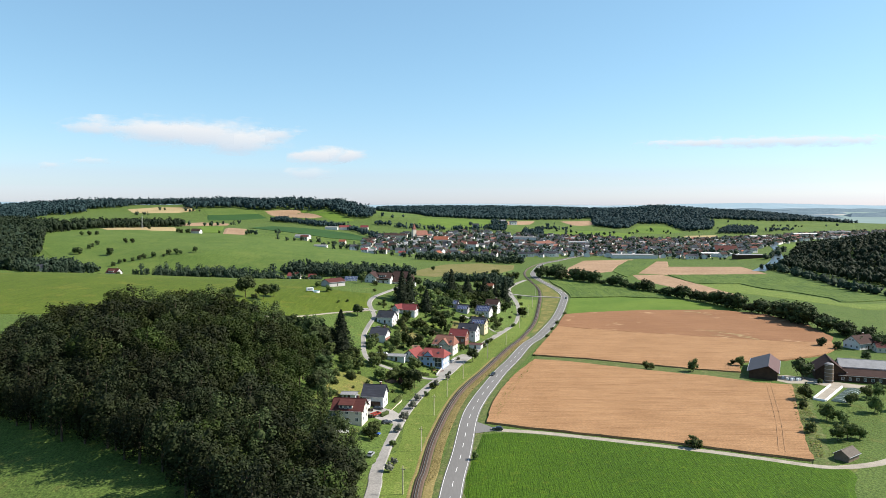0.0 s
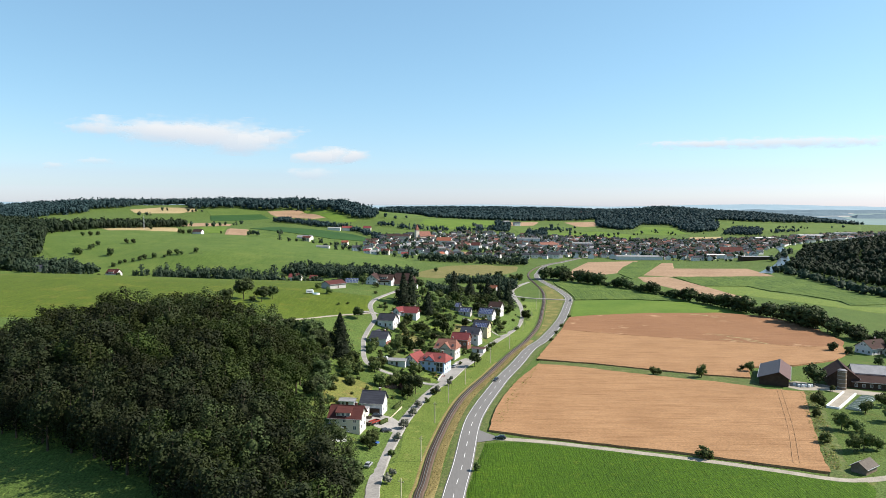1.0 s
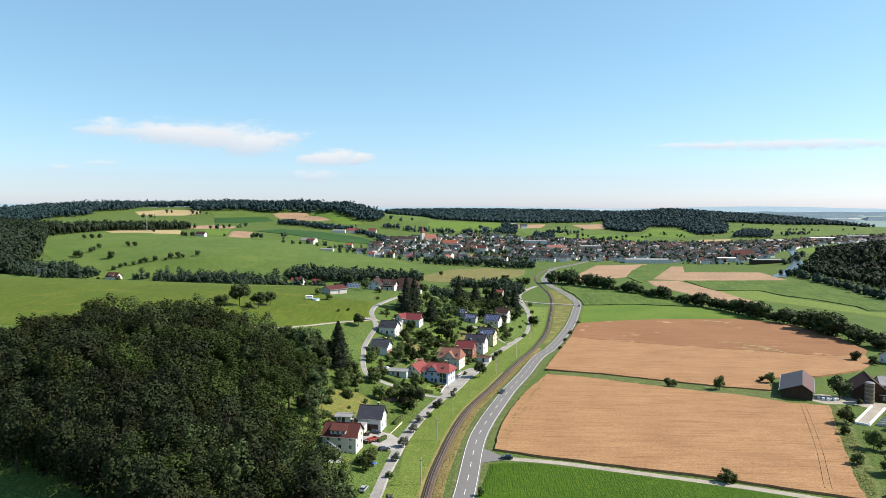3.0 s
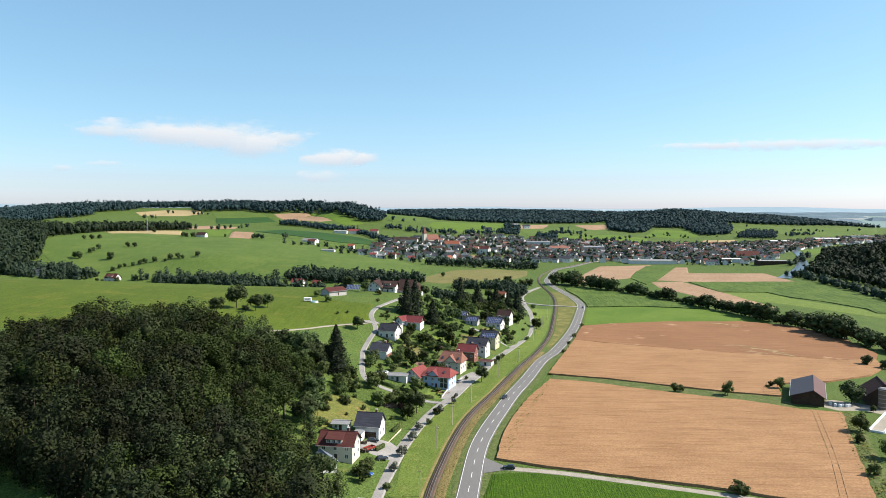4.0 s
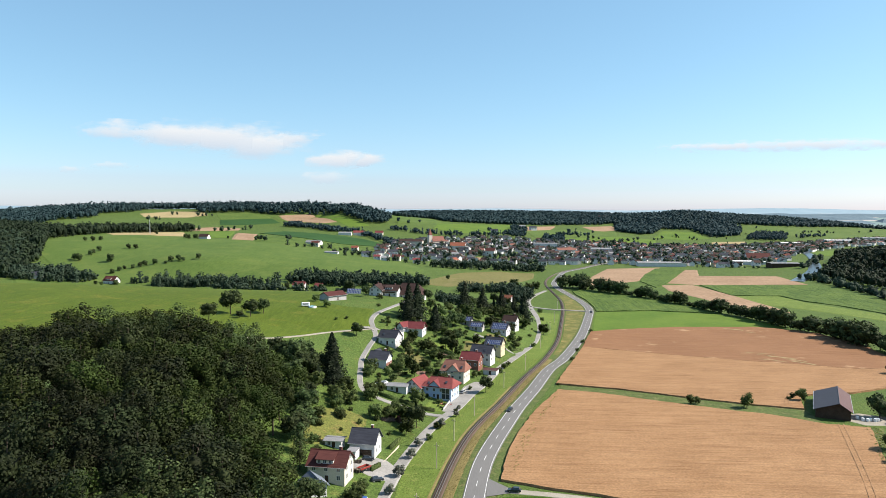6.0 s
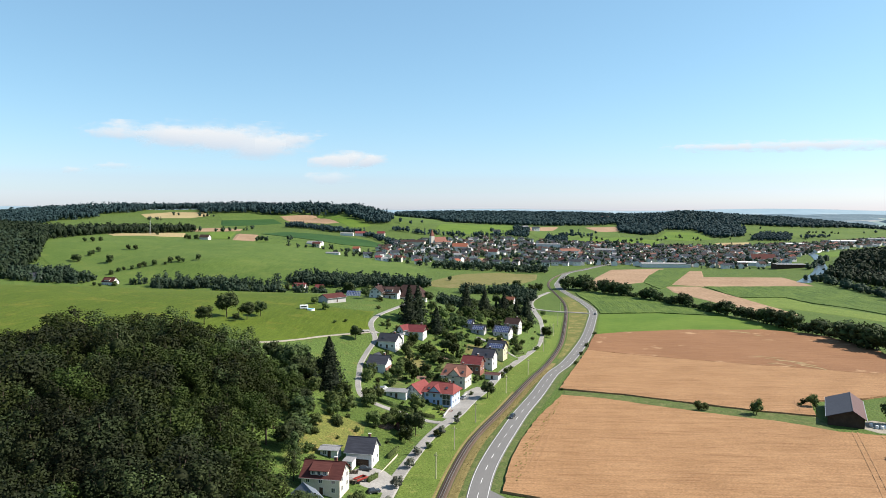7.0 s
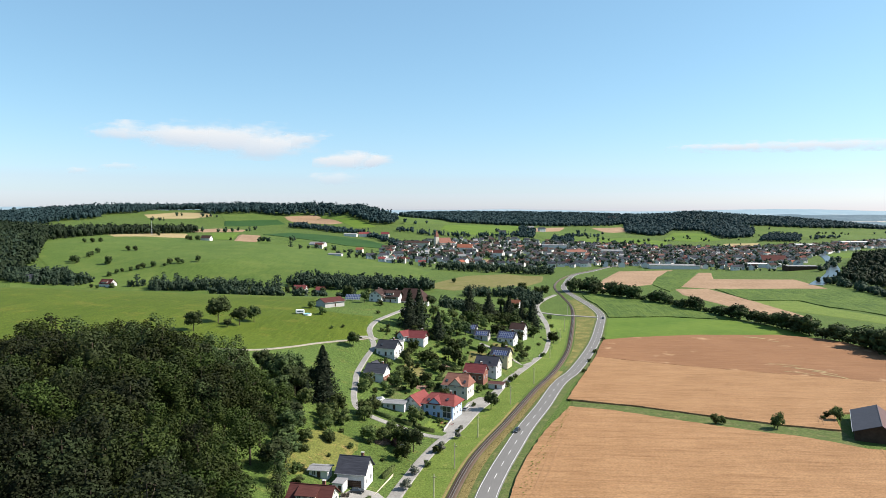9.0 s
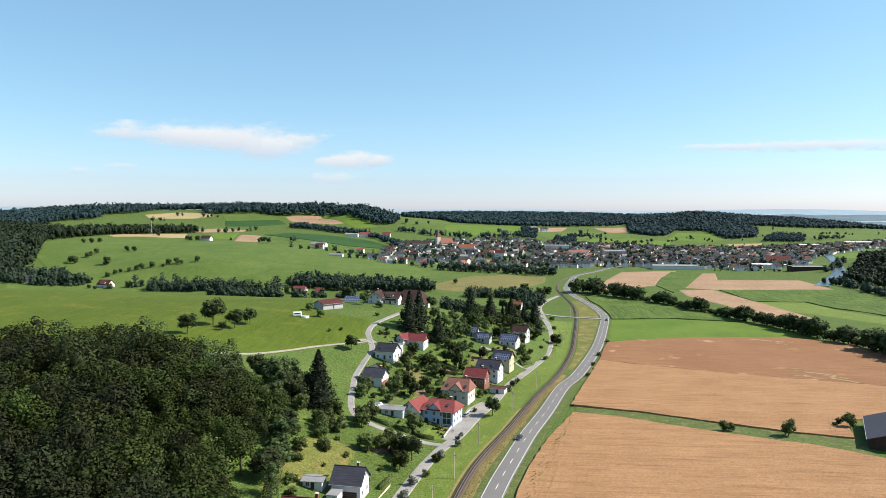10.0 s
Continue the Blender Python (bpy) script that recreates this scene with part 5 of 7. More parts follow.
def roof_mesh(L, W, H, R, over, hip=0.0, thick=0.22):
    """A pitched roof slab with its ridge along x; hip: how far the ridge is cut back at the ends."""
    bm = bmesh.new()
    hl, hw = L / 2 + over, W / 2 + over
    drop = R * over / (W / 2)
    ridge = hl - hip if hip else hl
    for dz in (0, -thick):
        e = [bm.verts.new(p) for p in ((-hl, -hw, H - drop + dz), (hl, -hw, H - drop + dz), (hl, hw, H - drop + dz), (-hl, hw, H - drop + dz), (-ridge, 0, H + R + dz), (ridge, 0, H + R + dz))]
        fs = [(0, 1, 5, 4), (2, 3, 4, 5)] + ([(1, 2, 5), (3, 0, 4)] if hip else [])
        for f in fs:
            bm.faces.new([e[i] for i in f])
        if dz == 0:
            top = e
    loop = [(0, 1), (1, 2), (2, 3), (3, 0)] if hip else [(0, 1), (1, 5), (5, 2), (2, 3), (3, 4), (4, 0)]
    for a, b in loop:
        bm.faces.new((top[a], top[b], e[b], e[a]))
    bmesh.ops.recalc_face_normals(bm, faces=bm.faces[:])
    return bm


def body_mesh(L, W, H, R, hip=0.0, base=-2.0):
    bm = bmesh.new()
    if hip:
        return box(bm, -L / 2, L / 2, -W / 2, W / 2, base, H - 0.1)
    return prism(bm, [(-W / 2, base), (W / 2, base), (W / 2, H - 0.12), (0, H + R - 0.2), (-W / 2, H - 0.12)], -L / 2, L / 2, "x")


BUILT = []


def house(x, y, turn, L, W, H, R, wall, roof, label, name="house", hip=0.0, over=0.6, chimney=0.25, rows=(1.5, 4.1), sides="fblr", panels=None, balcony=False, plinth=None, group="", door=True,
          gable_window=True, z=None, dormer=False, cladding=False, ridge_tiles=True, cross=None, skylights=(), glazing=None, garage=None, brick=False):
    """A house with its ridge along its own x axis, and its front towards its own -y."""
    g = ground_z(x, y) if z is None else z
    BUILT.append((x, y, L / 2, W / 2, turn))
    ob = thing(name, pose(x, y, g, 0, 0, turn), label, "house" if name == "house" else name.replace("_", " "), group)
    part("wall", body_mesh(L, W, H, R, hip), M[wall], ob)
    r = part("roof", roof_mesh(L, W, H, R, over, hip), M[roof], ob)
    if ridge_tiles:
        bm = bmesh.new()
        half = L / 2 + over - hip if hip else L / 2 + over
        tube(bm, (-half, 0, H + R - 0.02), (half, 0, H + R - 0.02), 0.16, 0.16, 6)
        part("ridge", bm, M[roof], r)
    drop = R * over / (W / 2)
    for s in (-1, 1):
        bm = bmesh.new()
        box(bm, -L / 2 - over, L / 2 + over, s * (W / 2 + over) - 0.07 + s * 0.09, s * (W / 2 + over) + 0.07 + s * 0.09, H - drop - 0.2, H - drop - 0.04)
        part("gutter", bm, M["steel"], r)
    if plinth:
        part("plinth", boxed(-L / 2 - 0.05, L / 2 + 0.05, -W / 2 - 0.05, W / 2 + 0.05, -2, plinth), M["concrete"], ob)
    if chimney:
        cx, cy = L * chimney, W * 0.1
        c = part("chimney", boxed(cx - 0.4, cx + 0.4, cy - 0.35, cy + 0.35, H + R * 0.5, H + R + 0.9), M["rust"], ob)
        part("chimney_cap", boxed(cx - 0.5, cx + 0.5, cy - 0.45, cy + 0.45, H + R + 0.903, H + R + 1.02), M["concrete"], c)
    for h in rows:
        if h > H - 0.8:
            continue
        n = max(2, int(L / 3.2))
        for k in range(n):
            at = -L / 2 + L * (k + 0.5) / n
            if "f" in sides and not (door and h < 2 and k == n // 2):
                window(ob, at, -W / 2 - 0.05, h, 0)
            if "b" in sides:
                window(ob, at, W / 2 + 0.05, h, 180)
        n = max(1, int(W / 3.4))
        for k in range(n):
            at = -W / 2 + W * (k + 0.5) / n
            if "r" in sides:
                window(ob, L / 2 + 0.05, at, h, 90)
            if "l" in sides:
                window(ob, -L / 2 - 0.05, at, h, -90)
    if gable_window and not hip and R > 2.2:
        for s, w in ((1, 90), (-1, -90)):
            for o in ((-1.0, 1.0) if R > 3 else (0,)):
                window(ob, s * (L / 2 + 0.05), o, H + R * 0.32, w, 0.8, 0.8)
    if door:
        d = part("door", boxed(-0.55 + L * 0.02, 0.55 + L * 0.02, -W / 2 - 0.06, -W / 2 + 0.05, 0.05, 2.15, 0.02), M["dark_wood"], ob)
        part("door_frame", boxed(-0.7 + L * 0.02, 0.7 + L * 0.02, -W / 2 - 0.03, -W / 2 + 0.04, 0.0, 2.3), M["white"], d)
    if panels:
        slope = math.atan2(R, W / 2)
        for side, x0, x1, n_up in panels:
            nx = int((x1 - x0) / 1.05)
            for ix in range(nx):
                for iz in range(n_up):
                    px, d = x0 + (ix + 0.5) * (x1 - x0) / nx, 0.9 + iz * 1.72
                    yy = (W / 2 + over - d * math.cos(slope))
                    zz = H - R * over / (W / 2) + d * math.sin(slope) + 0.14
                    p = part("solar_panel", boxed(-0.5, 0.5, -0.84, 0.84, -0.03, 0.03), M["steel"], ob, "dark blue solar panel")
                    part("cell_sheet", boxed(-0.42, 0.42, -0.76, 0.76, 0.033, 0.045), M["solar"], p)
                    p.matrix_basis = pose(px, side * yy, zz, (-side) * math.degrees(slope), 0, 0)
    slope = math.atan2(R, W / 2)
    for px, d in skylights:
        yy, zz = W / 2 + over - d * math.cos(slope), H - R * over / (W / 2) + d * math.sin(slope) + 0.26
        sky_frame = part("skylight", boxed(-0.55, 0.55, -0.75, 0.75, -0.05, 0.05, 0.02), M["slate"], ob, "tilted roof window")
        part("pane", boxed(-0.43, 0.43, -0.63, 0.63, 0.053, 0.07), M["glass"], sky_frame)
        sky_frame.matrix_basis = pose(px, -yy, zz, math.degrees(slope), 0, 0)
    if glazing:
        x0, x1 = glazing
        front = part("glass_front", boxed(x0, x1, -W / 2 - 0.16, -W / 2 - 0.11, 0.3, H - 0.5), M["glass"], ob, "two-storey glazed front")
        n = max(2, int((x1 - x0) / 1.3))
        for k in range(n + 1):
            at = x0 + (x1 - x0) * k / n
            part("mullion", boxed(at - 0.07, at + 0.07, -W / 2 - 0.24, -W / 2 - 0.163, 0.3, H - 0.5), M["white"], front)
        for z in (0.3, 2.75, H - 0.5):
            part("transom", boxed(x0, x1, -W / 2 - 0.3, -W / 2 - 0.243, z - 0.1, z + 0.1), M["white"], front)
    if garage:
        x0, x1 = garage
        gate = part("garage_door", boxed(x0, x1, -W / 2 - 0.14, -W / 2 - 0.09, 0.0, 2.2), M["dark_wood"], ob, "dark brown basement garage door")
        for k in range(1, 4):
            part("groove", boxed(x0, x1, -W / 2 - 0.17, -W / 2 - 0.143, k * 0.55 - 0.02, k * 0.55 + 0.02), M["wood"], gate)
    if brick:
        part("brick_base", boxed(L / 2 + 0.003, L / 2 + 0.1, -W / 2, W / 2, -2, 1.9), M["rust"], ob, "reddish brick basement wall")
    if balcony:
        b = part("balcony", boxed(-L * 0.4, L * 0.4, -W / 2 - 1.3, -W / 2, 2.65, 2.8), M["wood"], ob)
        bm = bmesh.new()
        box(bm, -L * 0.4, L * 0.4, -W / 2 - 1.3, -W / 2 - 1.22, 2.803, 3.67, 0.02)
        part("railing", bm, M["dark_wood"], b)
    if cross:
        cx, w, rise = cross
        bm = bmesh.new()
        prism(bm, [(cx - w / 2, H - 0.8), (cx + w / 2, H - 0.8), (cx + w / 2, H - 0.05), (cx, H + rise - 0.05), (cx - w / 2, H - 0.05)], -W / 2 - 0.4, 0.0, "y")
        g = part("cross_gable", bm, M[wall], ob)
        bm = bmesh.new()
        prism(bm, [(cx - w / 2 - 0.5, H - 0.4), (cx, H + rise), (cx + w / 2 + 0.5, H - 0.4), (cx + w / 2 + 0.5, H - 0.18), (cx, H + rise + 0.24), (cx - w / 2 - 0.5, H - 0.18)], -W / 2 - 0.95, 0.0, "y")
        part("gable_roof", bm, M[roof], g)
    if cladding:
        for s in (-1, 1):
            bm = bmesh.new()
            x0, x1 = sorted((s * (L / 2 + 0.01), s * (L / 2 + 0.09)))
            prism(bm, [(-W / 2 * 0.97, H - 0.5), (W / 2 * 0.97, H - 0.5), (W / 2 * 0.97, H - 0.2), (0, H + R - 0.4), (-W / 2 * 0.97, H - 0.2)], x0, x1, "x")
            part("gable_cladding", bm, M["dark_wood"], ob, "dark timber gable boarding")
    if dormer:
        bm = bmesh.new()
        prism(bm, [(-W / 2 + 0.5, H + 0.1), (-W / 2 + 0.5, H + 1.5), (-0.8, H + R * 0.85), (-0.8, H + 0.1)], -L * 0.28, L * 0.18, "x")
        d = part("dormer", bm, M[wall], ob)
        bm = bmesh.new()
        prism(bm, [(-W / 2 + 0.1, H + 1.45), (-W / 2 + 0.1, H + 1.62), (-0.6, H + R * 0.85 + 0.2), (-0.6, H + R * 0.85 + 0.02)], -L * 0.31, L * 0.21, "x")
        part("dormer_roof", bm, M[roof], d)
        for k in (-0.2, -0.05, 0.1):
            window(ob, L * k, -W / 2 + 0.45, H + 0.85, 0, 0.9, 0.75)
    return ob


VILLAGE = "houses of the village"
house(-40.6, 293, -7, 8.8, 8.6, 4.7, 3.6, "white", "slate", "white house with a steep dark grey tiled roof", garage=(-3.6, 3.4), balcony=False, group=VILLAGE)
house(-46.5, 264.5, -6, 11.5, 9.2, 5.2, 3.2, "cream", "maroon", "cream house with a dark red tiled roof and dormer", dormer=True, group=VILLAGE)
house(-51, 291.5, -4, 5.8, 4.4, 2.6, 0.4, "white", "grey_roof", "small white outbuilding with a nearly flat grey roof", name="garage", chimney=0, rows=(1.5,), group=VILLAGE, gable_window=False)
house(-48.5, 251, -58, 6.6, 5.6, 3.2, 2.0, "white", "blue_roof", "small white house with a blue-grey metal roof", chimney=0, rows=(1.5,), group=VILLAGE)
house(-19.5, 376, -17, 13, 11, 6.0, 2.9, "blue", "red", "pale blue two-storey house with a broad red hipped roof", hip=2.2, over=1.0, cross=(-1.5, 5.0, 2.2), skylights=((3.4, 3.6), (-4.6, 2.4)), glazing=(2.2, 5.8), group=VILLAGE)
house(-30.5, 377.5, 66, 11, 8.5, 3.2, 3.4, "white", "red", "low wing with a steep red roof beside the blue house", chimney=0, rows=(1.5,), group=VILLAGE)
house(-39, 372, -8, 9, 6, 2.9, 0.5, "white", "grey_roof", "white flat-roofed garage wing", name="garage", chimney=0, rows=(1.5,), gable_window=False, group=VILLAGE)
house(-14.5, 407, -16, 12, 10.5, 4.9, 4.2, "cream", "rust", "cream house with a weathered red half-hipped roof", hip=1.4, cross=(0.5, 5.6, 2.8), skylights=((-4.2, 2.6), (4.4, 2.6)), group=VILLAGE)
house(-7, 432, -16, 10, 8, 4.4, 3.2, "rust", "red", "reddish house with a bright red tiled roof", group=VILLAGE)
house(-1, 446, -18, 11.4, 9, 5.3, 3.5, "white", "slate", "white gabled house with a dark grey roof", skylights=((-3.0, 2.5), (2.4, 2.5)), group=VILLAGE)
house(6, 466, -18, 9.5, 8.5, 5.6, 3.2, "yellow", "slate", "pale yellow house with solar panels on a dark roof", panels=((-1, -3.8, 4.2, 2),), group=VILLAGE)
house(10, 503, -20, 10, 8.6, 3.4, 3.2, "white", "slate", "house with a roof full of solar panels", panels=((-1, -4.6, 4.6, 3),), group=VILLAGE)
house(17, 522, -20, 8.6, 8.2, 5.4, 3.0, "white", "brown", "white house with a brown tiled roof and green gable", group=VILLAGE)
house(-5, 500, -12, 8, 7, 2.8, 2.4, "grey_wall", "slate", "low annexe with solar panels on its roof", panels=((-1, -3.5, 3.5, 2),), chimney=0, rows=(1.5,), group=VILLAGE)
house(-12, 508, -12, 7, 6, 2.8, 2.2, "grey_wall", "slate", "low shed with dark solar roof among trees", panels=((-1, -3, 3, 2),), chimney=0, rows=(1.5,), group=VILLAGE)
house(19, 706, -25, 11, 9, 4.0, 3.8, "white", "orange", "white house with an orange-red roof among trees", group=VILLAGE)
house(-52, 404, -12, 9.2, 8.6, 4.1, 3.1, "white", "slate", "white house with a dark grey roof and brick basement", brick=True, group=VILLAGE)
house(-52, 440, -14, 9.8, 9.2, 4.3, 3.2, "white", "slate", "white house with a slate grey roof below the lane", group=VILLAGE, plinth=0.6, skylights=((-2.4, 2.6),))
house(-49.5, 449.5, -14, 6.4, 5.6, 4.6, 0.3, "white", "grey_roof", "white flat-roofed annexe of a village house", chimney=0, rows=(1.5,), gable_window=False, group=VILLAGE)
house(-55, 413, 70, 4.6, 4.4, 3.0, 1.9, "white", "slate", "small outbuilding with a steep dark roof", chimney=0, rows=(), door=False, gable_window=False, group=VILLAGE)
house(3.5, 427, -16, 7.0, 5.5, 2.7, 0.5, "white", "red_sheet", "low red-roofed carport beside the road", name="garage", chimney=0, rows=(), gable_window=False, group=VILLAGE)
house(-40, 468, -12, 9.2, 8.2, 3.7, 3.0, "white", "red", "white house with a bright red roof", group=VILLAGE, cladding=True)
house(-47.5, 467, 50, 6, 5.2, 2.6, 2.2, "white", "red", "red-roofed wing of a village house", chimney=0, rows=(1.5,), group=VILLAGE)

# farmstead on the ridge
RIDGE_FARM = "buildings of the ridge farmstead"
house(-75.5, 549, 80, 12, 8.5, 4.9, 3.0, "white", "brown", "white farmhouse with brown gabled roof and wooden balcony", over=1.1, balcony=True, group=RIDGE_FARM, rows=(1.5, 4.1))
house(-66.5, 552, -8, 11, 9.5, 4.7, 3.2, "white", "brown", "white farmhouse wing with brown roof and balcony", over=1.1, balcony=True, dormer=True, group=RIDGE_FARM, rows=(1.5, 4.1))
house(-54, 562, -12, 19, 17, 3.9, 6.6, "white", "brown", "big barn with a broad brown hipped roof", name="barn", hip=5.0, group=RIDGE_FARM, over=1.4, rows=(1.6,), chimney=0, gable_window=False)
house(-99, 511, 52, 15, 9, 3.4, 2.0, "grey_wall", "maroon", "long low barn with a dull red metal roof", name="barn", chimney=0, rows=(), group=RIDGE_FARM, gable_window=False)
array = thing("solar_array", pose(-91, 542, ground_z(-91, 542), 0, 0, 0), "dark ground-mounted solar array on the meadow", "solar array")
for ix in range(9):
    for iz in range(3):
        p = part("solar_panel", boxed(-0.52, 0.52, -0.72, 0.72, -0.03, 0.03), M["steel"], array)
        part("cell_sheet", boxed(-0.44, 0.44, -0.64, 0.64, 0.033, 0.045), M["solar"], p)
        p.matrix_basis = pose(-4.4 + ix * 1.1, -1.6 + iz * 1.45, 1.5 + iz * 1.05, 36, 0, 0)
for ix in (-4, 0, 4):
    part("post", boxed(ix - 0.08, ix + 0.08, 0.3, 0.46, -0.5, 2.5), M["steel"], array)
# farm in the fields
VALLEY_FARM = "buildings of the valley farm"
field_barn = house(151.5, 369.5, 66, 33, 13, 4.0, 3.0, "dark_wood", "barn_roof_shaded", "large dark wooden field barn with a brownish metal roof", name="barn", chimney=0, rows=(), group=VALLEY_FARM, over=0.8, gable_window=False, door=False)
# Roof slopes are coloured for light and shade: red-brown east, blue-grey west.
for piece in field_barn.children:
    if piece.name.startswith("roof"):
        piece.data.materials.append(M["red_sheet"])
        for face in piece.data.polygons:
            face.material_index = 1 if face.normal.y < -0.2 else 0
    if piece.name.startswith(("wall", "roof")):
        for v in [v for v in piece.data.vertices if v.co.z > 5]:
            v.co.y -= 2.2
        for sub in piece.children:
            if sub.name.startswith("ridge"):
                sub.location.y = -2.2
house(202, 350, -17, 42, 9, 3.6, 2.2, "dark_wood", "brown", "long dark farm building with a brown roof", name="barn", chimney=0.1, rows=(1.6,), group=VALLEY_FARM)
house(180, 362, 72, 17, 13, 5.0, 5.0, "dark_wood", "brown", "tall dark gabled barn of the farmyard", name="barn", chimney=0, rows=(), group=VALLEY_FARM, gable_window=False)
house(210, 361, -17, 46, 12, 5.6, 2.8, "white", "grey_roof", "long stable with a pale grey corrugated roof", name="barn", chimney=0, rows=(3.6,), group=VALLEY_FARM)
house(238, 440, 25, 15, 11, 4.2, 3.8, "white", "brown", "white farmhouse with a brown gabled roof", group=VALLEY_FARM)
house(247, 428, -8, 13, 8, 3.5, 2.6, "cream", "maroon", "low outbuilding with a reddish roof", chimney=0, rows=(1.5,), group=VALLEY_FARM)
house(126.3, 240.5, 38, 7.5, 4.8, 2.2, 1.6, "wood", "shingle", "small weathered wooden field shed with a grey roof", name="shed", chimney=0, rows=(), group=VALLEY_FARM, gable_window=False, door=False, over=0.4)
silo = thing("silo", pose(174.6, 349.8, 0, 0, 0, -20), "round weathered brownish silo tower by the barn", "silo")
part("tower", tube(bmesh.new(), (0, 0, -0.5), (0, 0, 9.0), 2.0, 2.0, 28), M["wood"], silo)
for k in range(5):
    part("hoop", tube(bmesh.new(), (0, 0, 1.2 + k * 1.8), (0, 0, 1.32 + k * 1.8), 2.04, 2.04, 28), M["steel"], silo)
part("cap", tube(bmesh.new(), (0, 0, 9.003), (0, 0, 9.5), 2.1, 1.3, 28), M["grey_roof"], silo)
# houses in the hollow
house(-421, 832, -14, 15, 10, 4.4, 4.4, "white", "maroon", "large white farmhouse with a dark red roof in the hollow", dormer=True)
house(-199, 806, -10, 13, 9, 4.5, 3.4, "white", "red", "white house with a red roof behind the ridge")
house(-508, 834, 20, 12, 9, 5.0, 3.5, "white", "slate", "white house half hidden by trees in the hollow")
house(-178, 806, -10, 8, 7, 3.5, 3.0, "white", "red", "red-roofed outbuilding behind the ridge", chimney=0, rows=(1.5,))

# ---- town ----
TOWN_KINDS = []
for n, (L, W, H, R, wall, roof) in enumerate([(12, 10, 6.5, 3.2, "white", "brown"), (11, 9, 6, 3.0, "cream", "orange"), (13, 10, 7, 3.0, "white", "slate"), (12, 9, 6, 3.2, "yellow", "rust"),
                                              (14, 10, 6.5, 2.6, "white", "grey_roof"), (12, 10, 7, 3.2, "cream", "maroon"), (11, 10, 6.5, 3.0, "white", "red"), (16, 11, 8.5, 3.2, "white", "slate")]):
    label = {"brown": "white town house with a brown roof", "orange": "cream town house with an orange tiled roof", "slate": "white town house with a dark grey roof",
             "rust": "yellowish town house with a weathered red roof", "grey_roof": "white town house with a pale grey roof", "maroon": "cream town house with a dark red roof",
             "red": "white town house with a bright red roof"}[roof]
    ob = thing("town_house", pose(0, -300, 0), label, "house", "houses of the town")
    part("wall", body_mesh(L, W, H, R), M[wall], ob)
    part("roof", roof_mesh(L, W, H, R, 0.7), M[roof], ob)
    part("chimney", boxed(L * 0.2, L * 0.2 + 0.8, 0.4, 1.1, H + R * 0.4, H + R + 0.8), M["rust"], ob)
    for k in (-0.25, 0.25):
        part("window", boxed(L * k - 0.9, L * k + 0.9, -W / 2 - 0.06, -W / 2 + 0.05, 3.4, 5.0), M["glass"], ob)
    TOWN_KINDS.append(ob)
TOWN = [(-175, 1150), (-60, 1170), (30, 1180), (110, 1215), (230, 1255), (330, 1215), (380, 1185), (480, 1230), (600, 1500), (900, 1880), (1150, 2000), (1250, 2160), (1500, 2280), (1300, 2300), (960, 2080), (640, 1850), (420, 1740), (180, 1700), (0, 1680), (-110, 1560), (-170, 1460), (-190, 1300)]
rng = np.random.RandomState(21)
town_spots = scatter(TOWN, 22.5, 11)
used = set()
order = np.sort(town_spots[:, 1] - 0.35 * town_spots[:, 0])
TOWN_NEAR = order[min(len(order) - 1, 290)]
NAMED = [(-215, 1217, -8, 1, 1.1), (-160, 1097, 0, 6, 0.95), (-148, 1093, 0, 4, 0.9), (-134, 1118, -5, 5, 1.1), (-103, 1107, 0, 6, 1.0), (-158, 1278, 5, 2, 0.95), (-130, 1226, -10, 0, 1.3), (-111, 1243, 8, 4, 1.1),
         (-278, 1205, 0, 5, 1.1), (-181, 1124, 20, 2, 1.1), (-102, 1320, -15, 4, 1.3), (-39, 1350, 0, 2, 1.2), (-22, 1316, 10, 0, 1.2), (19, 1770, 0, 2, 1.4), (99, 2030, 0, 4, 1.3), (126, 1995, 20, 7, 1.2)]
for x, y, turn, k, s in NAMED:
    ob = copy_thing(TOWN_KINDS[k], pose(x, y, ground_z(x, y), 0, 0, turn))
    ob.scale = (s * 0.88, s * 0.88, s * 0.85)
TAKEN = [(x, y) for x, y, *_ in NAMED] + [(-120, 1490), (-55, 1420), (36, 1300), (-92, 1470), (-147, 1390), (-10, 1270), (400, 1240), (440, 1240), (462, 1300), (262, 1232), (284, 1232), (306, 1232), (438, 1170), (466, 1172), (-57, 1379), (8, 1318), (-105, 1440)]
for x, y in [p for p in town_spots if min(math.hypot(p[0] - a, p[1] - b) for a, b in TAKEN) > 24 and p[0] > -185 and p[1] - 0.35 * p[0] < TOWN_NEAR]:
    k = rng.choice(8, p=[0.36, 0.02, 0.28, 0.03, 0.06, 0.08, 0.02, 0.15])
    m = pose(x, y, ground_z(x, y), 0, 0, rng.choice([0, 90, 20, -25, 60]) + rng.uniform(-10, 10))
    if k in used:
        ob = copy_thing(TOWN_KINDS[k], m)
    else:
        used.add(k)
        ob = TOWN_KINDS[k]
        ob.matrix_basis = m
    s = rng.uniform(0.6, 0.95)
    ob.scale = (s, s, s)
# houses farther into the town, joined
ROOFS = ("grey_roof", "slate", "brown", "rust", "white")
fv, ft, fb = {key: [] for key in ROOFS}, {key: [] for key in ROOFS}, dict.fromkeys(ROOFS, 0)
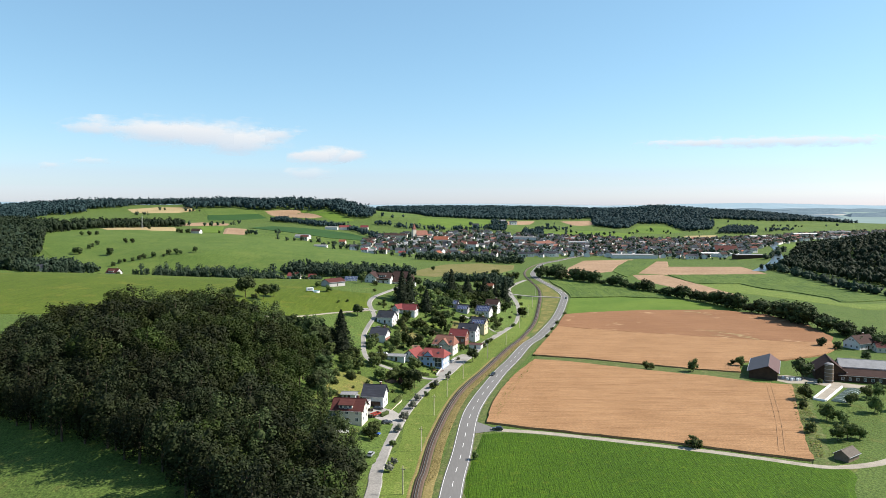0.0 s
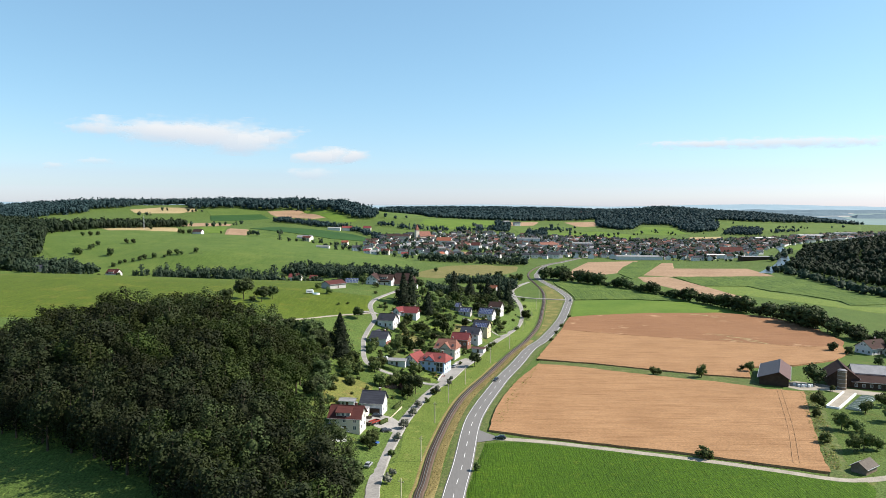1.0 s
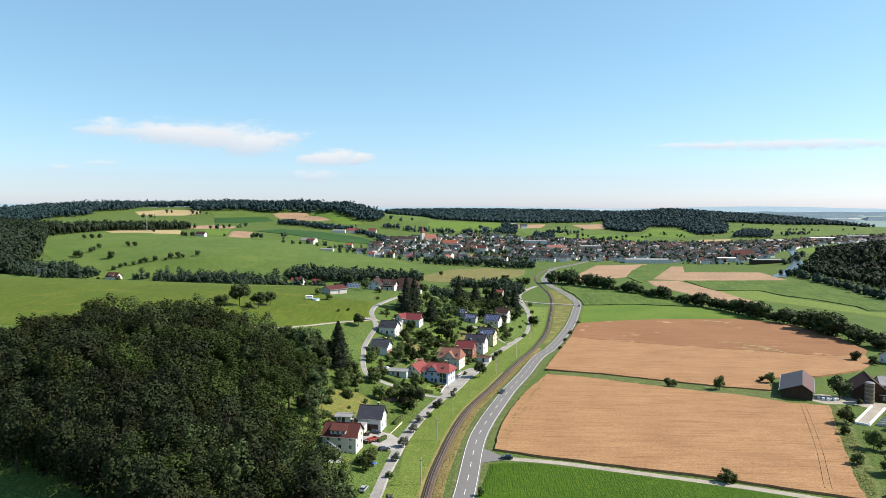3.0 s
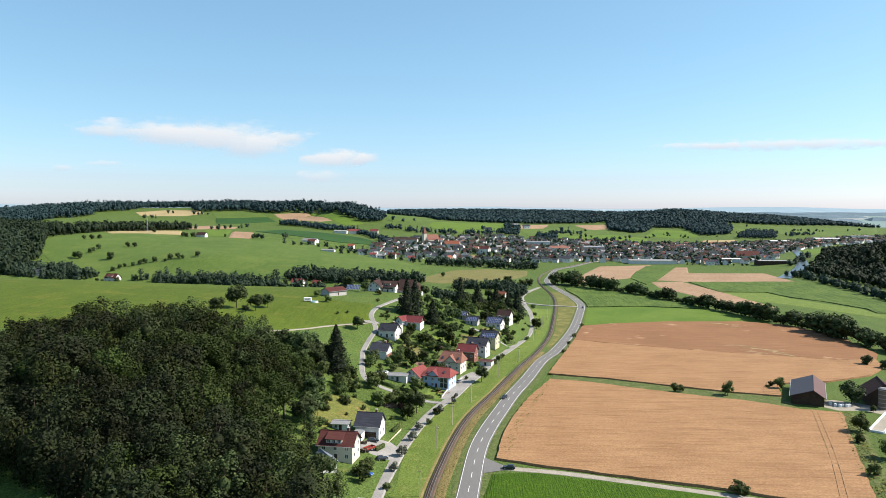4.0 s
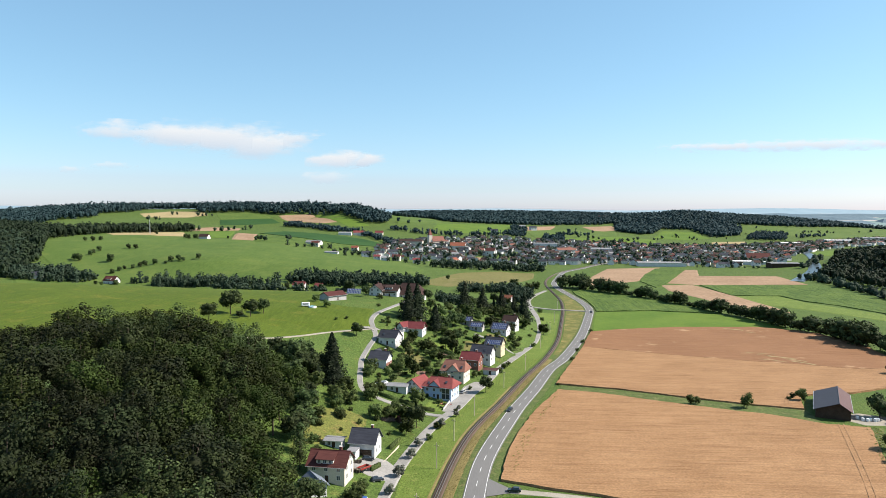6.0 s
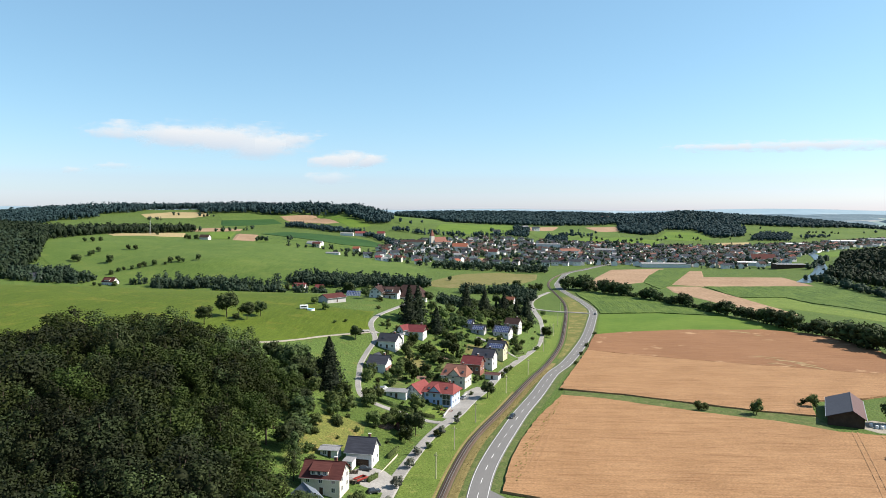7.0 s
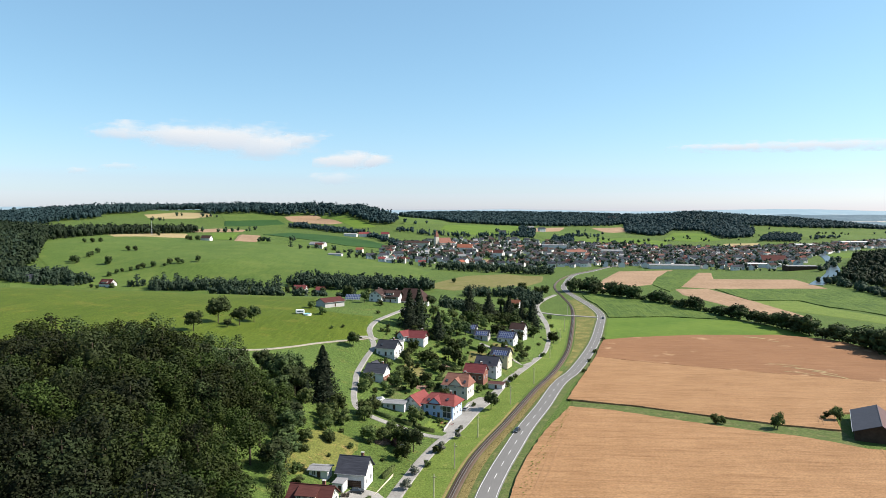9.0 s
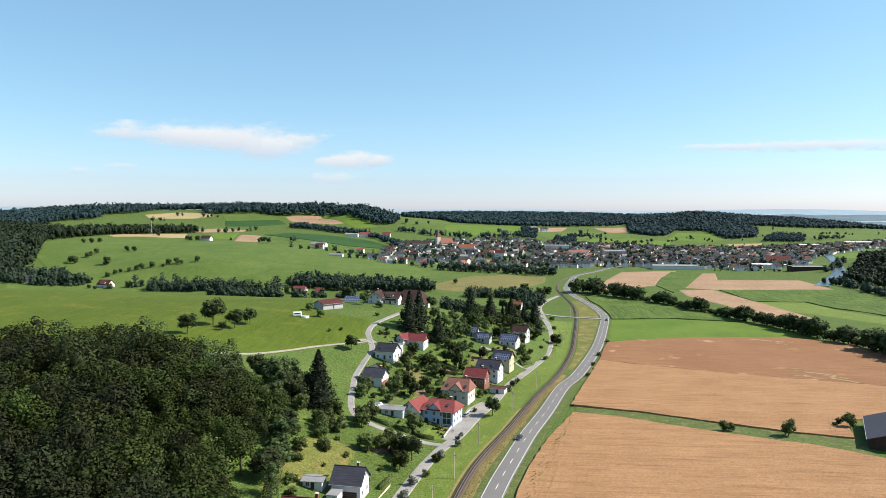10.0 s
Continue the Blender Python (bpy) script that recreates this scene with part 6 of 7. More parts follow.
for x, y in [p for p in town_spots if p[1] - 0.35 * p[0] >= TOWN_NEAR]:
    L, W, H, R, a = rng.uniform(3.8, 6.2), rng.uniform(3.4, 4.6), rng.uniform(4.2, 6.2), rng.uniform(2.0, 3.2), rng.choice([0.0, 1.57, 0.4, -0.5]) + rng.uniform(-0.2, 0.2)
    z, ca, sa = ground_z(x, y), math.cos(a), math.sin(a)
    kind = rng.choice(["grey_roof", "slate", "brown", "rust"], p=[0.08, 0.44, 0.41, 0.07])
    wall = [(-L, -W, -2), (L, -W, -2), (L, W, -2), (-L, W, -2), (-L, -W, H), (L, -W, H), (L, W, H), (-L, W, H), (-L, 0, H + R - 0.3), (L, 0, H + R - 0.3)]
    wall_t = [(0, 1, 5), (0, 5, 4), (1, 2, 6), (1, 6, 5), (2, 3, 7), (2, 7, 6), (3, 0, 4), (3, 4, 7), (5, 6, 9), (7, 4, 8)]
    e = 0.7
    roof = [(-L - e, -W - e, H - 0.4), (L + e, -W - e, H - 0.4), (L + e, 0, H + R), (-L - e, 0, H + R), (L + e, W + e, H - 0.4), (-L - e, W + e, H - 0.4)]
    roof_t = [(0, 1, 2), (0, 2, 3), (3, 2, 4), (3, 4, 5)]
    for key, vs, ts in (("white", wall, wall_t), (kind, roof, roof_t)):
        v = np.array(vs)
        fv[key].append(np.column_stack([x + v[:, 0] * ca - v[:, 1] * sa, y + v[:, 0] * sa + v[:, 1] * ca, z + v[:, 2]]))
        ft[key].append(np.array(ts) + fb[key])
        fb[key] += len(v)
far_town = thing("far_town_houses", pose(0, 0, 0), "pale far town houses with grey and reddish roofs", "houses", kind="stuff")
for key, name in (("white", "walls"), ("grey_roof", "grey_roofs"), ("slate", "slate_roofs"), ("brown", "brown_roofs"), ("rust", "red_roofs")):
    tagged(child(new(name, mesh_tris(name, np.vstack(fv[key]), np.vstack(ft[key]), M[key])), far_town), kind="stuff")
town_trees = scatter(TOWN, 12.5, 12)
joined_trees("town_trees", town_trees[rng.uniform(size=len(town_trees)) < 0.31], 8, 15, "trees and gardens between the town houses", 0.12, 13, 1.25, "trees", "leaf_far", MIDWOOD)


def hall(x, y, turn, L, W, H, R, wall, roof, label):
    house(x, y, turn, L, W, H, R, wall, roof, label, name="hall", chimney=0, rows=(), door=False, gable_window=False, group="large buildings of the town")


hall(284, 1232, -2, 76, 22, 6, 1.5, "white", "grey_roof", "long pale industrial hall with a flat grey roof")
hall(421, 1238, -8, 56, 18, 6, 1.0, "white", "white", "white industrial hall at the edge of the town")
hall(462, 1300, -6, 38, 26, 8, 8, "white", "maroon", "big works building with a steep dark red roof")
hall(452, 1170, 6, 44, 18, 6, 0.8, "dark_wood", "grey_roof", "dark flat-roofed warehouse with pale trim")
hall(930, 2010, 5, 70, 26, 8, 1.5, "white", "white", "white industrial hall beyond the town")
hall(1080, 2120, -5, 60, 24, 8, 1.5, "white", "grey_roof", "long grey hall beyond the town")
hall(760, 1900, 10, 50, 22, 7, 1.5, "white", "white", "pale hall at the far edge of the town")
hall(230, 1500, 0, 40, 18, 8, 1.5, "white", "grey_roof", "pale flat-roofed town building")
hall(150, 1420, 15, 34, 16, 9, 4, "white", "rust", "large town building with a weathered roof")
hall(-147, 1400, -4, 56, 15, 8, 3.5, "cream", "brown", "long pale school building with a brown roof")
hall(-52, 1385, -8, 28, 17, 9, 6, "white", "orange", "large house with an orange hipped roof")
hall(9, 1320, -20, 17, 14, 10, 5, "white", "maroon", "tall white town building")
hall(-262, 1520, 4, 24, 12, 6, 4, "white", "red", "red-roofed farm on the slope above the town")
hall(-226, 1556, 0, 16, 12, 6, 4, "cream", "red", "red-roofed house on the slope above the town")
hall(-288, 1504, 0, 26, 12, 5, 1.5, "white", "grey_roof", "low white farm hall on the slope")
hall(-231, 1113, -4, 20, 8, 2.8, 1.2, "white", "grey_roof", "long low white shed on the slope")
hall(143, 1251, -6, 30, 16, 6, 3, "white", "slate", "white workshop beside the railway")
hall(120, 1520, 0, 48, 18, 11, 1.2, "white", "grey_roof", "white flat-roofed block in the town")
hall(407, 2600, 0, 36, 16, 7, 4, "cream", "rust", "large farmstead before the ridge wood")
hall(-470, 1222, -8, 16, 10, 4.5, 4, "white", "brown", "hillside farmhouse with a brown roof")
hall(-290, 1245, -10, 26, 12, 4, 3, "white", "grey_roof", "pale farm building on the slope")
church = thing("church", pose(-94, 1428, ground_z(-94, 1428), 0, 0, 35), "pale church with a weathered brown-red steep roof and a pointed tower", "church")
part("nave", body_mesh(26, 13, 11, 9), M["cream"], church)
part("nave_roof", roof_mesh(26, 13, 11, 9, 0.6), M["rust"], church)
part("tower", boxed(-20, -13, -3.5, 3.5, -2, 22), M["cream"], church)
bm = bmesh.new()
bmesh.ops.create_cone(bm, cap_ends=True, segments=4, radius1=5.4, radius2=0.05, depth=13, matrix=Matrix.Translation((-16.5, 0, 28.5)) @ Matrix.Rotation(radians(45), 4, "Z"))
part("spire", bm, M["rust"], church)
tagged(new("river", ribbon(RIVER, (-9, -8, 8, 9), (-0.2, 0.5, 0.5, -0.2), M["water"], "river")), "calm grey-blue river below the wooded hill", "river", kind="structure")

# ---- sky and distance ----
def ridge_line(name, y, x0, x1, base, top, seed, label):
    rng = np.random.RandomState(seed)
    xs = np.linspace(x0, x1, 90)
    z = base + (top - base) * (0.5 + 0.5 * np.sin(xs / 900 + seed) * np.sin(xs / 370 + 2 * seed)) + rng.uniform(0, 3, 90)
    verts = [(x, y - 500, base - 60) for x in xs] + [(x, y, h) for x, h in zip(xs, z)] + [(x, y + 250, base - 60) for x in xs]
    faces = [(r * 90 + k, r * 90 + k + 1, r * 90 + 91 + k, r * 90 + 90 + k) for r in (0, 1) for k in range(89)]
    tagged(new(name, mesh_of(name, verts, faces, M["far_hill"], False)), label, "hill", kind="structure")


# Hills and plain get their haze from pale blue base colours alone.
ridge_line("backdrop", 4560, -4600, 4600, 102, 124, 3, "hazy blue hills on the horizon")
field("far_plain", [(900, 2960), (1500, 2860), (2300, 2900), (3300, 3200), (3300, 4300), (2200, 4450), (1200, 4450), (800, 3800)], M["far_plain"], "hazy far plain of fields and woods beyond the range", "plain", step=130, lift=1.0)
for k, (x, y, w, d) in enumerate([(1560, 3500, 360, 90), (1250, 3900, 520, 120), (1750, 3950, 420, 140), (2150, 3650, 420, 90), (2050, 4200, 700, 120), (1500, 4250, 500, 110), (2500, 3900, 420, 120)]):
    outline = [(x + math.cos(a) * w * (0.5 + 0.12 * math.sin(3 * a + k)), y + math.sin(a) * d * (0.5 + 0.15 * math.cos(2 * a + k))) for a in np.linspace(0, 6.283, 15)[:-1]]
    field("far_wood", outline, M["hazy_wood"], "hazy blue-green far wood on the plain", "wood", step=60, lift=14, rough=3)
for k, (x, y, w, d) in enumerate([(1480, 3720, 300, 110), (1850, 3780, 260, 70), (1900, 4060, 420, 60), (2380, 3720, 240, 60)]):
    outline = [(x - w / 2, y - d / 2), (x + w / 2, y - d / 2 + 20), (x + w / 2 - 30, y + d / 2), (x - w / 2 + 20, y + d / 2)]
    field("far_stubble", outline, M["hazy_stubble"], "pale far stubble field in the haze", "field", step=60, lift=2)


def cloud(x, z, w, h, seed, label, thin=1.0, tilt=0.0, back=0):
    """A far soft cloud: a sheet that glows by itself, whose density fades to its rim in uneven billows."""
    m = bpy.data.materials.new("cloud_vapour")
    m.use_nodes = True
    nt = m.node_tree
    nt.nodes.remove(nt.nodes["Principled BSDF"])
    co, sep, mp = nt.nodes.new("ShaderNodeTexCoord"), nt.nodes.new("ShaderNodeMapping"), nt.nodes.new("ShaderNodeMapping")
    sep.inputs["Scale"].default_value = (2 / w, 0, 2 / h)
    mp.inputs["Scale"].default_value, mp.inputs["Location"].default_value = (0.5 / h, 0, 1.5 / h), (seed * 3.1, seed, seed * 1.7)
    nt.links.new(co.outputs["Object"], sep.inputs["Vector"])
    nt.links.new(co.outputs["Object"], mp.inputs["Vector"])
    ball = nt.nodes.new("ShaderNodeVectorMath")
    ball.operation = "LENGTH"
    nt.links.new(sep.outputs[0], ball.inputs[0])
    fuzz = nt.nodes.new("ShaderNodeTexNoise")
    fuzz.inputs["Scale"].default_value, fuzz.inputs["Detail"].default_value, fuzz.inputs["Roughness"].default_value = 1.6, 8, 0.6
    nt.links.new(mp.outputs[0], fuzz.inputs["Vector"])
    a = nt.nodes.new("ShaderNodeMath")
    a.operation = "MULTIPLY_ADD"
    a.inputs[1].default_value = 2.2
    nt.links.new(fuzz.outputs["Fac"], a.inputs[0])
    b = nt.nodes.new("ShaderNodeMath")
    b.operation = "MULTIPLY_ADD"
    b.inputs[1].default_value, b.inputs[2].default_value = -0.95, -0.04
    nt.links.new(ball.outputs["Value"], b.inputs[0])
    nt.links.new(b.outputs[0], a.inputs[2])
    dens = nt.nodes.new("ShaderNodeMapRange")
    dens.interpolation_type = "SMOOTHSTEP"
    dens.inputs["From Min"].default_value, dens.inputs["From Max"].default_value = 0.02, 0.95
    dens.inputs["To Max"].default_value = thin
    nt.links.new(a.outputs[0], dens.inputs["Value"])
    glow, clear, mx = nt.nodes.new("ShaderNodeEmission"), nt.nodes.new("ShaderNodeBsdfTransparent"), nt.nodes.new("ShaderNodeMixShader")
    glow.inputs["Strength"].default_value = 0.57
    rise, tone = nt.nodes.new("ShaderNodeSeparateXYZ"), nt.nodes.new("ShaderNodeMapRange")
    nt.links.new(sep.outputs[0], rise.inputs[0])
    nt.links.new(rise.outputs["Z"], tone.inputs["Value"])
    tone.inputs["From Min"].default_value, tone.inputs["From Max"].default_value = -0.7, 0.5
    # The cloud's shaded underside is put into its colour as a greyer base.
    body = ramp_of(nt, [(0.0, (0.56, 0.64, 0.74)), (0.9, (0.78, 0.80, 0.82))])
    nt.links.new(tone.outputs[0], body.inputs["Fac"])
    nt.links.new(body.outputs["Color"], glow.inputs["Color"])
    nt.links.new(dens.outputs[0], mx.inputs["Fac"])
    nt.links.new(clear.outputs[0], mx.inputs[1])
    nt.links.new(glow.outputs[0], mx.inputs[2])
    nt.links.new(mx.outputs[0], nt.nodes["Material Output"].inputs["Surface"])
    k = 24
    xs = np.linspace(-0.5, 0.5, k + 1)
    verts = [(u * w, -60 * math.cos(u * 3), v * h) for v in (-0.5, 0, 0.5) for u in xs]
    faces = [(r * (k + 1) + q, r * (k + 1) + q + 1, (r + 1) * (k + 1) + q + 1, (r + 1) * (k + 1) + q) for r in (0, 1) for q in range(k)]
    ob = tagged(new("cloud", mesh_of("cloud", verts, faces, m, False)), label, "cloud", kind="structure")
    ob.location, ob.rotation_euler = (x, 4420 + back, z), (0, radians(-tilt), 0)
    ob.visible_shadow = False
    return ob


for k, (x, z, w, h, thin, tilt) in enumerate([(-2030, 566, 1150, 150, 0.85, -4), (-1680, 545, 1050, 230, 1.0, -3), (-1460, 500, 850, 190, 0.9, -3), (-1210, 528, 460, 110, 0.85, 4), (-2350, 575, 520, 80, 0.6, -4)]):
    cloud(x, z, w, h, k + 1, "long flat white fair-weather cloud", thin, tilt, k * 14)
cloud(-930, 408, 420, 140, 2, "small white puffy cloud", 1.0, 0, 80)
cloud(-880, 418, 330, 110, 11, "dense middle of a small white cloud", 1.0, 0, 86)
cloud(-740, 412, 300, 105, 9, "rounded end of a small white cloud", 0.95, 3, 92)
cloud(-1010, 300, 360, 90, 6, "loose wisps below the small cloud", 0.5, 0, 104)
cloud(1900, 492, 1800, 80, 5, "thin pale streak of cloud", 0.85, 1.0, 0)
cloud(1350, 483, 700, 44, 8, "thin tapering end of the cloud streak", 0.7, 0.6, 30)
cloud(-2590, 345, 190, 52, 4, "faint wisp of cloud", 0.55)
cloud(-2330, 372, 330, 46, 7, "faint stretched wisp of cloud", 0.45)

# ---- village plants and small things ----
LINES = np.vstack([LOCAL, LANE, RAIL, ROAD, FOOTPATH, CROSSING])


def clear_of(x, y, r):
    """Whether a spot keeps r metres off every road and house."""
    if np.min(np.hypot(LINES[:, 0] - x, LINES[:, 1] - y)) < r + 2.6:
        return False
    for hx, hy, a, b, turn in BUILT:
        c, s = math.cos(radians(turn)), math.sin(radians(turn))
        u, v = (x - hx) * c + (y - hy) * s, -(x - hx) * s + (y - hy) * c
        if abs(u) < a + r and -b - r - (3 if r > 2 else 0) < v < b + r:
            return False
    return True


SLOPE_PLANTS = [("tall", 0.8, 387, 0.78), ("garden", -48, 349, 0.9), ("garden", -43, 329, 1.05), ("garden", -36.5, 344, 0.7), ("bush", -34, 346, 1.2), ("bush", -40, 336, 1.3), ("garden", -58.5, 334.5, 1.05),
                ("garden", -54, 338, 0.9), ("garden", -55.5, 320, 0.6), ("tall", -26.5, 328.5, 0.72), ("bush", -18, 329, 1.4), ("bush", -12, 353, 0.7), ("garden", -29, 358, 0.95), ("garden", -54, 382, 1.0),
                ("garden", -54, 389, 1.1), ("garden", -49, 355, 0.9), ("garden", -70, 316, 0.9), ("garden", -61, 312, 0.7), ("fruit", -54, 318, 0.8), ("bush", -39, 338, 1.3), ("garden", -31, 331, 0.9),
                ("bush", -58, 288, 1.3), ("garden", -58, 328, 0.8), ("garden", -36, 254, 0.7), ("bush", -38, 252, 1.6), ("garden", -36, 247, 0.6)]
FARMSTEAD_PLANTS = [("bush", -36, 262, 1.4), ("bush", -68, 503, 1.0), ("garden", -96, 479, 0.75), ("garden", -107, 497, 0.8), ("bush", -85, 454, 0.8), ("bush", -80, 459, 0.9), ("bush", -60, 468, 1.1),
                    ("bush", -57, 470, 1.2), ("tall", -82, 535, 0.7), ("bush", -71, 528, 1.5), ("tall", -41, 562, 0.8), ("tall", -97, 556, 0.85), ("garden", -84, 560, 1.1), ("garden", -78, 568, 1.0),
                    ("garden", 19, 491, 0.8), ("bush", 31, 506, 1.2), ("garden", 41, 552, 0.9), ("bush", 41, 560, 1.3), ("garden", 46, 655, 0.7), ("garden", 13, 697, 0.9), ("garden", 20, 695, 0.75),
                    ("tall", 8, 700, 0.8), ("garden", 44, 607, 0.6), ("garden", 27, 536, 0.9), ("garden", 14, 531, 1.1), ("garden", 54, 832, 1.2)]
VILLAGE_PLANTS = [("garden", 46, 815, 1.3), ("garden", 32, 841, 1.3), ("bush", 11, 441, 1.4), ("bush", 8, 430, 1.3), ("bush", 13, 448, 1.2), ("bush", -7, 392, 0.8), ("garden", -27, 432, 0.9),
                  ("tall", -22, 452, 0.7), ("garden", -33, 440, 0.8), ("tall", -16, 470, 0.75), ("garden", -24, 476, 0.9), ("tall", -20, 494, 0.8), ("tall", -15, 500, 0.7), ("garden", -30, 410, 0.8),
                  ("garden", -40, 428, 0.7), ("tall", -24, 488, 0.75), ("tall", -93, 362, 0.8), ("tall", -87, 355, 1.0), ("tall", -81, 350, 1.1), ("tall", -80, 359, 1.1), ("tall", -75, 348, 1.0),
                  ("tall", -73, 354, 1.05), ("garden", -70, 345, 0.95), ("garden", -58.5, 347, 1.0), ("garden", -62, 339, 0.8)]
for kind, x, y, s in SLOPE_PLANTS + FARMSTEAD_PLANTS + VILLAGE_PLANTS:
    tree(kind, x, y, s, 1.05, "garden trees and shrubs of the village")
for x, y, s in [(-28.3, 246, 1.0), (-28, 261, 1.1), (-27, 276, 1.2), (-25, 294, 1.1), (-23.7, 307, 1.0), (-20.3, 315, 0.95), (-17, 330, 1.1), (-11.6, 346, 0.7), (-11, 357, 0.6), (-27, 222, 0.9), (-26, 228, 0.8)]:
    tree("bush" if y in (246, 315) else "grey", x, y, s, 1.0, "shrubs along the village road")
for x, y, s in [(50.5, 466, 1.0), (57, 494, 1.1), (64, 522, 1.2), (75.5, 566, 1.2), (36.5, 405, 0.6)]:
    tree("bush", x, y, s, 1.0, "shrubs along the country road")
GARDENS = [(-20, 350), (-52, 362), (-57, 400), (-58, 440), (-60, 470), (-45, 530), (-20, 560), (30, 600), (36, 560), (28, 505), (15, 465), (-3, 400)]
for n, (x, y) in enumerate(scatter(GARDENS, 7.7, 31)):
    big = n % 5 < 2
    if clear_of(x, y, 2.6 if big else 0.9):
        tree("garden" if big else "bush", x, y, TREES.uniform(0.45, 1.15), TREES.uniform(0.8, 1.15), "garden trees and shrubs of the village")
for n, (x, y) in enumerate(scatter([(-62, 300), (-64, 345), (-50, 350), (-30, 344), (-27, 305), (-42, 300)], 7.5, 32)):
    if clear_of(x, y, 2.0) and n % 3 == 0:
        tree("bush" if n % 4 else "garden", x, y, TREES.uniform(0.5, 0.9), 1.0, "garden trees and shrubs of the village")
for n, (x, y) in enumerate(scatter([(-15, 552), (-12, 575), (2, 612), (14, 640), (30, 640), (34, 600), (22, 562), (6, 552)], 8.8, 33)):
    if clear_of(x, y, 2.0):
        tree("spruce" if n % 5 == 0 else ("garden" if n % 5 < 3 else "tall"), x, y, TREES.uniform(0.6, 1.0) * (0.8 if y > 610 else 1), 1.05, "tall trees in the upper village")
for x, y, s in [(146.7, 314.5, 1.1), (139.5, 300.5, 0.5), (141.4, 284.5, 0.95), (146, 282, 0.85), (126.7, 267, 0.65), (132.8, 259, 0.9), (137, 260.5, 0.95), (142, 261.5, 0.85), (163.5, 308.5, 1.0),
                (175.5, 318.5, 0.95), (167, 296.6, 0.95), (168, 345, 0.4), (178, 300, 0.9), (183, 322, 0.9)]:
    tree("fruit", x, y, s * 1.4, 1.05, "fruit trees of the farm orchard")
tree("bush", 78, 249.6, 1.9, 1.2)
tree("hedge", 165.5, 358, 1.35, 1.15)
for x, y, s in [(142, 387, 0.35), (146, 391, 0.4), (139, 384, 0.3)]:
    tree("garden", x, y, s, 1.1, "shrubs behind the field barn")
for x, y, s in [(221, 433, 0.7), (216, 442, 0.8), (236, 440, 1.1), (245, 430, 1.2), (250, 440, 1.2), (222, 404, 0.7)]:
    tree("hedge", x, y, s, 1.1, "trees round the valley farm")


def pole(x, y):
    ob = thing("utility_pole", pose(x, y, ground_z(x, y), 0, 0, -20), "pale weathered wooden line pole beside the railway", "pole", "line poles along the railway")
    part("post", tube(bmesh.new(), (0, 0, -0.8), (0, 0, 8.6), 0.18, 0.13, 8), M["pale_wood"], ob)
    part("crossarm", boxed(-0.8, 0.8, -0.06, 0.06, 7.5, 7.64, 0.015), M["wood"], ob)
    for k in (-0.65, 0.65):
        part("insulator", tube(bmesh.new(), (k, 0, 7.64), (k, 0, 7.86), 0.06, 0.045, 6), M["white"], ob)


for x, y in [(-21, 204), (-18, 242), (-15.5, 285), (-11, 314), (-4, 348), (9.5, 397), (22, 437), (35, 503), (46, 560), (54, 611), (64, 690)]:
    pole(x, y)


def car(x, y, turn, paint, label):
    """A small car, front along its own +x."""
    ob = thing("car", pose(x, y, ground_z(x, y) + 0.16, 0, 0, turn), label, "car")
    bm = bmesh.new()
    prism(bm, [(-2.1, 0.32), (2.1, 0.32), (2.12, 0.62), (1.95, 0.78), (0.95, 0.9), (-1.9, 0.95), (-2.12, 0.7)], -0.86, 0.86, "y")
    bmesh.ops.bevel(bm, geom=bm.edges[:], offset=0.06, segments=2, affect="EDGES")
    body = part("body", bm, M[paint], ob)
    bm = bmesh.new()
    low = [bm.verts.new(p) for p in ((-1.85, -0.78, 0.93), (1.0, -0.78, 0.89), (1.0, 0.78, 0.89), (-1.85, 0.78, 0.93))]
    top = [bm.verts.new(p) for p in ((-1.5, -0.6, 1.42), (0.25, -0.6, 1.42), (0.25, 0.6, 1.42), (-1.5, 0.6, 1.42))]
    for k in range(4):
        bm.faces.new((low[k], low[(k + 1) % 4], top[(k + 1) % 4], top[k]))
    bm.faces.new(top), bm.faces.new(low[::-1])
    part("glasshouse", bm, M["glass"], ob, "dark car windows")
    part("roof", boxed(-1.52, 0.27, -0.62, 0.62, 1.424, 1.48, 0.02), M[paint], ob)
    for wx in (-1.3, 1.3):
        for wy in (-0.8, 0.8):
            w = part("wheel", tube(bmesh.new(), (wx, wy - 0.1, 0.31), (wx, wy + 0.1, 0.31), 0.31, 0.31, 14), M["rubber"], ob)
            part("rim", tube(bmesh.new(), (wx, wy - 0.105, 0.31), (wx, wy + 0.105, 0.31), 0.18, 0.18, 10), M["steel"], w)
    for wy in (-0.6, 0.6):
        part("headlight", boxed(2.02, 2.12, wy - 0.18, wy + 0.18, 0.58, 0.7, 0.02), M["white"], body)


car(9.5, 266.4, 173, "car_dark", "dark car waiting on the farm track by the road")
car(-38.4, 285.2, 10, "car_dark", "dark car parked before the white house")
car(-33, 269.2, 30, "car_dark", "dark parked car in the paved yard")
car(-35.5, 253, -20, "car_blue", "blue parked car on the grass")
car(-34.5, 234, 80, "car_silver", "silver car parked beside the village road")
car(-10, 385, 65, "car_silver", "silver car parked on the forecourt")
car(11, 356, 248, "car_dark", "dark car driving on the country road")
car(90.5, 668, 260, "car_dark", "dark car far along the country road")

fence = thing("fence", pose(-34, 283.5, 0, 0, 0, 80), "pale wooden board fence of the garden", "fence")
for k in range(8):
    part("post", boxed(k * 3 - 0.06, k * 3 + 0.06, -0.06, 0.06, -0.4, 1.3), M["pale_wood"], fence)
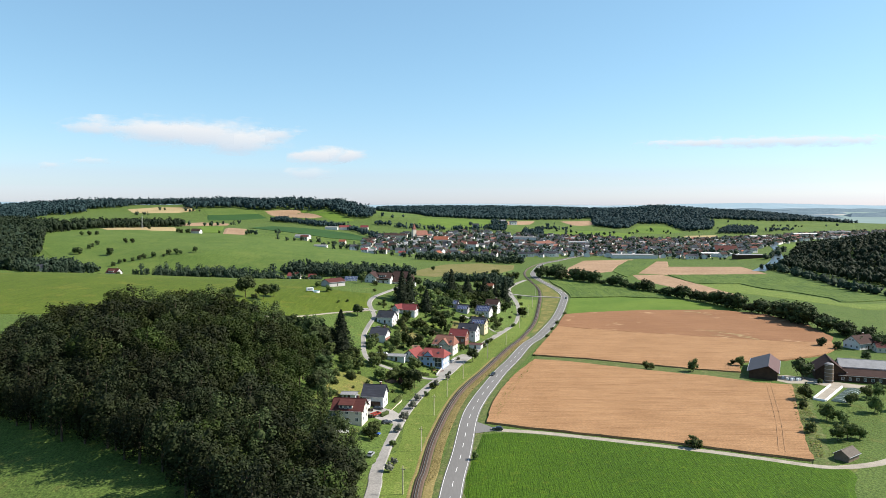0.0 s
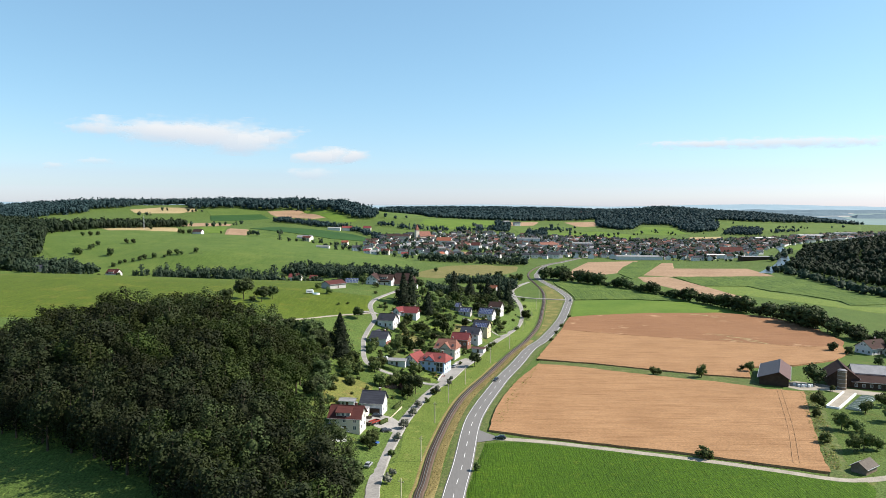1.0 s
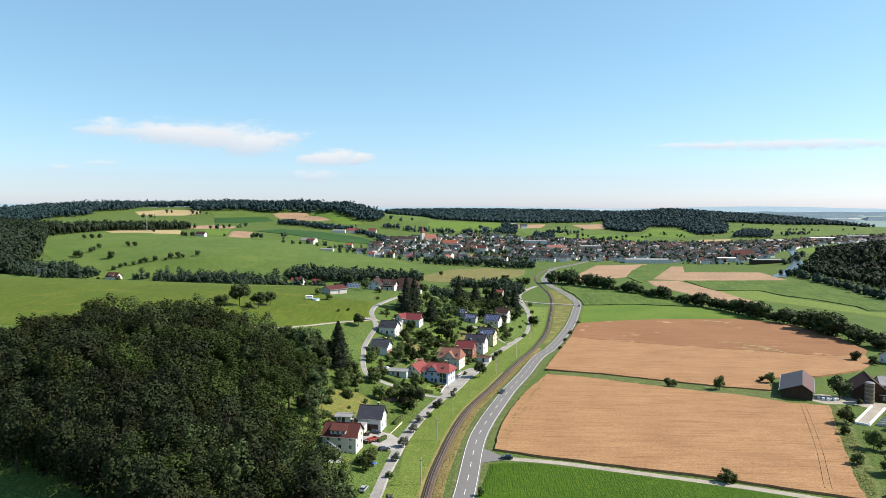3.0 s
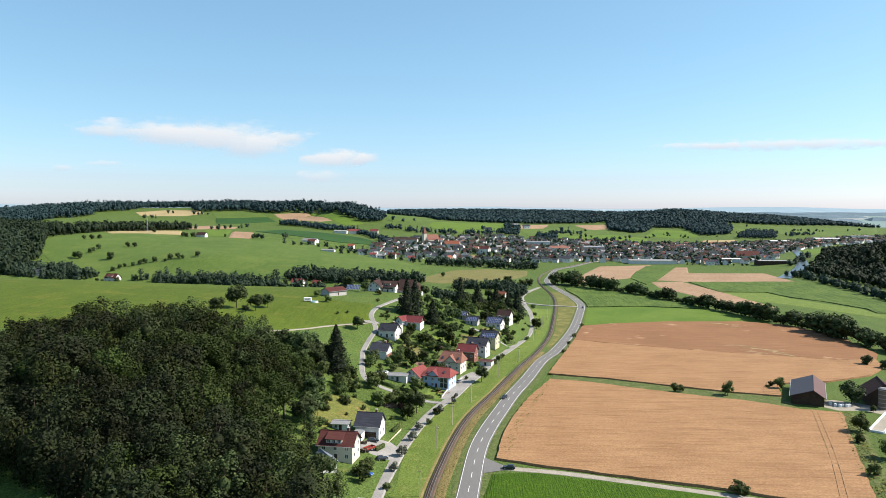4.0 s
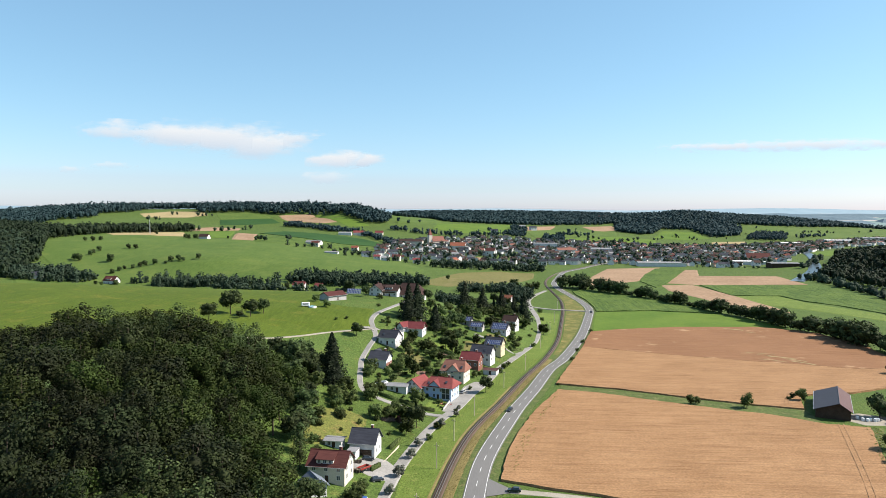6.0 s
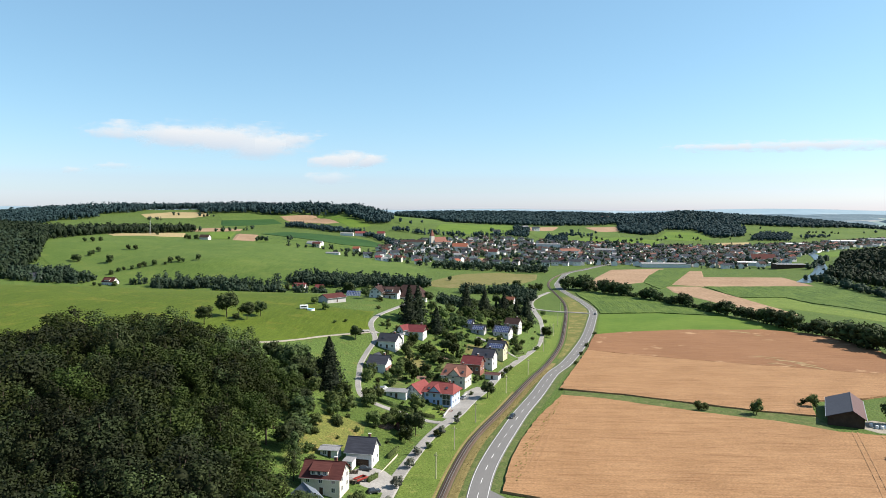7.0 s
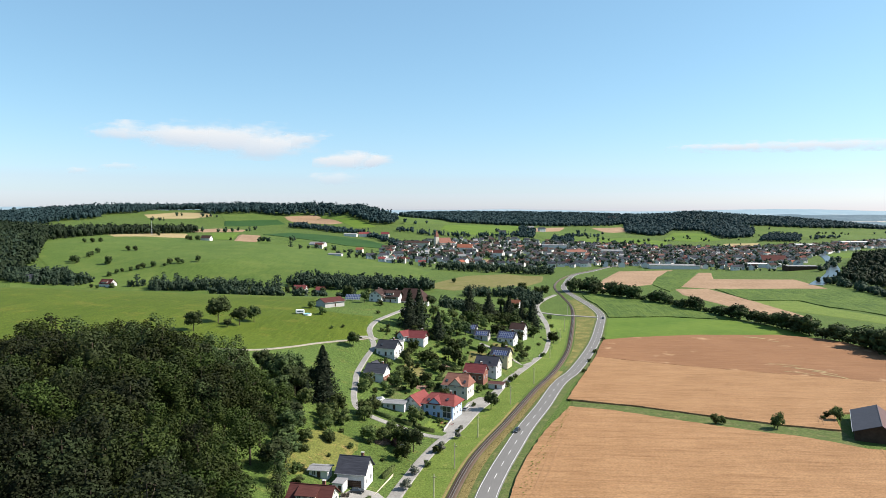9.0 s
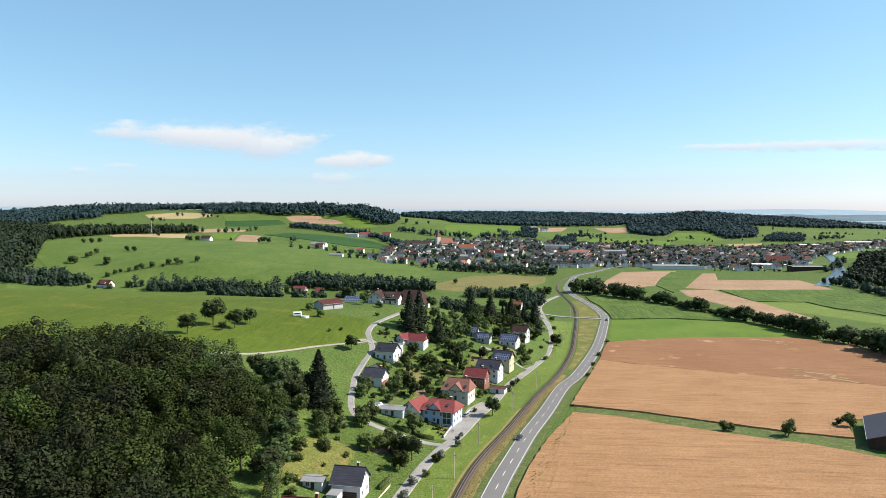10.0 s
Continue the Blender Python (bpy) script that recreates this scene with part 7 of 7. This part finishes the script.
for k in range(7):
    for z in (0.25, 0.5, 0.75, 1.0):
        part("board", boxed(k * 3 + 0.065, k * 3 + 2.935, -0.03, 0.03, z, z + 0.2), M["pale_wood"], fence)
for k, (a, b) in enumerate([((-17.5, 355), (-15, 371)), ((-14.5, 374), (-9, 394))]):
    n = math.hypot(b[0] - a[0], b[1] - a[1])
    wall = thing("garden_wall", pose(a[0], a[1], 0, 0, 0, math.degrees(math.atan2(b[1] - a[1], b[0] - a[0]))), "low pale concrete garden wall at the road", "garden wall")
    part("wall", boxed(0, n, -0.12, 0.12, -0.4, 0.9, 0.02), M["concrete"], wall)
    part("coping", boxed(-0.05, n + 0.05, -0.18, 0.18, 0.903, 0.98, 0.02), M["grey_roof"], wall)
for x, y, s in [(-24, 368, 0.5), (-21, 367, 0.45), (-19, 366, 0.5), (-17.5, 364, 0.4), (-22, 363, 0.5), (-20, 360, 0.45), (-18.5, 358, 0.5)]:
    tree("bush", x, y, s, 1.0, "flower bed shrubs before the blue house")
rng = np.random.RandomState(5)
bm = bmesh.new()
bmesh.ops.create_icosphere(bm, subdivisions=3, radius=1)
for v in bm.verts:
    v.co *= 1 + 0.25 * noise.noise(v.co * 1.7)
    v.co = Vector((v.co.x * 3.0, v.co.y * 1.9, v.co.z * 1.2))
pile = thing("brush_pile", pose(-38, 331, ground_z(-38, 331), 0, 0, 40), "reddish brown heap of cut branches and soil", "heap")
part("mound", bm, M["soil"], pile)
spots = rng.normal(0, 1, (420, 3))
spots /= np.linalg.norm(spots, axis=1)[:, None]
twigs = clumps(rng, spots * (3.3, 2.1, 1.5) * rng.uniform(0.85, 1.25, (420, 1)), spots, 0.4, 1.2)
tagged(child(new("brushwood", mesh_tris("brushwood", *twigs, M["soil"])), pile), "tangled dry reddish branches", kind="stuff")
house(-32.5, 331, 40, 3.4, 3.0, 1.6, 1.6, "dark_wood", "maroon", "tiny wooden garden hut with a steep roof", name="shed", chimney=0, rows=(), door=False, gable_window=False, over=0.4)
pool = thing("garden_pool", pose(-48, 377, ground_z(-48, 377), 0, 0, 25), "white covered garden pool with white deck", "pool")
part("deck", boxed(-3.6, 3.6, -2.2, 2.2, -1.2, 0.35, 0.05), M["plastic"], pool)
part("cover", boxed(-2.6, 2.6, -1.3, 1.3, 0.353, 0.75, 0.15), M["blue_roof"], pool)
splash = thing("paddling_pool", pose(-103.5, 474, ground_z(-103.5, 474), 0, 0, 10), "round pale blue paddling pool on the meadow", "pool")
part("wall", tube(bmesh.new(), (0, 0, -0.3), (0, 0, 1.0), 2.3, 2.3, 24), M["plastic"], splash)
part("water", tube(bmesh.new(), (0, 0, 1.003), (0, 0, 1.03), 2.1, 2.1, 24), M["pool_water"], splash)
for n, (x, y, r) in enumerate([(-108, 475, 20)]):
    tent = thing("caravan", pose(x, y, ground_z(x, y), 0, 0, r), "white caravan standing on the ridge meadow", "caravan", "white caravans by the barn")
    part("body", boxed(-2.4, 2.4, -1.1, 1.1, 0.5, 2.6, 0.2), M["plastic"], tent)
    part("window", boxed(-1.6, 1.6, -1.13, -1.05, 1.5, 2.1, 0.03), M["glass"], tent)
    for wx in (-0.4, 0.4):
        part("wheel", tube(bmesh.new(), (wx, -1.0, 0.33), (wx, -0.8, 0.33), 0.33, 0.33, 12), M["rubber"], tent)
        part("wheel", tube(bmesh.new(), (wx, 0.8, 0.33), (wx, 1.0, 0.33), 0.33, 0.33, 12), M["rubber"], tent)
# farmyard
tunnel = thing("polytunnel", pose(168.8, 322.6, 0, 0, 0, 50), "low green net-covered polytunnel in the orchard", "polytunnel")
for k in range(8):
    bm = bmesh.new()
    pts = [(math.cos(a) * 3.2, math.sin(a) * 1.1) for a in np.linspace(0, math.pi, 13)]
    prism(bm, pts, -12 + k * 3.5, -12 + k * 3.5 + 3.19, "x")
    part("film_panel", bm, M["tunnel"], tunnel)
    hoop = bmesh.new()
    pts = [(math.cos(a) * 3.3, math.sin(a) * 1.22) for a in np.linspace(0, math.pi, 13)]
    prism(hoop, pts, -12 + k * 3.5 - 0.3, -12 + k * 3.5 - 0.005, "x")
    part("hoop", hoop, M["steel"], tunnel)
clamp = thing("silage_clamp", pose(163.6, 328.2, 0, 0, 0, 51.5), "flat silage clamp edged with white plastic and tyres", "silage clamp")
part("floor", boxed(-15.5, 15.5, -2, 2, -0.3, 0.5, 0.1), M["track"], clamp)
for y in (-2.45, 2.5):
    part("wall", boxed(-16, 16, y - 0.4, y + 0.4, -0.3, 1.0, 0.2), M["plastic"], clamp)
part("end_wall", boxed(-16.8, -16.05, -2.6, 2.6, -0.3, 0.9, 0.2), M["plastic"], clamp)
for x, y in [(155, 355.5), (156, 352.8), (157.6, 352.2), (159, 352.9), (160.6, 352.2), (162, 352.8)]:
    bale = thing("silage_bale", pose(x, y, 0.08, 0, 0, x * 13), "round bale wrapped in white film", "bale", "wrapped bales by the barn")
    bm = tube(bmesh.new(), (0, 0, 0), (0, 0, 1.25), 0.65, 0.65, 16)
    bmesh.ops.bevel(bm, geom=[e for e in bm.edges if abs(e.verts[0].co.z - e.verts[1].co.z) < 0.01], offset=0.12, segments=2, affect="EDGES")
    part("wrap", bm, M["plastic"], bale)

mast = thing("radio_mast", pose(-589, 1274, ground_z(-589, 1274)), "tall slim steel radio mast on the hillside", "mast")
for k in range(4):
    c, s = (-0.9, 0.9)[k % 2], (-0.9, 0.9)[k // 2]
    part("leg", tube(bmesh.new(), (c, s, -0.5), (c * 0.35, s * 0.35, 24), 0.14, 0.1, 6), M["steel"], mast)
for k in range(8):
    w = 0.9 - 0.55 * (k * 3 + 1.5) / 24
    part("ring", boxed(-w, w, -w, w, k * 3 + 1.4, k * 3 + 1.55), M["steel"], mast)
part("antenna", tube(bmesh.new(), (0, 0, 22.4), (0, 0, 27), 0.12, 0.06, 6), M["white"], mast)


def clipped_hedge(a, b, high, wide):
    """A clipped garden hedge between two plan points: a dense core with leaf clumps over it."""
    rng = np.random.RandomState(int(abs(a[0] * 7 + a[1])))
    n, turn = math.hypot(b[0] - a[0], b[1] - a[1]), math.degrees(math.atan2(b[1] - a[1], b[0] - a[0]))
    z0, z1 = ground_z(*a), ground_z(*b)
    count = int(n * 26)
    p = np.column_stack([rng.uniform(0, n, count), rng.uniform(-0.5, 0.5, count) * wide, rng.uniform(0.1, 1, count) * high])
    face = rng.randint(0, 3, count)
    p[face == 0, 2] = high
    p[face == 1, 1], p[face == 2, 1] = -wide / 2, wide / 2
    d = np.where((face == 0)[:, None], (0, 0, 1.0), np.where((face == 1)[:, None], (0, -1.0, 0), (0, 1.0, 0)))
    v, t = clumps(rng, p, d, 0.24)
    core = np.array([(x, y, z) for x in (0, n) for y in (-0.45 * wide, 0.45 * wide) for z in (-0.6, high * 0.95)])
    v, t = np.vstack([v, core]), np.vstack([t, cube_t + len(v)])
    v[:, 2] += z0 + (z1 - z0) * v[:, 0] / n
    ob = tagged(new("garden_hedge", mesh_tris("garden_hedge", v, t, M["leaf_light"])), "clipped dark green garden hedge", "hedge", "garden hedges of the village")
    ob.matrix_world = pose(a[0], a[1], 0, 0, 0, turn)


for a, b in [((-28, 352), (-21, 352)), ((-28, 353), (-30, 361)), ((-46, 360), (-37, 357)), ((-36.5, 356.8), (-30, 354.6)), ((-44, 391), (-38, 398)), ((-45, 413), (-38, 421)), ((-30, 398), (-24, 408)), ((-26, 418), (-18, 424)), ((-12, 478), (-2, 476)),
             ((-22, 437), (-14, 440)), ((16, 482), (22, 492)), ((-40, 448), (-31, 452)), ((-26, 447), (-14, 441)), ((-43.5, 411), (-42, 418)), ((-45, 395), (-40, 399)), ((-33, 300), (-31, 310)), ((-36, 276), (-34, 282)), ((4, 486), (14, 486))]:
    clipped_hedge(a, b, 1.5, 1.0)


# ---- village yard ----
trailer = thing("trailer", pose(-38.2, 275, ground_z(-38.2, 275) + 0.14, 0, 0, 55), "red farm trailer parked in the yard", "trailer")
part("bed", boxed(-2.2, 2.2, -1.0, 1.0, 0.75, 0.9, 0.03), M["dark_wood"], trailer)
for y in (-1.0, 1.0):
    part("side_board", boxed(-2.2, 2.2, y - 0.04, y + 0.04, 0.903, 1.5, 0.02), M["red_paint"], trailer)
for x in (-2.16, 2.16):
    part("end_board", boxed(x - 0.04, x + 0.04, -0.95, 0.95, 0.903, 1.5, 0.02), M["red_paint"], trailer)
part("drawbar", boxed(2.2, 3.9, -0.08, 0.08, 0.6, 0.74), M["red_paint"], trailer)
for x in (-1.3, 1.3):
    for y in (-0.9, 0.9):
        part("wheel", tube(bmesh.new(), (x, y - 0.13, 0.38), (x, y + 0.13, 0.38), 0.38, 0.38, 14), M["rubber"], trailer)
lean = thing("lean_to", pose(-43.6, 285.2, ground_z(-43.6, 285.2), 0, 0, -7), "white flat-roofed porch between two houses", "porch")
part("wall", boxed(-1.6, 1.6, -2.2, 2.2, -1.0, 2.5, 0.03), M["white"], lean)
part("roof", boxed(-1.8, 1.8, -2.4, 2.4, 2.503, 2.68, 0.03), M["grey_roof"], lean)
part("door", boxed(0.2, 1.1, -2.26, -2.15, 0.0, 2.0, 0.02), M["dark_wood"], lean)


# ---- grass and ears ----
def tufts(name, spots, size, material, label, lift=0.1, seed=1, category="grass", loose=0.22):
    """Many small blades' clumps over the ground, as one growth."""
    rng = np.random.RandomState(seed)
    p = np.column_stack([spots, heights(spots) + lift + rng.uniform(0, size, len(spots))])
    v, t = clumps(rng, p, np.tile((0, 0, 0.9), (len(p), 1)), size, loose)
    return tagged(new(name, mesh_tris(name, v, t, M[material])), label, category, kind="stuff")


def free_of_road(q, keep):
    far = np.array([np.min(np.hypot(LINES[:, 0] - x, LINES[:, 1] - y)) for x, y in q])
    return q[far > keep]


BANK = [tuple(p) for p in stretch_of(LOCAL, 205, 470, 2.6)[::6]] + [tuple(p) for p in stretch_of(RAIL, 205, 470, -3.0)[::-6]]
tufts("grass_tufts", scatter(BANK, 0.7, 61), 0.17, "tuft", "uneven tufts of grass on the railway bank", 0.05, 61)
SLOPE = [(-70, 300), (-66, 345), (-58, 350), (-30, 345), (-26, 310), (-32, 300), (-44, 303), (-60, 285)]
tufts("grass_tufts", free_of_road(scatter(SLOPE, 0.7, 62), 2.6), 0.2, "tuft", "long unmown grass tufts on the garden slope", 0.08, 62)
tufts("grass_tufts", free_of_road(scatter([(-58, 350), (-52, 370), (-100, 400), (-92, 352), (-70, 340)], 1.0, 63), 2.4), 0.22, "tuft", "tufts of grass beside the lane", 0.1, 63)
tufts("grass_tufts", scatter([(118, 240), (156, 340), (172, 300), (150, 262), (134, 250)], 1.0, 64), 0.22, "tuft", "grass tufts of the orchard meadow", 0.06, 64)
DRY = [tuple(p) for p in stretch_of(RAIL, 205, 460, 1.9)[::6]] + [tuple(p) for p in stretch_of(RAIL, 205, 460, 5.0)[::-6]]
tufts("dry_grass", scatter(DRY, 0.6, 65), 0.26, "dry_tuft", "dry straw-coloured grass beside the railway", 0.15, 65)
WEEDS = [(114, 238), (119, 240), (138, 288), (157, 341), (152, 343), (140, 312), (128, 280)]
tufts("weeds", scatter(WEEDS, 1.3, 66), 0.4, "dry_tuft", "dry weeds at the edge of the wheat", 0.5, 66)
tufts("weeds", scatter(WEEDS, 1.0, 67), 0.45, "tuft", "green weeds at the edge of the wheat", 0.5, 67)
tufts("weeds", scatter([(7, 280), (10, 280), (22, 335), (36, 388), (34, 390), (30, 372), (14, 318)], 1.9, 68), 0.4, "tuft", "green weeds in the wheat beside the road", 0.8, 68)
tufts("flower_bed", scatter([(-20, 362.5), (-14.5, 361.5), (-14, 364.5), (-19, 366)], 0.5, 71), 0.2, "red_paint", "bed of red flowers before the blue house", 0.3, 71, "flowers", 0.6)
for x, y, s in [(-57, 290, 1.1), (-60, 304, 1.2), (-63, 316, 1.1), (-55, 281, 1.2), (-66, 325, 1.0), (-52, 272, 1.1), (-51, 262, 1.0), (-54, 246, 1.2)]:
    tree("bush", x, y, s, 1.2, "shrubs at the edge of the near wood")
for x, y, turn in [(-41.2, 280.5, 20), (-40.2, 272.5, -10)]:
    stack = thing("wood_pile", pose(x, y, ground_z(x, y) + 0.1, 0, 0, turn), "stack of split brown firewood in the yard", "wood pile", "firewood stacks in the yard")
    for k in range(18):
        row, col = divmod(k, 6)
        part("log", tube(bmesh.new(), (col * 0.42 - 1.05 + row * 0.1, -0.5, 0.2 + row * 0.36), (col * 0.42 - 1.05 + row * 0.1, 0.5, 0.2 + row * 0.36), 0.19, 0.18, 8), M["bark" if k % 3 else "wood"], stack)
